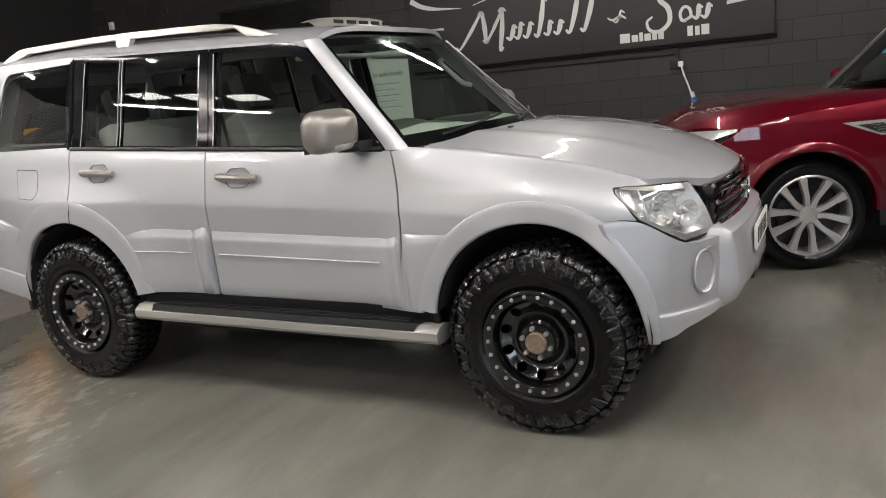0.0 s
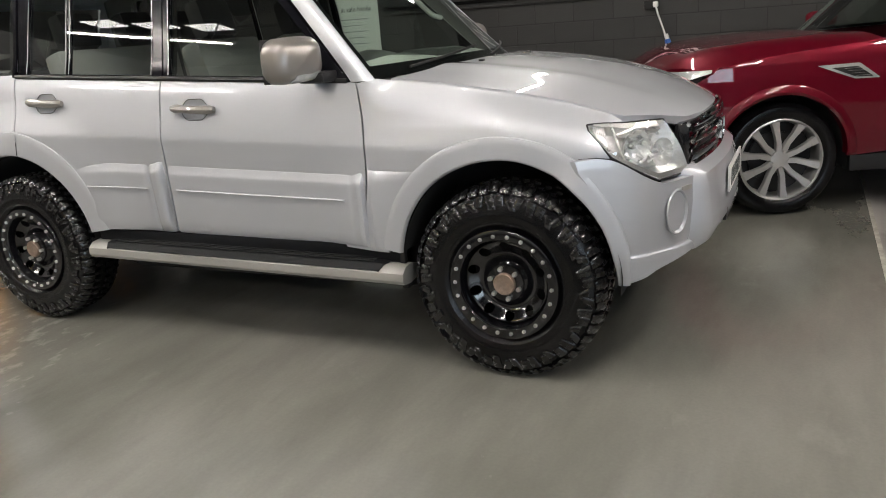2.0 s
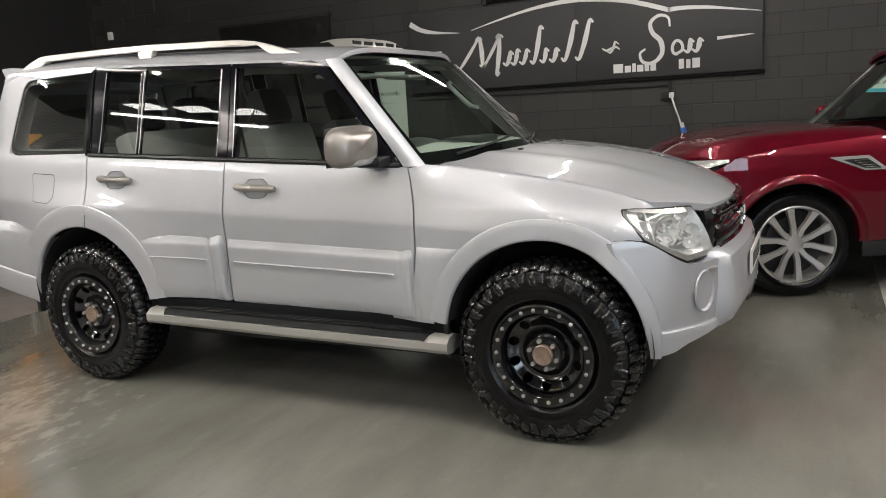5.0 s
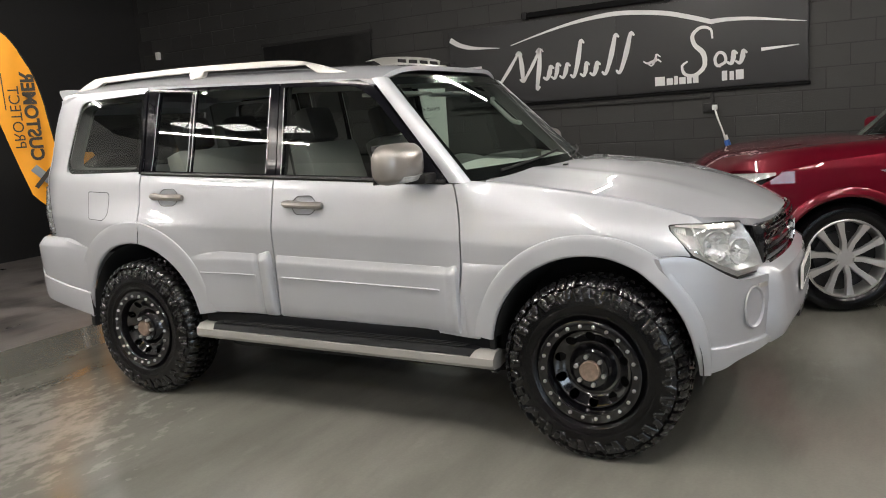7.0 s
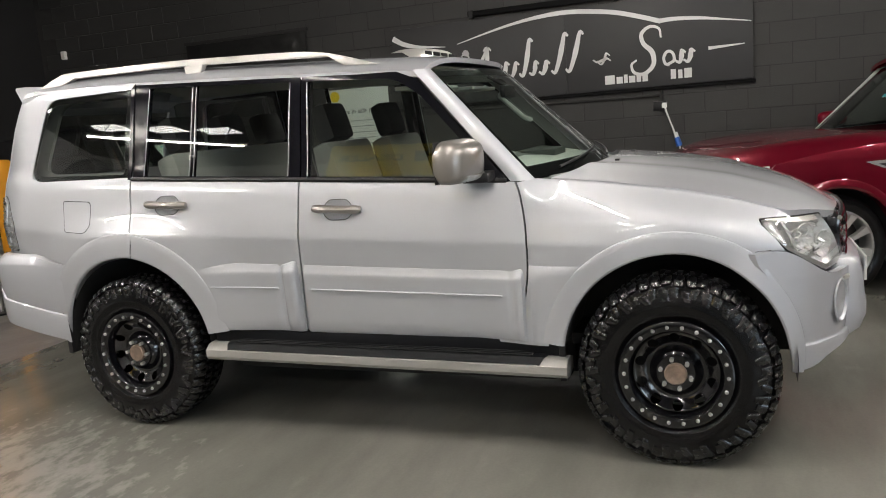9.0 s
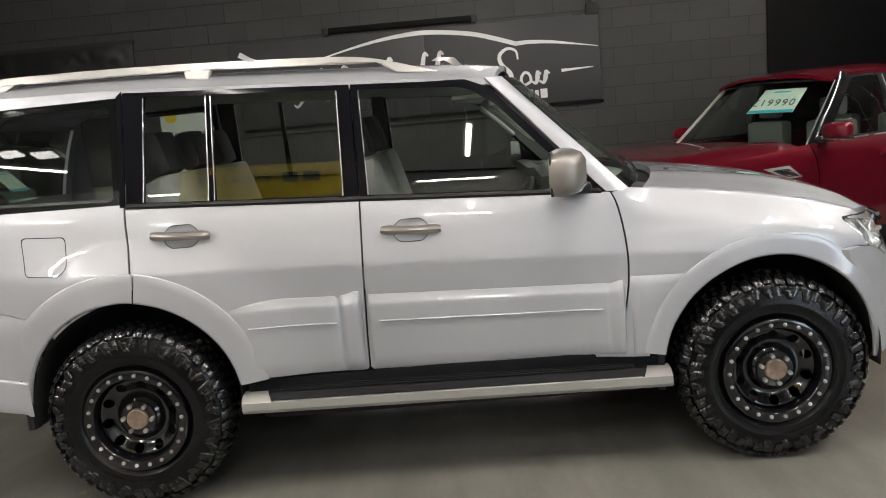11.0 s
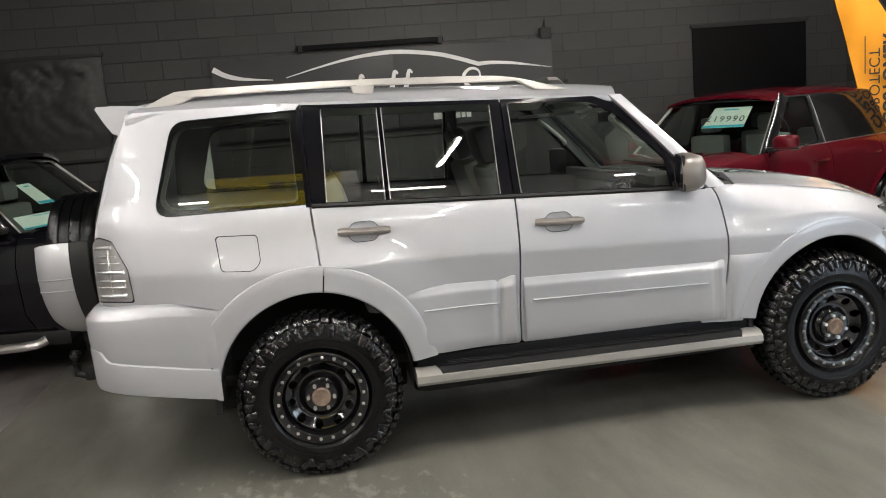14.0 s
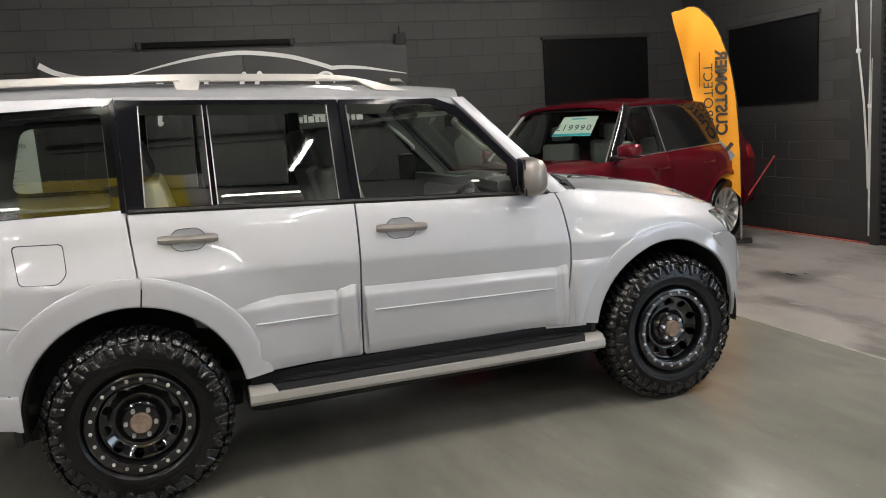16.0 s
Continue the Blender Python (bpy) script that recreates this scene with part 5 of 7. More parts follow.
def tread_block(R, half, step, y0, y1, r0, wv, long):
    """One block across the tread, about angle 0."""
    bm = bmesh.new()
    vs = []
    for y in (y0 * long, y1):
        sk = 0.10 * (y - y0)
        drop = 0.036 if abs(y) > 0.85 else 0.0
        for aa in (-wv / 2, wv / 2):
            for r in (r0 - (0.03 if abs(y) > 0.85 else 0), R - drop):
                a = step * (aa + sk)
                vs.append(bm.verts.new((r * math.cos(a), y * half, r * math.sin(a))))
    a, b, c, d, e, f, g, h = vs
    for q in ((a, b, d, c), (e, g, h, f), (a, e, f, b), (c, d, h, g), (b, f, h, d)):
        bm.faces.new(q)
    bmesh.ops.recalc_face_normals(bm, faces=bm.faces[:])
    top = [ed for ed in bm.edges if all(math.hypot(v.co.x, v.co.z) > R - 0.037 for v in ed.verts)]
    bmesh.ops.bevel(bm, geom=top, offset=0.009, segments=2, affect="EDGES")
    return bm


def lug(R, half, step, line, wv, slant, deep, taper=1.0):
    """A block that follows a line of (across, radius) over the shoulder or down the side wall, about angle 0."""
    rows = []
    for i, (yf, r) in enumerate(line):
        (ya, ra), (yb, rb) = line[max(0, i - 1)], line[min(len(line) - 1, i + 1)]
        n = Vector((rb - ra, (ya - yb) * half)).normalized()
        f = i / (len(line) - 1)
        w, lean_ = wv * (1 + (taper - 1) * f) / 2, slant * f
        row = []
        for aa, d in ((-w - 0.04, -deep), (-w, -0.0022), (-w + 0.06, 0.0), (w - 0.06, 0.0), (w, -0.0022), (w + 0.04, -deep)):
            a, rr = step * (aa - lean_), r + n.y * d
            row.append((rr * math.cos(a), yf * half + n.x * d, rr * math.sin(a)))
        rows.append(row)
    head = [(x * 0.985, y + 0.003, z * 0.985) for x, y, z in rows[0]]
    last = [(x * 0.985, y + 0.010, z * 0.985) for x, y, z in rows[-1]]
    bm = grid_mesh([head] + rows + [last])
    bmesh.ops.recalc_face_normals(bm, faces=bm.faces[:])
    bm.normal_update()
    if sum(f.normal.y for f in bm.faces) > 0:
        bmesh.ops.reverse_faces(bm, faces=bm.faces[:])
    return bm


rng = random.Random(5)
tyre_bm = tyre_mesh(0.4085, 0.140, 0.222)


def dished_rim():
    """Deep steel rim: bead ring, barrel, and a disc with round holes."""
    bm = lathe([(0.231, -0.114), (0.234, -0.126), (0.229, -0.136), (0.222, -0.139), (0.204, -0.1405), (0.190, -0.139), (0.1855, -0.134), (0.183, -0.120), (0.181, -0.100), (0.180, -0.086)], 60)
    n, holes = 240, 10
    rings = [0.180, 0.177, 0.173, 0.168, 0.162, 0.156, 0.150, 0.143, 0.136, 0.128, 0.119, 0.108, 0.092, 0.075]
    deep = [-0.086, -0.093, -0.097, -0.097, -0.094, -0.090, -0.086, -0.081, -0.076, -0.071, -0.067, -0.068, -0.086, -0.100]
    fine = np.linspace(0, len(rings) - 1, 40)
    rings, deep = [np.interp(fine, range(len(q)), q) for q in (rings, deep)]
    vs = []
    for r, y in zip(rings, deep):
        vs.append([bm.verts.new((r * math.cos(2 * math.pi * k / n), y, r * math.sin(2 * math.pi * k / n))) for k in range(n)])
    for i in range(len(rings) - 1):
        for k in range(n):
            rm = (rings[i] + rings[i + 1]) / 2
            am = 2 * math.pi * (k + 0.5) / n
            ah = round(am / (2 * math.pi / holes)) * 2 * math.pi / holes
            if math.hypot(rm * math.cos(am) - 0.149 * math.cos(ah), rm * math.sin(am) - 0.149 * math.sin(ah)) < 0.0215:
                continue
            j = (k + 1) % n
            bm.faces.new((vs[i][k], vs[i][j], vs[i + 1][j], vs[i + 1][k]))
    return bm


rim_bm = dished_rim()
bolt_bm = lathe([(0.0082, 0.006), (0.0082, -0.003), (0.0068, -0.007), (0.004, -0.0085), (0.0, -0.0088)], 10)
nut_bm = disc(bmesh.new(), 0.0095, 0.026, Euler((radians(90), 0, 0)).to_matrix().to_4x4(), 6)
bolts, lug_n = 22, 6
first = part("wheel", rim_bm, RIM_BLACK, suv, "gloss black steel wheel with a bolted ring")
first.data.name = "dished_rim"
part("tyre", tyre_bm, RUBBER, first, "chunky black mud-terrain tyre")
LUGS, TR, TH = 52, 0.4085, 0.140
pitch = 2 * math.pi / LUGS
for y0, y1, da, r0, wid in ((-0.44, -0.06, 0.5, TR - 0.02, 0.89), (0.04, 0.42, 0.1, TR - 0.02, 0.89), (0.52, 1.0, 0.55, TR - 0.03, 0.89)):
    blocks = [part("tread_block", tread_block(TR, TH, pitch, y0, y1, r0, wid * k, q), TREAD, first, angle=25) for k, q in ((0.94, 1.0), (1.06, 0.9))]
    for k in range(LUGS):
        ob = blocks[k] if k < 2 else new("tread_block", blocks[k % 2].data)
        ob.parent = first
        ob.rotation_euler = (0, -pitch * (k + da + 0.06 * rng.uniform(-1, 1)), 0)
crown = [(-0.50, TR), (-0.70, TR - 0.004), (-0.84, TR - 0.018), (-0.905, TR - 0.032)]
flank = [(-0.925, TR - 0.040), (-0.965, TR - 0.058), (-0.995, TR - 0.078), (-1.008, TR - 0.094)]
kinds = (("shoulder_lug", 0.0, [(crown, 0.90, 0.10, 0.011, 0.9), (crown[:3] + [(-0.875, TR - 0.025)], 0.72, -0.12, 0.011, 1.1), (crown, 0.80, 0.22, 0.009, 1.0)]),
         ("side_biter", 0.42, [(flank, 0.86, 0.25, 0.0035, 0.8), (flank[:3], 0.66, -0.30, 0.0035, 1.1), (flank[1:], 0.74, 0.40, 0.003, 0.8), (flank[:3], 0.86, 0.10, 0.003, 0.9)]))
for name_, off, forms in kinds:
    lugs = [part(name_, lug(TR, TH, pitch, *q), TREAD, first, angle=50) for q in forms]
    for k in range(LUGS):
        ob = lugs[k] if k < len(lugs) else new(name_, lugs[k % len(lugs)].data)
        ob.parent = first
        ob.rotation_euler = (0, -pitch * (k + off + 0.09 * rng.uniform(-1, 1)), 0)
part("brake_drum", disc(bmesh.new(), 0.165, 0.05, pose(0, 0.02, 0, 90), 32), WELL, first)
part("hub_plate", lathe([(0.080, -0.097), (0.077, -0.106), (0.045, -0.108)], 32), RIM_BLACK, first)
part("hub_cap", lathe([(0.046, -0.104), (0.046, -0.122), (0.041, -0.127), (0.031, -0.124), (0.0, -0.123)], 28), RUSTY, first, "rusty centre cap")
b0 = part("ring_bolt", bolt_bm, STEEL, first)
n0 = part("wheel_nut", nut_bm, STEEL, first)
b0.location = (0.2055, -0.142, 0)
n0.location = (0.063, -0.114, 0)
for k in range(1, bolts):
    a = 2 * math.pi * k / bolts
    b = new("ring_bolt", b0.data)
    b.parent, b.location = first, (0.2055 * math.cos(a), -0.142, 0.2055 * math.sin(a))
for k in range(1, lug_n):
    a = 2 * math.pi * k / lug_n
    b = new("wheel_nut", n0.data)
    b.parent, b.location = first, (0.063 * math.cos(a), -0.114, 0.063 * math.sin(a))
first.matrix_basis = pose(FAX, -0.80, HUBZ, 0, 17, 0)
copy_thing(first, pose(RAX, -0.80, HUBZ, 0, 64, 0))
copy_thing(first, pose(FAX, 0.80, HUBZ, 0, 30, 180))
copy_thing(first, pose(RAX, 0.80, HUBZ, 0, 5, 180))

# spare wheel on the tailgate, in a two-part hard cover
spare_prof = [(0.24, -0.10), (0.27, -0.125), (0.33, -0.13), (0.36, -0.118), (0.376, -0.09), (0.378, -0.06), (0.371, -0.056), (0.371, -0.048), (0.379, -0.044), (0.380, -0.006), (0.372, -0.002), (0.372, 0.006), (0.380, 0.01), (0.379, 0.048), (0.371, 0.052), (0.371, 0.060), (0.377, 0.064), (0.374, 0.09), (0.35, 0.12), (0.27, 0.12)]
rows = [[((r - (0.006 if r > 0.365 and (k + int(round(abs(y) * 45))) % 4 == 0 else 0.0)) * math.cos(k * math.pi / 96), y, (r - (0.006 if r > 0.365 and (k + int(round(abs(y) * 45))) % 4 == 0 else 0.0)) * math.sin(k * math.pi / 96)) for r, y in spare_prof] for k in range(193)]
spare = part("spare_wheel", grid_mesh(rows), RUBBER, suv, "spare tyre on the tailgate")
spare.matrix_basis = pose(-2.60, 0.02, 1.085, 0, 0, -90)
def cover_band(prof):
    return grid_mesh([[(r * math.cos(a), y, r * math.sin(a)) for a in np.linspace(radians(159), radians(381), 37)] for r, y in prof])


c = part("spare_cover", shell(cover_band(((0.400, 0.0), (0.404, -0.04), (0.402, -0.09), (0.392, -0.14), (0.36, -0.178), (0.2, -0.190), (0.0, -0.190))), 0.004), SILVER, suv, "silver lower cover of the spare wheel")
c.matrix_basis = pose(-2.60, 0.02, 1.085, 0, 0, -90)
for a in (-6, -15):
    for k in (a, 180 - a):
        part("cover_groove", sweep([(r * math.cos(radians(k)), y, 0.404 * math.sin(radians(a))) for r, y in ((0.406, 0.0), (0.408, -0.05), (0.405, -0.09), (0.396, -0.14), (0.365, -0.178))], 0.004, 5), LAMP_GREY if a == -6 else SILVER, c)
    
bk = part("cover_bracket", shell(cover_band(((0.372, 0.10), (0.398, 0.095), (0.403, 0.05), (0.400, 0.003))), 0.004), BLACK_PLASTIC, suv, "black plastic half of the spare wheel cover")
bk.matrix_basis = c.matrix_basis.copy()
part("cover_backing", boxed(-2.50, -2.37, -0.37, 0.41, 0.74, 1.20, 0.04), BLACK_PLASTIC, suv)


# ---------------------------------------------------------------- two more parked cars
def parked_car(name, label, paint, at, spoke_mat, detail=True, near=1):
    """A tall estate car; x ahead of its front axle, y to its left, z up."""
    car = thing(name, label, "car", at)
    WB, HZ = 2.92, 0.382
    zs = [0.30, 0.42, 0.55, 0.75, 0.92, 1.02, 1.08, 1.13, 1.17, 1.30, 1.50, 1.66, 1.72, 1.76]
    ws = [0.90, 0.935, 0.955, 0.965, 0.962, 0.950, 0.930, 0.900, 0.868, 0.825, 0.762, 0.700, 0.660, 0.58]

    def side(x, z):
        w = float(np.interp(z, zs, ws))
        if x > 0.1:
            w -= 0.16 * (x - 0.1) ** 2 + 0.9 * max(0.0, x - 0.55) ** 2
        if x < -3.0:
            w -= 0.10 * (-3.0 - x) ** 2 + 0.5 * max(0.0, -3.55 - x) ** 2
        return w

    blt = lambda x: 1.125 - 0.018 * x
    top = lambda x: float(np.interp(x, [-3.9, -3.4, -2.6, -1.9, -1.4, -1.15], [1.56, 1.600, 1.655, 1.675, 1.662, 1.63]))
    both_ = lambda nm, mk, mat, lb="": [part(nm, mk(s), mat, car, lb) for s in (1, -1)]
    fa = lambda a0, a1, r=0.437: arc(0, HZ, r, a0, a1, 14)
    ra = lambda a0, a1, r=0.437: arc(-WB, HZ, r, a0, a1, 14)
    wing = [(-0.74, blt(-0.74)), (-0.77, 0.9), (-0.76, 0.52), (-0.70, 0.40), (-0.47, 0.38)] + fa(180, 8) + [(0.60, 0.42), (0.80, 0.45), (0.84, 0.74), (0.78, 0.885), (0.60, 0.905), (0.45, 0.985)] \
        + smooth_line([(0.42, 1.015), (0.1, 1.065), (-0.3, 1.10), (-0.74, blt(-0.74))], 4)[:-1]
    both_("front_wing", lambda s: panel(wing, side, s, 0.08), paint)
    fdoor = [(-0.748, blt(-0.748)), (-0.778, 0.9), (-0.768, 0.52), (-0.71, 0.40), (-1.74, 0.38), (-1.78, 0.6), (-1.78, blt(-1.78))]
    fdoors = both_("front_door", lambda s: panel(fdoor, side, s, 0.1), paint)
    rdoor = [(-1.788, blt(-1.788)), (-1.788, 0.6), (-1.748, 0.38), (-2.46, 0.38)] + ra(0, 62) + [(-2.70, blt(-2.7))]
    rdoors = both_("rear_door", lambda s: panel(rdoor, side, s, 0.1), paint)
    quarter = [(-2.708, blt(-2.7))] + ra(63, 180) + [(-3.40, 0.42), (-3.80, 0.50), (-3.70, 0.95), (-3.55, 1.3), (-3.46, 1.62), (-3.44, top(-3.44) + 0.03), (-3.30, top(-3.3) + 0.03), (-3.42, 1.30), (-3.45, blt(-3.4))]
    both_("quarter_panel", lambda s: panel(quarter, side, s, 0.1), paint)
    ins = lambda d: (lambda x, z: side(x, z) - d)
    band = [(-0.80, blt(-0.8) + 0.004), (-3.44, blt(-3.44) + 0.004), (-3.41, 1.30), (-3.30, top(-3.3) + 0.03), (-2.6, top(-2.6) + 0.03), (-1.9, top(-1.9) + 0.03), (-1.40, top(-1.4) + 0.03), (-1.28, 1.62)]
    w1 = rounded([(-0.96, blt(-0.9) + 0.025), (-1.70, blt(-1.7) + 0.025), (-1.72, top(-1.7) - 0.01), (-1.42, top(-1.42) - 0.01)], 0.03, 3)
    both_("front_door_glass", lambda s: panel(w1, ins(0.014), s, 0.3, 0), GLASS)
    fb = [(-0.80, blt(-0.8) + 0.004), (-1.775, blt(-1.77) + 0.004), (-1.775, top(-1.77) + 0.03), (-1.40, top(-1.4) + 0.03), (-1.28, 1.62)]
    both_("front_door_frame", lambda s: panel(fb, ins(0.005), s, 0.3, 0.02, hole=w1), BLACK_GLOSS)
    bb = [(-1.78, blt(-1.78) + 0.004)] + band[1:6] + [(-1.78, top(-1.78) + 0.03)]
    both_("rear_window_band", lambda s: panel(bb, ins(0.005), s, 0.3, 0.02), BLACK_GLOSS, "dark privacy glass along the rear")

    def roofz(x, y):
        return top(x) + 0.032 + 0.075 * (1 - min(1, abs(y) / 0.69) ** 3)
    rows = [[(x + 0.10 * (1 - u * u) * max(0, (x + 1.5) / 0.35), 0.685 * u, roofz(x, 0.685 * u) - 0.35 * max(0, x + 1.35) ** 2) for u in np.linspace(-1, 1, 21)] for x in np.linspace(-3.50, -1.18, 24)]
    part("roof", rim_in(grid_mesh(rows), (0, 0, -1), 0.03), paint, car)
    foot, head = Vector((-0.76, 0.86, blt(-0.76) - 0.01)), Vector((-1.26, 0.69, 1.645))

    def scr(u, v, o=0.0):
        q = foot.lerp(head, v)
        return (q.x + (0.30 - 0.14 * v) * (1 - u * u) + o, u * q.y, q.z + 0.02 * (1 - u * u) + o * 0.5)
    part("windscreen", grid_mesh([[scr(u, v) for u in np.linspace(-1, 1, 17)] for v in np.linspace(0, 1.02, 9)]), SCREEN_GLASS, car)
    part("screen_edge", sweep([scr(u, 1.0, 0.004) for u in np.linspace(-1, 1, 13)], 0.012, 6), BLACK_GLOSS, car)
    for s in (1, -1):
        rows = []
        for v in np.linspace(-0.05, 1.12, 14):
            q = foot.lerp(head, v)
            x1 = -0.84 - 0.50 * v
            rows.append([(q.x + 0.004, s * (q.y + 0.002), q.z), ((q.x + x1) / 2 + 0.01, s * (q.y + side(x1, q.z) + 0.024) / 2, q.z), (x1, s * (side(x1, q.z) + 0.003), q.z)])
        part("windscreen_pillar", grid_mesh(rows), BLACK_GLOSS if s == near else paint, car)
        part("pillar_trim", sweep([scr(s * 0.99, v, 0.004) for v in (0, 0.5, 1)], 0.005 if s == near else 0.014, 6), ALLOY if s == near else TRIM_BEIGE, car)
    # bonnet: a clamshell with raised edges
    rows = []
    for t in np.linspace(0, 1, 22):
        row = []
        for u in np.linspace(-1, 1, 25):
            back = scr(u * 0.98, 0)[0] + 0.05
            front = 0.87 - 0.45 * abs(u) ** 3
            x = back + (front - back) * t
            y = u * min(0.92, side(x, 0.98) - 0.005)
            z = float(np.interp(x, [-0.8, -0.3, 0.1, 0.4, 0.62, 0.80], [1.140, 1.145, 1.132, 1.105, 1.07, 1.005])) + 0.045 * (1 - abs(u) ** 2.6) + 0.012 * math.exp(-((abs(u) - 0.72) / 0.08) ** 2)
            z -= 0.10 * max(0, abs(u) - 0.86) / 0.14 * (0.4 + 0.6 * t) * (1 - max(0, t - 0.7) * 1.6)
            z -= 0.07 * max(0, (t - 0.7) / 0.3) ** 2
            row.append((x, y, z))
        rows.append(row)
    part("bonnet", rim_in(grid_mesh(rows), (0, 0, -1), 0.03), paint, car)
    # nose
    nose = smooth_line([(0.45, 0.915), (0.62, 0.86), (0.76, 0.74), (0.86, 0.55), (0.91, 0.3), (0.925, 0.0)], 4)
    nose = nose + [(x, -y) for x, y in nose[::-1][1:]]
    rows = [[(x - o, y * (1 - o * 0.3), z) for x, y in nose] for z, o in ((0.30, 0.10), (0.36, 0.03), (0.50, 0.0), (0.66, 0.005), (0.78, 0.02))]
    part("front_bumper", grid_mesh(rows), paint, car)
    rows = [[(x - o, y * 0.97, z) for x, y in nose[3:-3]] for z, o in ((0.77, 0.03), (0.88, 0.05), (1.0, 0.08))]
    part("grille", grid_mesh(rows), BLACK_GLOSS, car, "black mesh grille")
    for s in (1, -1):
        lamp = []
        for k in (0.0, 0.5, 1.0):
            row = []
            for i, (x, y) in enumerate(nose[0:13]):
                f = i / 12
                zb, zt = 0.988 - 0.09 * min(1, f * 1.7), 1.008 - 0.012 * f
                o = 0.045 * k * k * min(1, 3 * f)
                row.append((x - o + 0.012, s * (y - o * 0.3 + 0.010), zb + (zt - zb) * k))
            lamp.append(row)
        hl = part("headlight", grid_mesh(lamp), REFLECTOR, car, "clear slim headlight")
        part("lens", grid_mesh([[(x + 0.008, y + s * 0.008, z) for x, y, z in r] for r in lamp]), LENS, hl)
        vent = part("wing_vent", panel(rounded([(-0.20, 0.988), (-0.47, 0.992), (-0.60, 0.890), (-0.44, 0.892)], 0.012, 3), lambda x, z: side(x, z) + 0.004, s, 0.1, 0.006), LAMP_GREY, car, "chrome wing vent with a black mesh")
        mesh_ = part("vent_mesh", panel(rounded([(-0.29, 0.968), (-0.455, 0.972), (-0.555, 0.902), (-0.445, 0.904)], 0.01, 3), lambda x, z: side(x, z) + 0.007, s, 0.1, 0.003), BLACK_PLASTIC, vent)
        for k in range(4):
            zz = 0.914 + 0.016 * k
            part("louvre", sweep([(-0.455 + 1.5 * (zz - 0.904), s * (side(-0.42, zz) + 0.011), zz), (-0.545 + 1.42 * (zz - 0.904), s * (side(-0.52, zz) + 0.011), zz)], 0.0028, 5), CHROME, mesh_)
        part("window_trim", sweep([(x, s * (side(x, blt(x) + 0.006) + 0.004), blt(x) + 0.006) for x in np.linspace(-0.86, -3.38, 14)], 0.006, 5), STEEL, car, "bright line under the windows")
        part("pillar_line", sweep([(-1.785 + 0.02 * f, s * (side(-1.78, blt(-1.78) + 0.5 * f) + 0.002), blt(-1.78) + 0.5 * f) for f in np.linspace(0.02, 1.0, 8)], 0.004, 5), ALLOY if paint is RED else BLACK_PLASTIC, car)
        part("sill", boxed(-2.46, -0.46, min(s * 0.80, s * 0.925), max(s * 0.80, s * 0.925), 0.27, 0.385, 0.02), BLACK_PLASTIC, car)
        for cx in (0, -WB):
            rows = []
            for i in range(21):
                a = radians(-10 + 200 * i / 20)
                rows.append([(cx + 0.438 * math.cos(a), s * y, HZ + 0.438 * math.sin(a)) for y in (0.93, 0.5)])
            bm_ = grid_mesh(rows)
            bm_.faces.new([bm_.verts.new((cx + 0.438 * math.cos(radians(-10 + 10 * i)), s * 0.5, HZ + 0.438 * math.sin(radians(-10 + 10 * i)))) for i in range(21)])
            part("wheel_well", bm_, WELL, car)
            rows = []
            for i in range(25):
                a = radians(2 + 176 * i / 24)
                rows.append([(cx + r * math.cos(a), s * (side(cx + r * math.cos(a), HZ + r * math.sin(a)) + o), HZ + r * math.sin(a)) for r, o in ((0.50, 0.001), (0.485, 0.012), (0.452, 0.018), (0.436, 0.010), (0.434, -0.06))])
            part("arch_lip", grid_mesh(rows), paint, car)
        # door mirror and handles
        mm = part("door_mirror", mirror_shell(), paint, car)
        folded = s < 0 and detail
        mm.matrix_basis = Matrix.Translation((-0.98 if folded else -0.80, s * (0.93 if folded else 1.03), 1.235)) @ Euler((0, 0, radians(78 if folded else -6 * s))).to_matrix().to_4x4() @ Matrix.Diagonal((0.7 if folded else 1.0, 1.0, 0.75, 1))
        part("mirror_strip", boxed(-0.15, -0.02, -0.11, 0.11, -0.098, -0.075, 0.006), CHROME, mm)
        part("mirror_foot", boxed(-0.93, -0.83, min(s * 0.86, s * 0.98), max(s * 0.86, s * 0.98), 1.145, 1.19, 0.012), BLACK_PLASTIC, car)
        for dr, hx in ((fdoors[0 if s > 0 else 1], -1.58), (rdoors[0 if s > 0 else 1], -2.52)):
            part("door_handle", sweep([(hx + d, s * (side(hx, 1.0) + 0.008 + 0.022 * math.cos(d / 0.12 * math.pi / 2)), 1.0) for d in np.linspace(-0.12, 0.12, 9)], 0.014, 6), paint, dr)
        tl = panel(rounded([(-3.67, 0.95), (-3.46, 0.97), (-3.48, 1.10), (-3.62, 1.13)], 0.03, 3), lambda x, z: side(x, z) + 0.004, s, 0.1, 0.02)
        part("tail_light", tl, material("tail_red", (0.35, 0.01, 0.012), 0.2, coat=0.8), car, "red tail light")
    rows = [[(xx - 0.05 * (1 - u ** 4), u * (side(xx, z) - 0.004), z) for u in np.linspace(-1, 1, 11)] for xx, z in ((-3.76, 0.40), (-3.82, 0.60), (-3.70, 0.95), (-3.56, 1.28), (-3.46, 1.62))]
    part("tailgate", grid_mesh(rows), paint, car)
    part("floor_pan", boxed(-3.7, 0.7, -0.75, 0.75, 0.28, 0.34, 0.01), WELL, car)
    # cabin
    part("dashboard", boxed(-1.02, -0.55, -0.72, 0.72, 0.80, 1.10, 0.06), DASH, car)
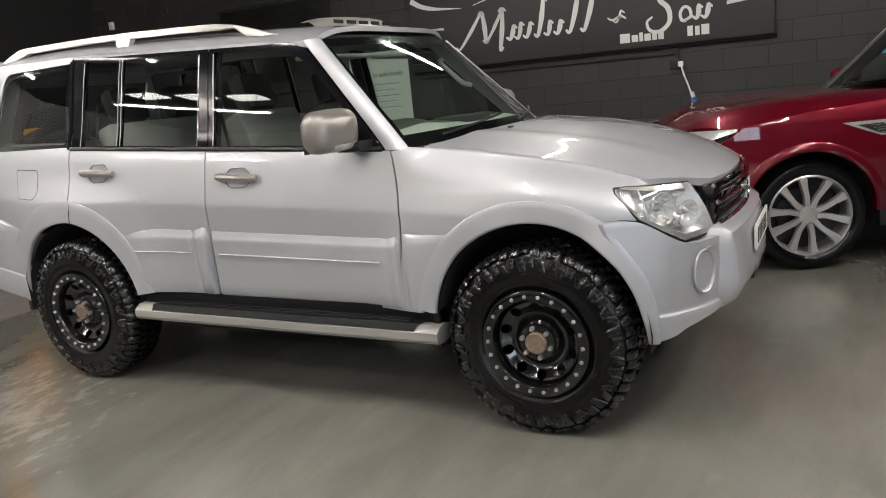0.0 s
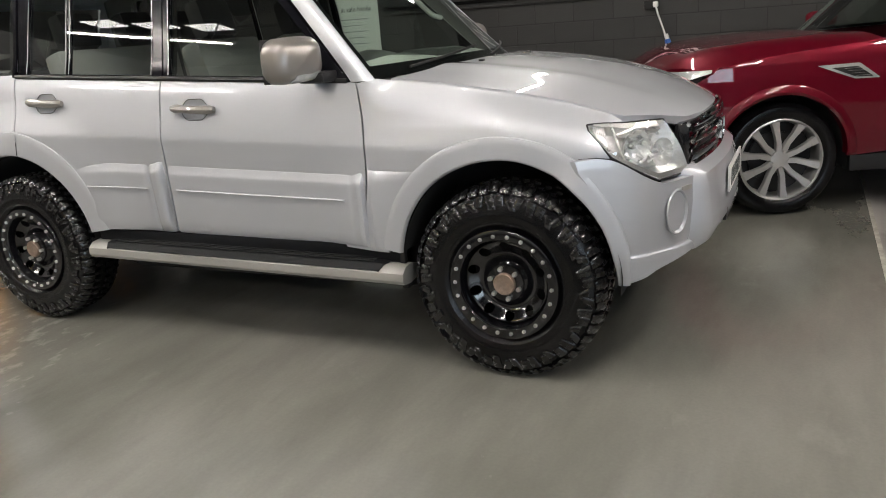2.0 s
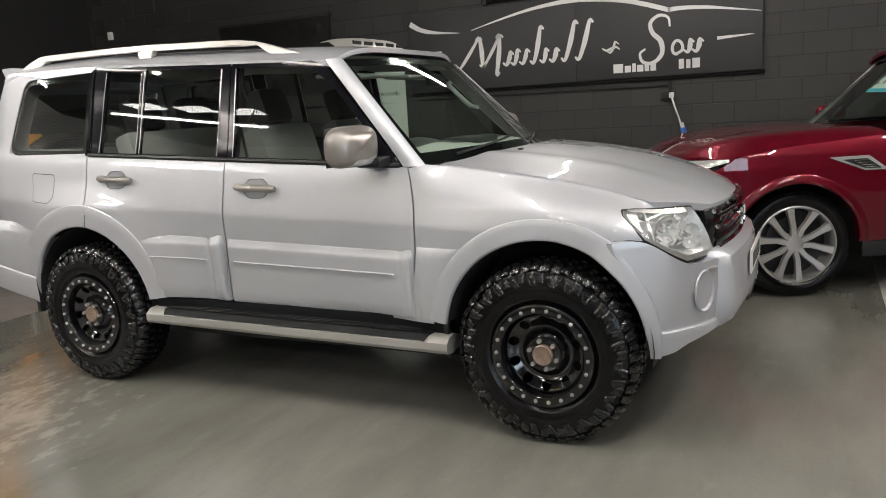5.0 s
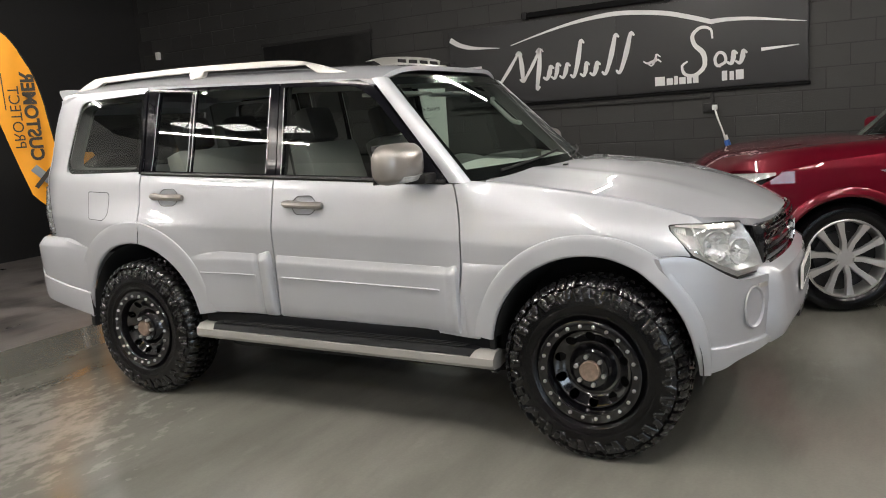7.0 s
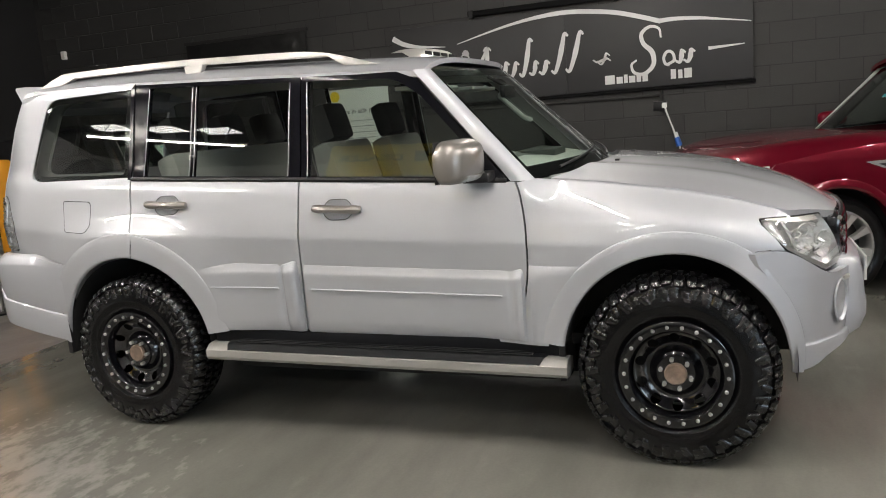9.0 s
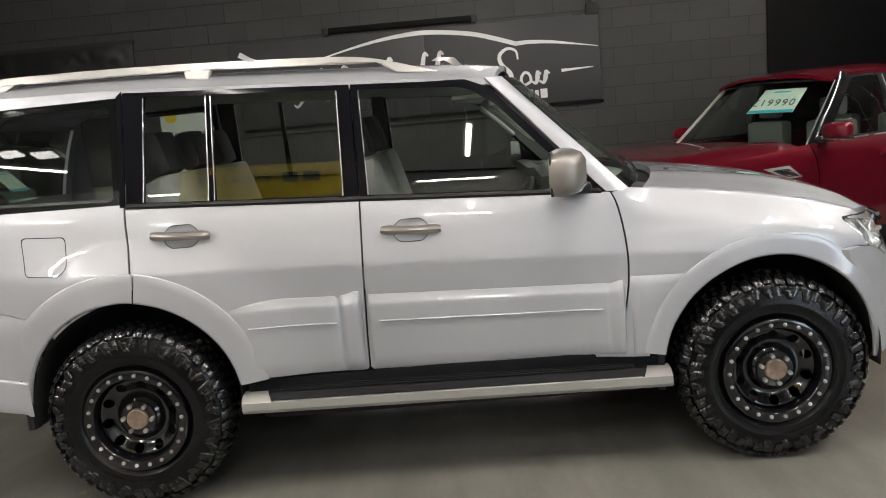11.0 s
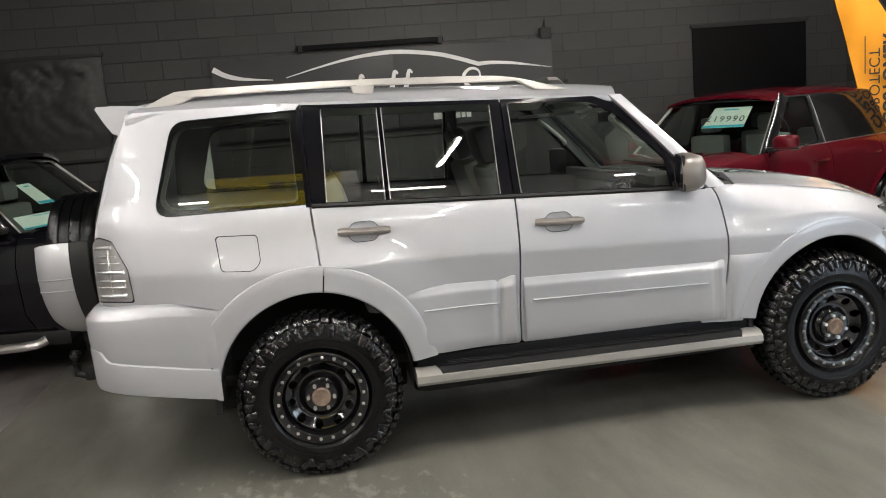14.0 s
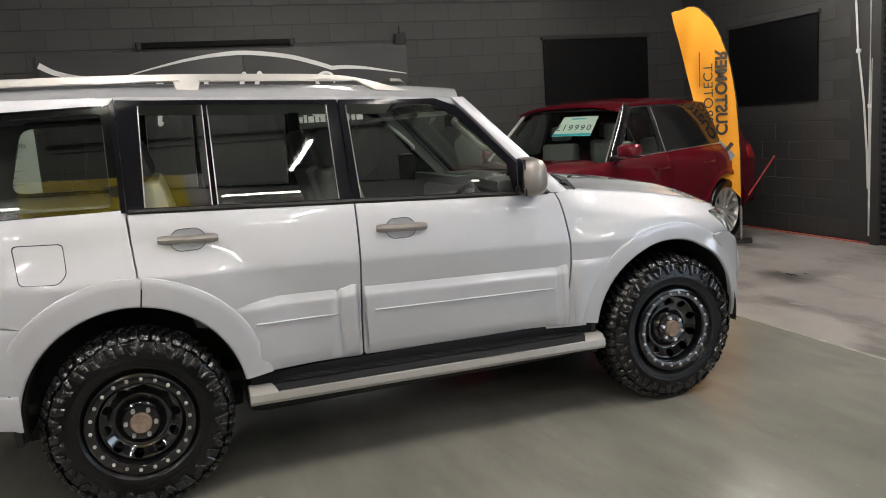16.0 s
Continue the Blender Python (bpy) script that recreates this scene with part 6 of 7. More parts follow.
    part("headlining", grid_mesh([[(x, y, roofz(x, y) - 0.05) for y in np.linspace(-0.64, 0.64, 7)] for x in np.linspace(-3.48, -1.35, 6)]), DASH, car)
    for yy in (0.38, -0.38):
        for xx in (-1.55, -2.45):
            sb = part("seat", boxed(xx - 0.05, xx + 0.09, yy - 0.24, yy + 0.24, 0.75, 1.30, 0.05), SEAT_PALE if xx > -2 else SEAT, car)
            part("headrest", boxed(xx - 0.06, xx + 0.05, yy - 0.12, yy + 0.12, 1.33, 1.50, 0.04), SEAT_PALE if xx > -2 else SEAT_DARK, sb)
    # wheels: ten spokes in five pairs
    rim_ = lathe([(0.275, -0.10), (0.278, -0.108), (0.268, -0.112), (0.258, -0.10), (0.252, -0.03), (0.25, 0.06)], 48)
    wh = part("wheel", rim_, spoke_mat, car, "silver alloy wheel with ten spokes")
    tp = [(0.268, -0.09), (0.285, -0.112), (0.32, -0.125), (0.355, -0.118), (0.374, -0.095), (0.381, -0.06), (0.382, 0.0), (0.381, 0.06), (0.374, 0.095), (0.32, 0.12), (0.27, 0.10)]
    part("tyre", lathe(tp, 56), RUBBER, wh, "black road tyre")
    part("brake_disc", disc(bmesh.new(), 0.18, 0.02, pose(0, 0.02, 0, 90), 32), ALLOY_DARK, wh)
    part("wheel_back", disc(bmesh.new(), 0.252, 0.01, pose(0, 0.05, 0, 90), 32), ALLOY_DARK, wh)
    sp_ = bmesh.new()
    rows = []
    for r, wv, yv, off in ((0.055, 0.024, -0.086, 0.0), (0.12, 0.0215, -0.090, -0.006), (0.19, 0.0235, -0.101, 0.002), (0.262, 0.034, -0.109, 0.008)):
        rows.append([(r, yv + 0.03, off - wv), (r, yv, off - wv * 0.75), (r, yv, off + wv * 0.75), (r, yv + 0.03, off + wv)])
    grid_mesh(rows, sp_)
    sp0 = part("spoke", sp_, spoke_mat, wh)
    for k in range(10):
        a = 36 * k
        o = sp0 if k == 0 else new("spoke", sp0.data)
        o.parent = wh
        o.matrix_basis = Euler((0, radians(a), 0)).to_matrix().to_4x4() @ Matrix.Diagonal((1, 1, 1 if k % 2 else -1, 1))
    part("wheel_cap", lathe([(0.062, -0.075), (0.058, -0.088), (0.034, -0.092), (0.0, -0.093)], 24), spoke_mat, wh)
    for k in range(5):
        a = 2 * math.pi * k / 5
        part("wheel_nut", disc(bmesh.new(), 0.010, 0.02, pose(0.057 * math.cos(a), -0.092, 0.057 * math.sin(a), 90), 6), STEEL, wh)
    wh.matrix_basis = pose(0, 0.84, HZ, 0, 10, 180)
    copy_thing(wh, pose(-WB, 0.84, HZ, 0, 25, 180))
    copy_thing(wh, pose(0, -0.84, HZ, 0, 5, 0))
    copy_thing(wh, pose(-WB, -0.84, HZ, 0, 44, 0))
    return car, scr


red_heading = 201.6
red_at = pose(1.957, 2.841, 0, 0, 0, red_heading)
_, red_scr = parked_car("red_estate_car", "deep red metallic four-wheel-drive car by the wall", RED, red_at, ALLOY)
black_at = pose(-2.62, 2.33, 0, 0, 0, -11)
black_car, black_scr = parked_car("black_estate_car", "black four-wheel-drive car with papers in its windscreen", DARK_PAINT, black_at, ALLOY, near=-1)
part("side_step", sweep(smooth_line([(-0.62, -0.98, 0.33), (-0.75, -1.03, 0.30), (-1.4, -1.04, 0.29), (-2.2, -1.03, 0.29)], 5), 0.035, 10), STEEL, black_car, "polished tube side step")


def card_on_screen(scr, at, u0, u1, v0, v1, name, label, text=None, band=True):
    """A paper card just inside a windscreen, following its slope."""
    card = thing(name, label, "price card", at)
    pts = [[scr(u0 + (u1 - u0) * i / 4, v0 + (v1 - v0) * j / 3, -0.015) for i in range(5)] for j in range(4)]
    part("sheet", shell(grid_mesh(pts), 0.001), PAPER, card)
    if band:
        part("colour_band", grid_mesh([[scr(u0 + (u1 - u0) * i / 4, v0 + (v1 - v0) * f, -0.011) for i in range(5)] for f in (0.0, 0.12)]), CYAN, card)
        part("colour_band", grid_mesh([[scr(u0 + (u1 - u0) * (0.3 + 0.1 * i), v0 + (v1 - v0) * f, -0.011) for i in range(5)] for f in (0.84, 0.90)]), CYAN, card)
    if text:
        a, b, c = Vector(scr(u0, (v0 + v1) / 2, -0.008)), Vector(scr(u1, (v0 + v1) / 2, -0.008)), Vector(scr((u0 + u1) / 2, v1, -0.008))
        mid = Vector(scr((u0 + u1) / 2, v0 + 0.28 * (v1 - v0), -0.009))
        ex = (b - a).normalized()
        ey = (c - (a + b) / 2).normalized()
        ez = ex.cross(ey)
        m = Matrix((ex, ey, ez)).transposed().to_4x4()
        m.translation = mid
        text_mesh("price", text, 0.112, INK, m, card, spread=1.28)
    return card


card_on_screen(red_scr, red_at, 0.14, 0.70, 0.52, 0.90, "price_card", "white and cyan price card behind a windscreen", "£19990")
card_on_screen(black_scr, black_at, -0.92, -0.42, 0.05, 0.24, "price_card", "white and cyan price card lying behind a windscreen")
card_on_screen(black_scr, black_at, -0.58, -0.40, 0.36, 0.68, "price_card", "white and cyan price card behind a windscreen")

# ---------------------------------------------------------------- sign on the back wall
sign = thing("wall_sign", "black dealer sign board with a white car outline", "sign", pose(0, BACK - 0.055, 0))
part("board", boxed(-2.37, -0.178, 0, 0.045, 1.69, 2.66, 0.003), SIGN_BOARD, sign)
part("board", boxed(-0.175, 1.855, 0, 0.045, 1.69, 2.66, 0.003), SIGN_BOARD, sign)


def ribbon(points, widths, depth=0.004, closed=False):
    """A flat white stroke on the board."""
    bm = bmesh.new()
    p = [Vector((x, 0, z)) for x, z in points]
    rows = []
    for i, q in enumerate(p):
        d = (p[min(i + 1, len(p) - 1)] - p[max(i - 1, 0)]).normalized()
        n = Vector((-d.z, 0, d.x)) * (widths[min(i, len(widths) - 1)] / 2)
        rows.append([(q.x - n.x, -depth, q.z - n.z), (q.x + n.x, -depth, q.z + n.z)])
    grid_mesh(rows, bm)
    return rim_in(bm, (0, 1, 0), depth)


def taper(n, a, b, c):
    return [a + (b - a) * min(1, 2 * i / n) + (c - b) * max(0, 2 * i / n - 1) for i in range(n + 1)]


ln = smooth_line([(-2.35, 2.555), (-2.20, 2.47), (-2.0, 2.42), (-1.66, 2.385)], 6)
part("outline_stroke", ribbon(ln, taper(len(ln) - 1, 0.065, 0.05, 0.006)), SIGN_WHITE, sign)
ln = smooth_line([(-1.50, 2.40), (-1.15, 2.485), (-0.79, 2.56), (-0.45, 2.605), (-0.1, 2.615), (0.35, 2.56), (0.65, 2.48), (0.90, 2.395)], 6)
part("outline_stroke", ribbon(ln, taper(len(ln) - 1, 0.008, 0.05, 0.05)), SIGN_WHITE, sign)
ln = smooth_line([(0.88, 2.40), (1.05, 2.405), (1.3, 2.385), (1.55, 2.345), (1.84, 2.295)], 6)
part("outline_stroke", ribbon(ln, taper(len(ln) - 1, 0.05, 0.035, 0.006)), SIGN_WHITE, sign)
part("dash", ribbon([(-2.26, 2.185), (-1.92, 2.17)], [0.008, 0.03]), SIGN_WHITE, sign)
part("dash", ribbon([(1.40, 2.05), (1.77, 2.065)], [0.036, 0.010]), SIGN_WHITE, sign)
# the maker's lettering as plain slanted bars of its size
for x0, z0, x1, z1, w in ((-1.72, 1.90, -1.40, 2.30, 0.035), (-1.40, 2.30, -1.36, 1.95, 0.05), (-1.36, 1.95, -1.12, 2.31, 0.035), (-1.13, 2.31, -1.18, 1.84, 0.05),
                          (-1.05, 1.95, -0.99, 2.10, 0.05), (-0.95, 1.95, -0.90, 2.12, 0.045), (-0.84, 1.95, -0.78, 2.11, 0.045), (-0.70, 1.95, -0.60, 2.36, 0.05), (-0.58, 1.95, -0.54, 2.10, 0.045),
                          (-0.46, 1.95, -0.41, 2.09, 0.05), (-0.31, 1.95, -0.18, 2.38, 0.05), (-0.14, 1.95, 0.00, 2.38, 0.05),
                          (0.18, 2.02, 0.30, 2.05, 0.03), (0.23, 1.99, 0.29, 2.11, 0.025),                           (1.09, 1.93, 1.12, 2.06, 0.045), (1.18, 1.93, 1.22, 2.06, 0.045)):
    up = 1 if z1 > z0 else -1
    bend = smooth_line([(x0 - 0.045, z0 + 0.028 * up), (x0, z0), (x0 + (x1 - x0) * 0.35 + 0.012, z0 + (z1 - z0) * 0.35), (x0 + (x1 - x0) * 0.7 + 0.006, z0 + (z1 - z0) * 0.7), (x1, z1), (x1 + 0.04, z1 - 0.03 * up)], 5)
    part("lettering_stroke", ribbon(bend, taper(len(bend) - 1, w * 0.45, w * 1.25, w * 0.45)), SIGN_WHITE, sign)
ln = smooth_line([(0.90, 2.22), (0.88, 2.32), (0.78, 2.35), (0.69, 2.28), (0.71, 2.17), (0.80, 2.07), (0.81, 1.93), (0.71, 1.84), (0.60, 1.86), (0.57, 1.95), (0.63, 2.0)], 5)
part("lettering_stroke", ribbon(ln, taper(len(ln) - 1, 0.02, 0.055, 0.02)), SIGN_WHITE, sign)
ln = smooth_line([(0.97, 1.92 + 0.075 * math.sin(0.0)), (1.035, 1.96), (1.02, 2.04), (0.965, 2.06), (0.925, 2.0), (0.94, 1.93), (0.985, 1.915)], 4)
part("lettering_stroke", ribbon(ln, [0.032]), SIGN_WHITE, sign)
part("sign_rail", boxed(-2.40, 1.88, 0.012, 0.052, 1.645, 1.682, 0.004), SHEET, sign)
for x0, x1, h in ((0.235, 0.345, 0.10), (0.365, 0.435, 0.075), (0.45, 0.49, 0.095), (0.505, 0.575, 0.075), (0.59, 0.64, 0.075), (0.655, 0.715, 0.075), (0.965, 1.02, 0.105), (1.045, 1.09, 0.095), (1.11, 1.19, 0.105)):
    part("lettering_bar", boxed(x0 + 0.03, x1 + 0.03, -0.004, 0.0, 1.755, 1.755 + h), SIGN_WHITE, sign)

# ---------------------------------------------------------------- things on the walls
bar = thing("wall_bar", "black steel bar fixed high on the wall", "bracket", pose(-0.44, BACK, 2.73))
part("bar", boxed(-0.90, 0.90, -0.075, -0.02, -0.03, 0.035, 0.006), SHEET, bar)
for sx in (-0.86, 0.86):
    part("bracket", boxed(sx - 0.025, sx + 0.025, -0.08, 0.0, -0.05, 0.045, 0.004), BLACK_PLASTIC, bar)
wb = thing("wall_box", "small black junction box on the wall", "box", pose(1.79, BACK, 2.72))
part("case", boxed(-0.07, 0.07, -0.07, 0, -0.07, 0.07, 0.01), BLACK_PLASTIC, wb)
part("gland", sweep([(0, -0.03, 0.07), (0, -0.03, 0.16)], 0.012, 6), BLACK_PLASTIC, wb)
con = thing("conduit", "black painted cable conduit along the wall", "conduit", pose(0, BACK, 0))
part("pipe", sweep([(-2.3, -0.02, 1.60), (0.86, -0.02, 1.585)], 0.016, 8), MORTAR, con)
part("pipe", sweep([(0.89, -0.02, 1.69), (0.89, -0.02, 1.52)], 0.016, 8), MORTAR, con)
sock = thing("wall_socket", "black socket with a white plug in it", "socket", pose(0.89, BACK, 1.47))
part("back_box", boxed(-0.10, 0.05, -0.045, 0, -0.05, 0.05, 0.008), BLACK_PLASTIC, sock)
part("plug", boxed(0.0, 0.055, -0.095, -0.045, -0.028, 0.03, 0.012), WHITE_PLASTIC, sock, "white plug")
lead = thing("power_lead", "short white lead with a blue connector hanging from a socket", "cable", pose(0.92, BACK - 0.08, 1.46))
part("cord", sweep(smooth_line([(0, 0, 0), (0.03, -0.02, -0.10), (0.08, -0.02, -0.24), (0.11, -0.01, -0.34)], 5), 0.010, 6), WHITE_PLASTIC, lead)
part("connector_neck", sweep([(0.108, -0.01, -0.30), (0.125, -0.01, -0.36)], 0.022, 8), WHITE_PLASTIC, lead)
part("connector", sweep([(0.122, -0.01, -0.355), (0.15, -0.01, -0.455)], [0.03, 0.034], 10), BLUE_PLASTIC, lead, "blue connector")
part("cord", sweep(smooth_line([(0.15, -0.01, -0.45), (0.16, -0.01, -0.6), (0.13, -0.01, -0.9), (0.14, 0.0, -1.44)], 5), 0.009, 6), WHITE_PLASTIC, lead)


def wrinkled(x0, x1, z0, z1, amp, seed, nx=80, nz=52):
    """A hung plastic sheet with soft creases, facing -y."""
    rows = []
    for j in range(nz + 1):
        row = []
        for i in range(nx + 1):
            x, z = x0 + (x1 - x0) * i / nx, z0 + (z1 - z0) * j / nz
            e = min(i, nx - i, j, nz - j) / 8
            top_ = 0.25 + 0.75 * min(1.0, max(0.0, (z - z0) / (z1 - z0) * 2.2 - 1.0))
            d = amp * min(1, e) * top_ * (0.8 * noise.noise((x * 2.1 + seed, z * 3.2, seed)) + 0.9 * abs(noise.noise((x * 5 + z * 4, z * 4 - x * 2, seed + 3))) + 0.7 * abs(noise.noise((x * 9 - z * 11, z * 6 + x * 3, seed))))
            row.append((x, -0.02 - amp - d, z))
        rows.append(row)
    return rim_in(grid_mesh(rows), (0, 1, 0), 0.02)


def hung_sheet(at, w, h, seed, label, worn=False):
    sh = thing("blackout_sheet", label, "sheet", at, "blackout sheets")
    part("sheet", wrinkled(-w / 2, w / 2, 0, h, 0.02 if worn else 0.008, seed), SHEET_WORN if worn else SHEET, sh)
    part("batten", boxed(-w / 2 - 0.03, w / 2 + 0.03, -0.05, -0.004, h - 0.01, h + 0.035, 0.004), MORTAR, sh)
    return sh


hung_sheet(pose(-4.55, BACK, 1.76), 1.90, 1.05, 1.3, "wrinkled black plastic sheet over a wall opening", True)
hung_sheet(pose(4.625, BACK, 1.45), 1.64, 1.21, 4.7, "smooth black sheet over a window opening")
hung_sheet(pose(RIGHT, 3.46, 1.60, 0, 0, -90), 1.50, 1.00, 8.1, "black sheet over a window opening")
ledge = thing("wall_ledge", "black painted ledge below a covered opening", "ledge", pose(-4.5, BACK, 1.62))
part("shelf", boxed(-1.2, 1.1, -0.06, 0, -0.02, 0.02, 0.004), MORTAR, ledge)

poster = thing("wall_poster", "pale poster with a short heading on the wall", "poster", pose(-2.94, BACK - 0.006, 1.08))
part("sheet", boxed(-0.46, 0.44, -0.006, 0, 0, 0.92, 0.001), PAPER, poster)
part("dot", disc(bmesh.new(), 0.07, 0.002, pose(-0.33, -0.008, 0.83, 90), 24), YELLOW, poster)
text_mesh("heading", "You're in safe hands", 0.088, INK, pose(-0.01, -0.008, 0.60, 90), poster)
for k in range(5):
    part("text_bar", boxed(-0.30, 0.28 - 0.07 * (k % 2), -0.008, -0.006, 0.50 - 0.075 * k, 0.508 - 0.075 * k), FLAG_GREY, poster)


# feather flags
def feather_flag(at, seed, tall, wide, lift=0.0):
    fl = thing("feather_flag", "orange feather flag on a pole, its print seen from behind", "flag", at @ pose(0, 0, lift) @ Matrix.Diagonal((wide, 1, tall, 1)), "feather flags")
    foot = -lift / tall
    pole_line = smooth_line([(0.0, 0.55), (-0.01, 1.1), (-0.035, 1.6), (-0.14, 2.27), (-0.32, 2.70), (-0.50, 2.90), (-0.67, 2.93), (-0.85, 2.885)], 6)
    free_line = smooth_line([(0.0, 0.55), (-0.32, 0.90), (-0.37, 1.0), (-0.50, 1.46), (-0.625, 1.95), (-0.75, 2.48), (-0.81, 2.70), (-0.85, 2.885)], 6)
    rows = []
    for (a, za), (b, zb) in zip(pole_line, free_line):
        row = []
        for k in range(9):
            f = k / 8
            u, z = a + (b - a) * f, za + (zb - za) * f
            wv = 0.018 * math.sin(z * 6 + u * 9 + seed) * f + 0.012 * math.sin(u * 21 - z * 3 + seed)
            row.append((u, wv, z))
        rows.append(row)
    part("cloth", shell(grid_mesh(rows), 0.0015), ORANGE, fl)
    part("pole", sweep([(0, 0.012, foot + 0.02)] + [(u + 0.004, 0.012, z) for u, z in pole_line], 0.011, 8), BLACK_PLASTIC, fl)
    part("base_spike", sweep([(0, 0.012, foot + 0.02), (0, 0.012, 0.45)], 0.017, 8), STEEL, fl)
    part("base_plate", boxed(-0.14, 0.14, -0.14, 0.14, foot, foot + 0.022, 0.006), BLACK_PLASTIC, fl)
    text_mesh("word", "CUSTOMER", 0.20, FLAG_INK, pose(-0.235, -0.028, 1.86, 0, 0, 0) @ Euler((radians(90), 0, 0)).to_matrix().to_4x4() @ Euler((0, 0, radians(-90))).to_matrix().to_4x4() @ Matrix.Translation((0, -0.065, 0)), fl, mirror=True, extrude=0.002, bold=0.007)
    text_mesh("word", "PROTECT", 0.17, FLAG_INK, pose(-0.40, -0.028, 1.86, 0, 0, 0) @ Euler((radians(90), 0, 0)).to_matrix().to_4x4() @ Euler((0, 0, radians(-90))).to_matrix().to_4x4() @ Matrix.Translation((0, -0.055, 0)), fl, mirror=True, extrude=0.001)
    part("printed_line", boxed(-0.508, -0.496, -0.028, -0.024, 1.95, 2.38), FLAG_INK, fl)
    part("printed_mark", ribbon([(-0.30, 1.26), (-0.10, 1.05)], [0.10]), FLAG_GREY, fl).location = (0, -0.024, 0)
    part("printed_mark", ribbon([(-0.30, 1.02), (-0.10, 1.24)], [0.05]), FLAG_INK, fl).location = (0, -0.027, 0)
    return fl


feather_flag(pose(5.20, 3.0, 0, 0, 0, -40), 0.3, 0.945, 0.88)
feather_flag(pose(-5.03, 1.25, 0, 0, 0, 57), 1.7, 0.86, 0.84, 0.26)

roll = thing("rolled_banner", "rolled orange banner standing upright on dark concrete", "banner", pose(-5.6, 1.98, -0.004))
part("roll", sweep([(0, 0, 0.03), (0, 0, 1.36), (0, 0, 1.43), (0, 0, 1.46), (0, 0, 1.465)], [0.105, 0.108, 0.104, 0.085, 0.03], 20), ORANGE, roll)
part("foot", sweep([(0, 0, 0.0), (0, 0, 0.03)], 0.15, 20), BLACK_PLASTIC, roll)

# roller door, pipes and foot stripe on the east wall
sd = thing("roller_door", "dark roller shutter door with ribbed slats", "door", pose(RIGHT, 0, 0))
for k in range(46):
    part("slat", sweep([(-0.03, -1.9, 0.04 + 0.078 * k), (-0.03, 1.82, 0.04 + 0.078 * k)], 0.038, 6, 1.02), BLACK_PLASTIC, sd)
part("guide_rail", boxed(-0.10, 0.0, 1.80, 1.90, 0, 3.65, 0.006), MORTAR, sd)
part("guide_rail", boxed(-0.10, 0.0, -1.98, -1.88, 0, 3.65, 0.006), MORTAR, sd)
part("shutter_box", boxed(-0.36, 0.0, -2.0, 1.92, 3.62, 4.05, 0.02), MORTAR, sd)
for k, (y0, pts) in enumerate(((2.2, [(2.20, 2.75), (2.15, 2.1), (2.07, 1.55), (2.02, 1.0), (2.0, 0.60)]), (1.99, [(1.99, 2.9), (1.99, 1.5), (1.97, 0.08)]), (1.95, [(1.95, 2.0), (1.95, 0.3)]))):
    cab_ = thing("wall_cable", "pale cable clipped down a black wall", "cable", pose(RIGHT, 0, 0), "wall cables")
    part("cord", sweep([(-0.02 - 0.008 * k, y, z) for y, z in pts], 0.011, 6), FITTING, cab_)
    part("clip", boxed(-0.035, 0, pts[1][0] - 0.02, pts[1][0] + 0.02, pts[1][1] - 0.02, pts[1][1] + 0.02, 0.004), WHITE_PLASTIC, cab_)
stripe = part("floor_stripe", boxed(RIGHT - 0.07, RIGHT - 0.005, 1.92, BACK - 0.01, -0.004, 0.003), material("red_stripe", (0.32, 0.06, 0.04), 0.6, vary=0.5, scale=8), smooth=False)
tagged(stripe, "worn red stripe painted along a wall foot", "floor stripe", kind="structure")
line = part("floor_edge", boxed(2.862, 2.888, FRONT + 0.01, BACK - 0.3, -0.004, 0.002), material("edge_line", (0.33, 0.32, 0.28), 0.7, vary=0.4, scale=9), smooth=False)
tagged(line, "pale worn edge of the painted floor", "floor edge", kind="structure")
pole_ = thing("red_broom_stick", "thin red stick leaning at the wall", "stick", pose(5.27, 2.95, 0))
part("stick", sweep([(0, 0, 0.55), (0.22, -0.18, 1.0)], 0.010, 6), material("stick_red", (0.35, 0.02, 0.02), 0.4), pole_)

sw = thing("wall_sensor", "small white sensor high on the wall", "sensor", pose(-7.73, BACK, 2.9))
part("case", boxed(-0.035, 0.035, -0.06, 0, -0.06, 0.06, 0.012), WHITE_PLASTIC, sw)

# banner hung high behind the camera, seen only in the windows
ban = thing("hanging_banner", "yellow dealer banner hung under the ceiling", "banner", pose(-1.75, -5.5, 2.66), "")
part("cloth", boxed(-1.05, 0.85, -0.004, 0.004, 0, 0.88), YELLOW, ban)
part("white_end", boxed(0.852, 1.05, -0.004, 0.004, 0.1, 0.88), WHITE_PLASTIC, ban)
for x0, x1, z0, z1 in ((0.05, 0.22, 0.38, 0.66), (0.28, 0.46, 0.38, 0.66)):
    part("print_bar", boxed(x0, x1, 0.004, 0.007, z0, z1), INK, ban)
text_mesh("print_word", "DEALER", 0.24, INK, pose(-0.50, 0.006, 0.42, 90, 0, 180), ban, bold=0.006)
for x in (-0.9, 0.8):
    part("cord", sweep([(x, 0, 0.88), (x, 0, TOP - 2.66)], 0.004, 5), FITTING, ban)


# ---------------------------------------------------------------- blockwork, course by course
BW, BH, JOINT = 0.442, 0.217, 0.008


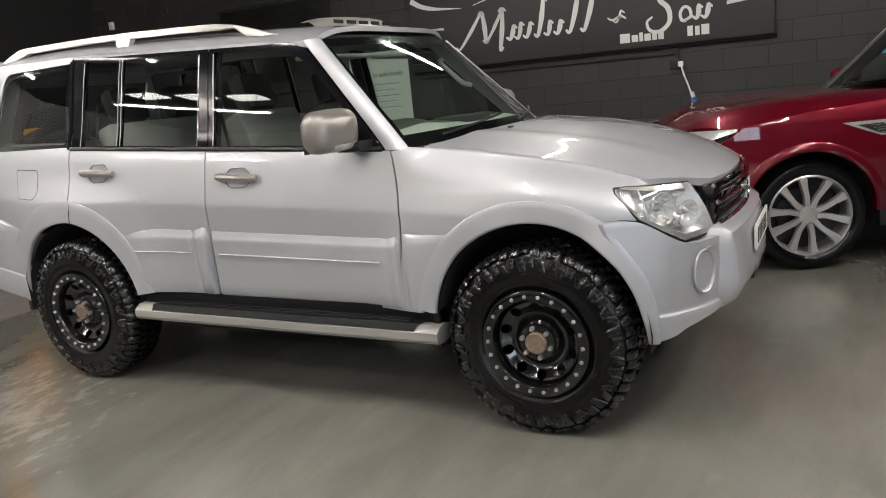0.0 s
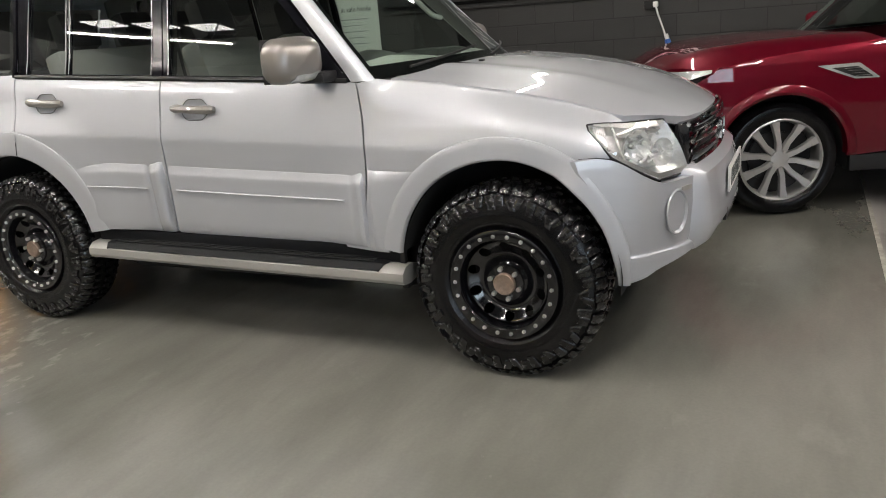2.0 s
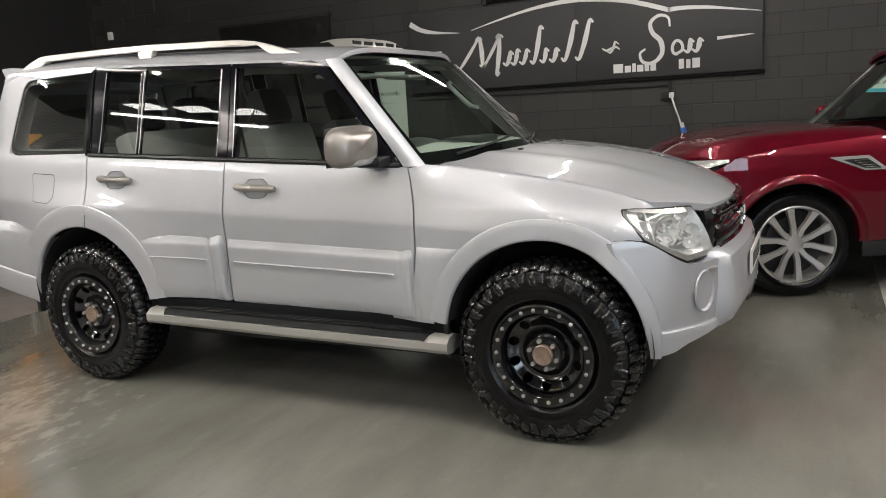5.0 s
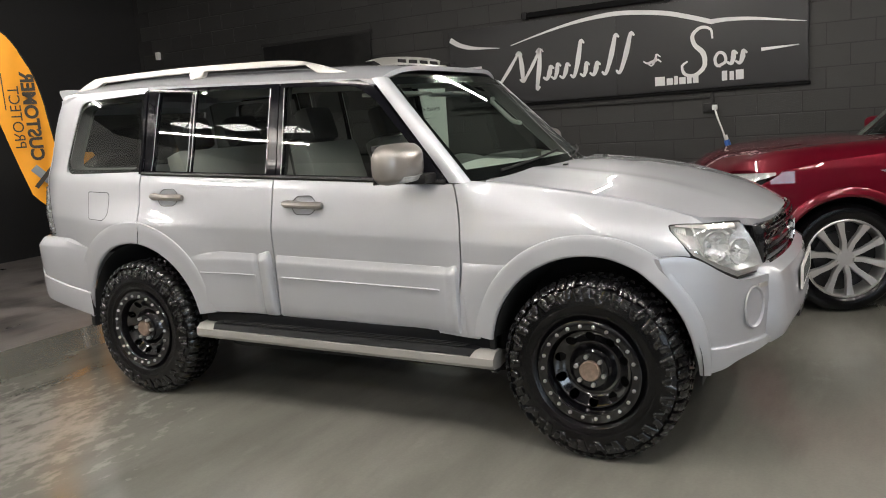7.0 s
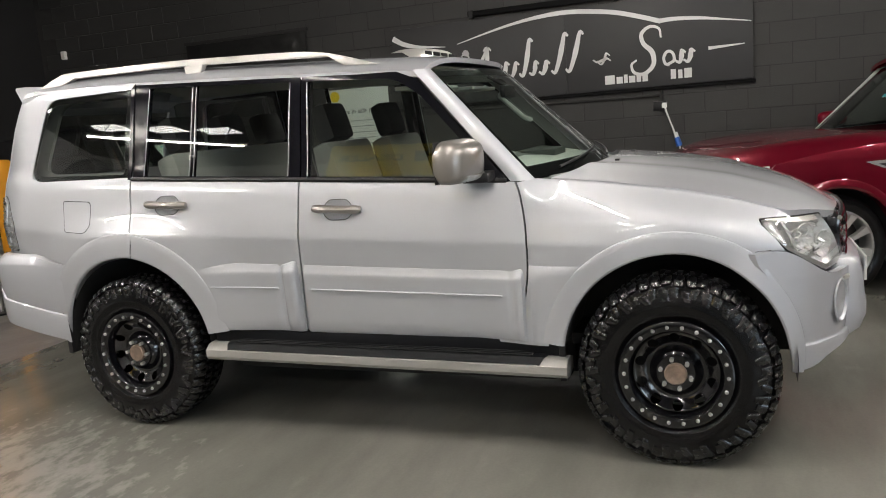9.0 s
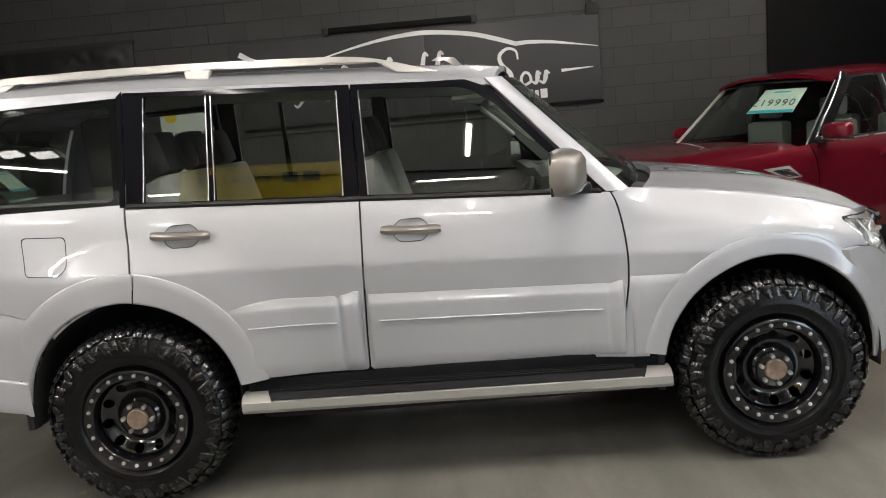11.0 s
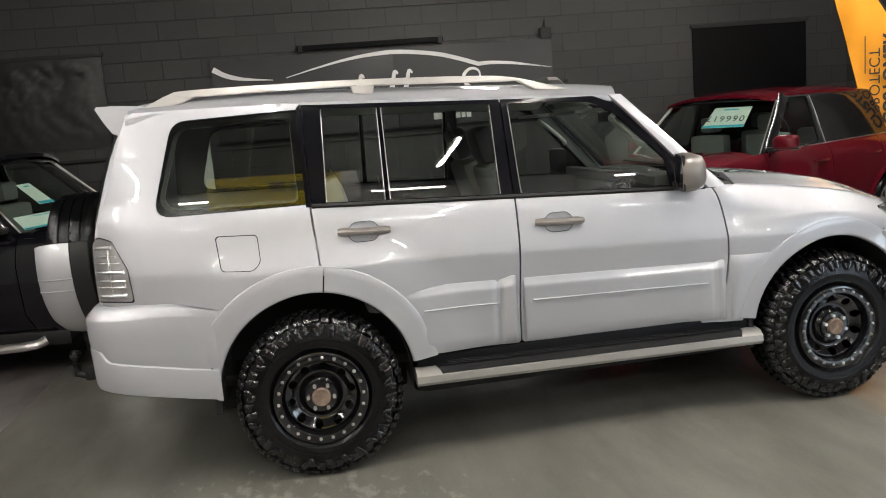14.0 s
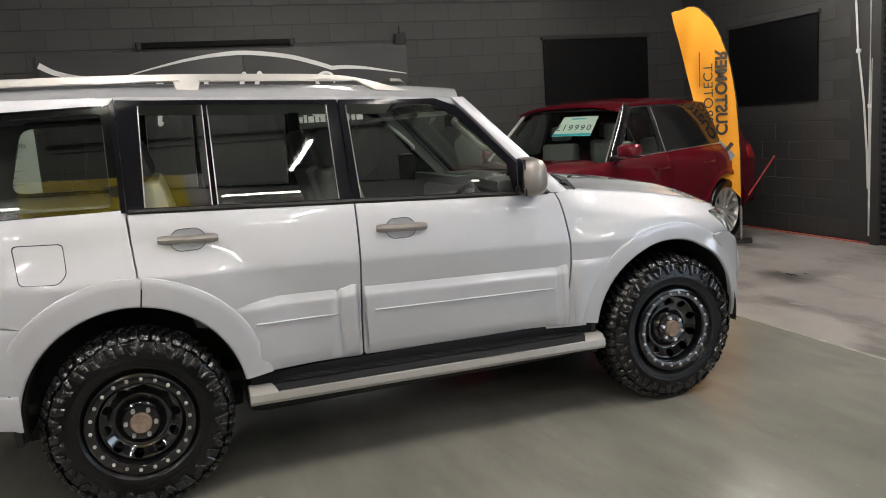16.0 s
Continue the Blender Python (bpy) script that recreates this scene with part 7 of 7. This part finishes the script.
def block_data(name, w, h, d=0.0025):
    """One block face: bevelled front, facing -y, origin at its middle."""
    me = bpy.data.meshes.new(name)
    a, b, c = w / 2, h / 2, 0.006
    v = [(-a, 0, -b), (a, 0, -b), (a, 0, b), (-a, 0, b), (-a, -d * 0.4, -b), (a, -d * 0.4, -b), (a, -d * 0.4, b), (-a, -d * 0.4, b),
         (-a + c, -d, -b + c), (a - c, -d, -b + c), (a - c, -d, b - c), (-a + c, -d, b - c)]
    f = [(8, 9, 10, 11), (4, 5, 9, 8), (5, 6, 10, 9), (6, 7, 11, 10), (7, 4, 8, 11), (0, 1, 5, 4), (1, 2, 6, 5), (2, 3, 7, 6), (3, 0, 4, 7)]
    me.from_pydata(v, [], f)
    me.materials.append(WALL_PAINT)
    return me


whole = block_data("block_whole", BW, BH)
rng = random.Random(11)
rest = []
made = 0
rows_n = int((TOP - 0.02) / (BH + JOINT))
for j in range(rows_n):
    z = 0.012 + BH / 2 + j * (BH + JOINT)
    x = RIGHT - 0.012 - (0 if j % 2 else (BW + JOINT) / 2)
    if j % 2 == 0:
        rest.append(((RIGHT - 0.012 - (BW / 2 - JOINT / 2) / 2, BACK, z), BW / 2 - JOINT / 2, 0))
    while x - BW > LEFT:
        cx = x - BW / 2
        if cx > -2.4 and z < 3.2 and made < 290:
            ob = new("block", whole)
            ob.parent = wall_north
            ob.location = (cx, BACK - 0.0015 * rng.random(), z)
            ob.rotation_euler = (radians(rng.uniform(-0.12, 0.12)), 0, radians(rng.uniform(-0.10, 0.10)))
            made += 1
        else:
            rest.append(((cx, BACK, z), BW, 0))
        x -= BW + JOINT
east = []
for j in range(rows_n):
    z = 0.012 + BH / 2 + j * (BH + JOINT)
    y = BACK - 0.012 - (0 if j % 2 else (BW + JOINT) / 2)
    while y - BW > 2.05:
        east.append(((RIGHT, y - BW / 2, z), BW, 1))
        y -= BW + JOINT


def joined_blocks(name, items, parent):
    vs, fs = [], []
    d, c = 0.0025, 0.006
    for (x, y, z), w, turn in items:
        a, b, k = w / 2, BH / 2, len(vs)
        o = rng.random() * 0.0015
        pts = [(-a, 0, -b), (a, 0, -b), (a, 0, b), (-a, 0, b), (-a + c, -d - o, -b + c), (a - c, -d - o, -b + c), (a - c, -d - o, b - c), (-a + c, -d - o, b - c)]
        for px, py, pz in pts:
            vs.append((x + px, y + py, z + pz) if not turn else (x + py, y - px, z + pz))
        fs += [tuple(k + i for i in f) for f in ((4, 5, 6, 7), (0, 1, 5, 4), (1, 2, 6, 5), (2, 3, 7, 6), (3, 0, 4, 7))]
    me = bpy.data.meshes.new(name)
    me.from_pydata(vs, [], fs)
    me.materials.append(WALL_PAINT)
    ob = new(name, me)
    ob.parent = parent
    return tagged(ob, "black painted blocks in courses", kind="stuff")


joined_blocks("blocks_beyond", rest, wall_north)
joined_blocks("blocks", east, wall_east)
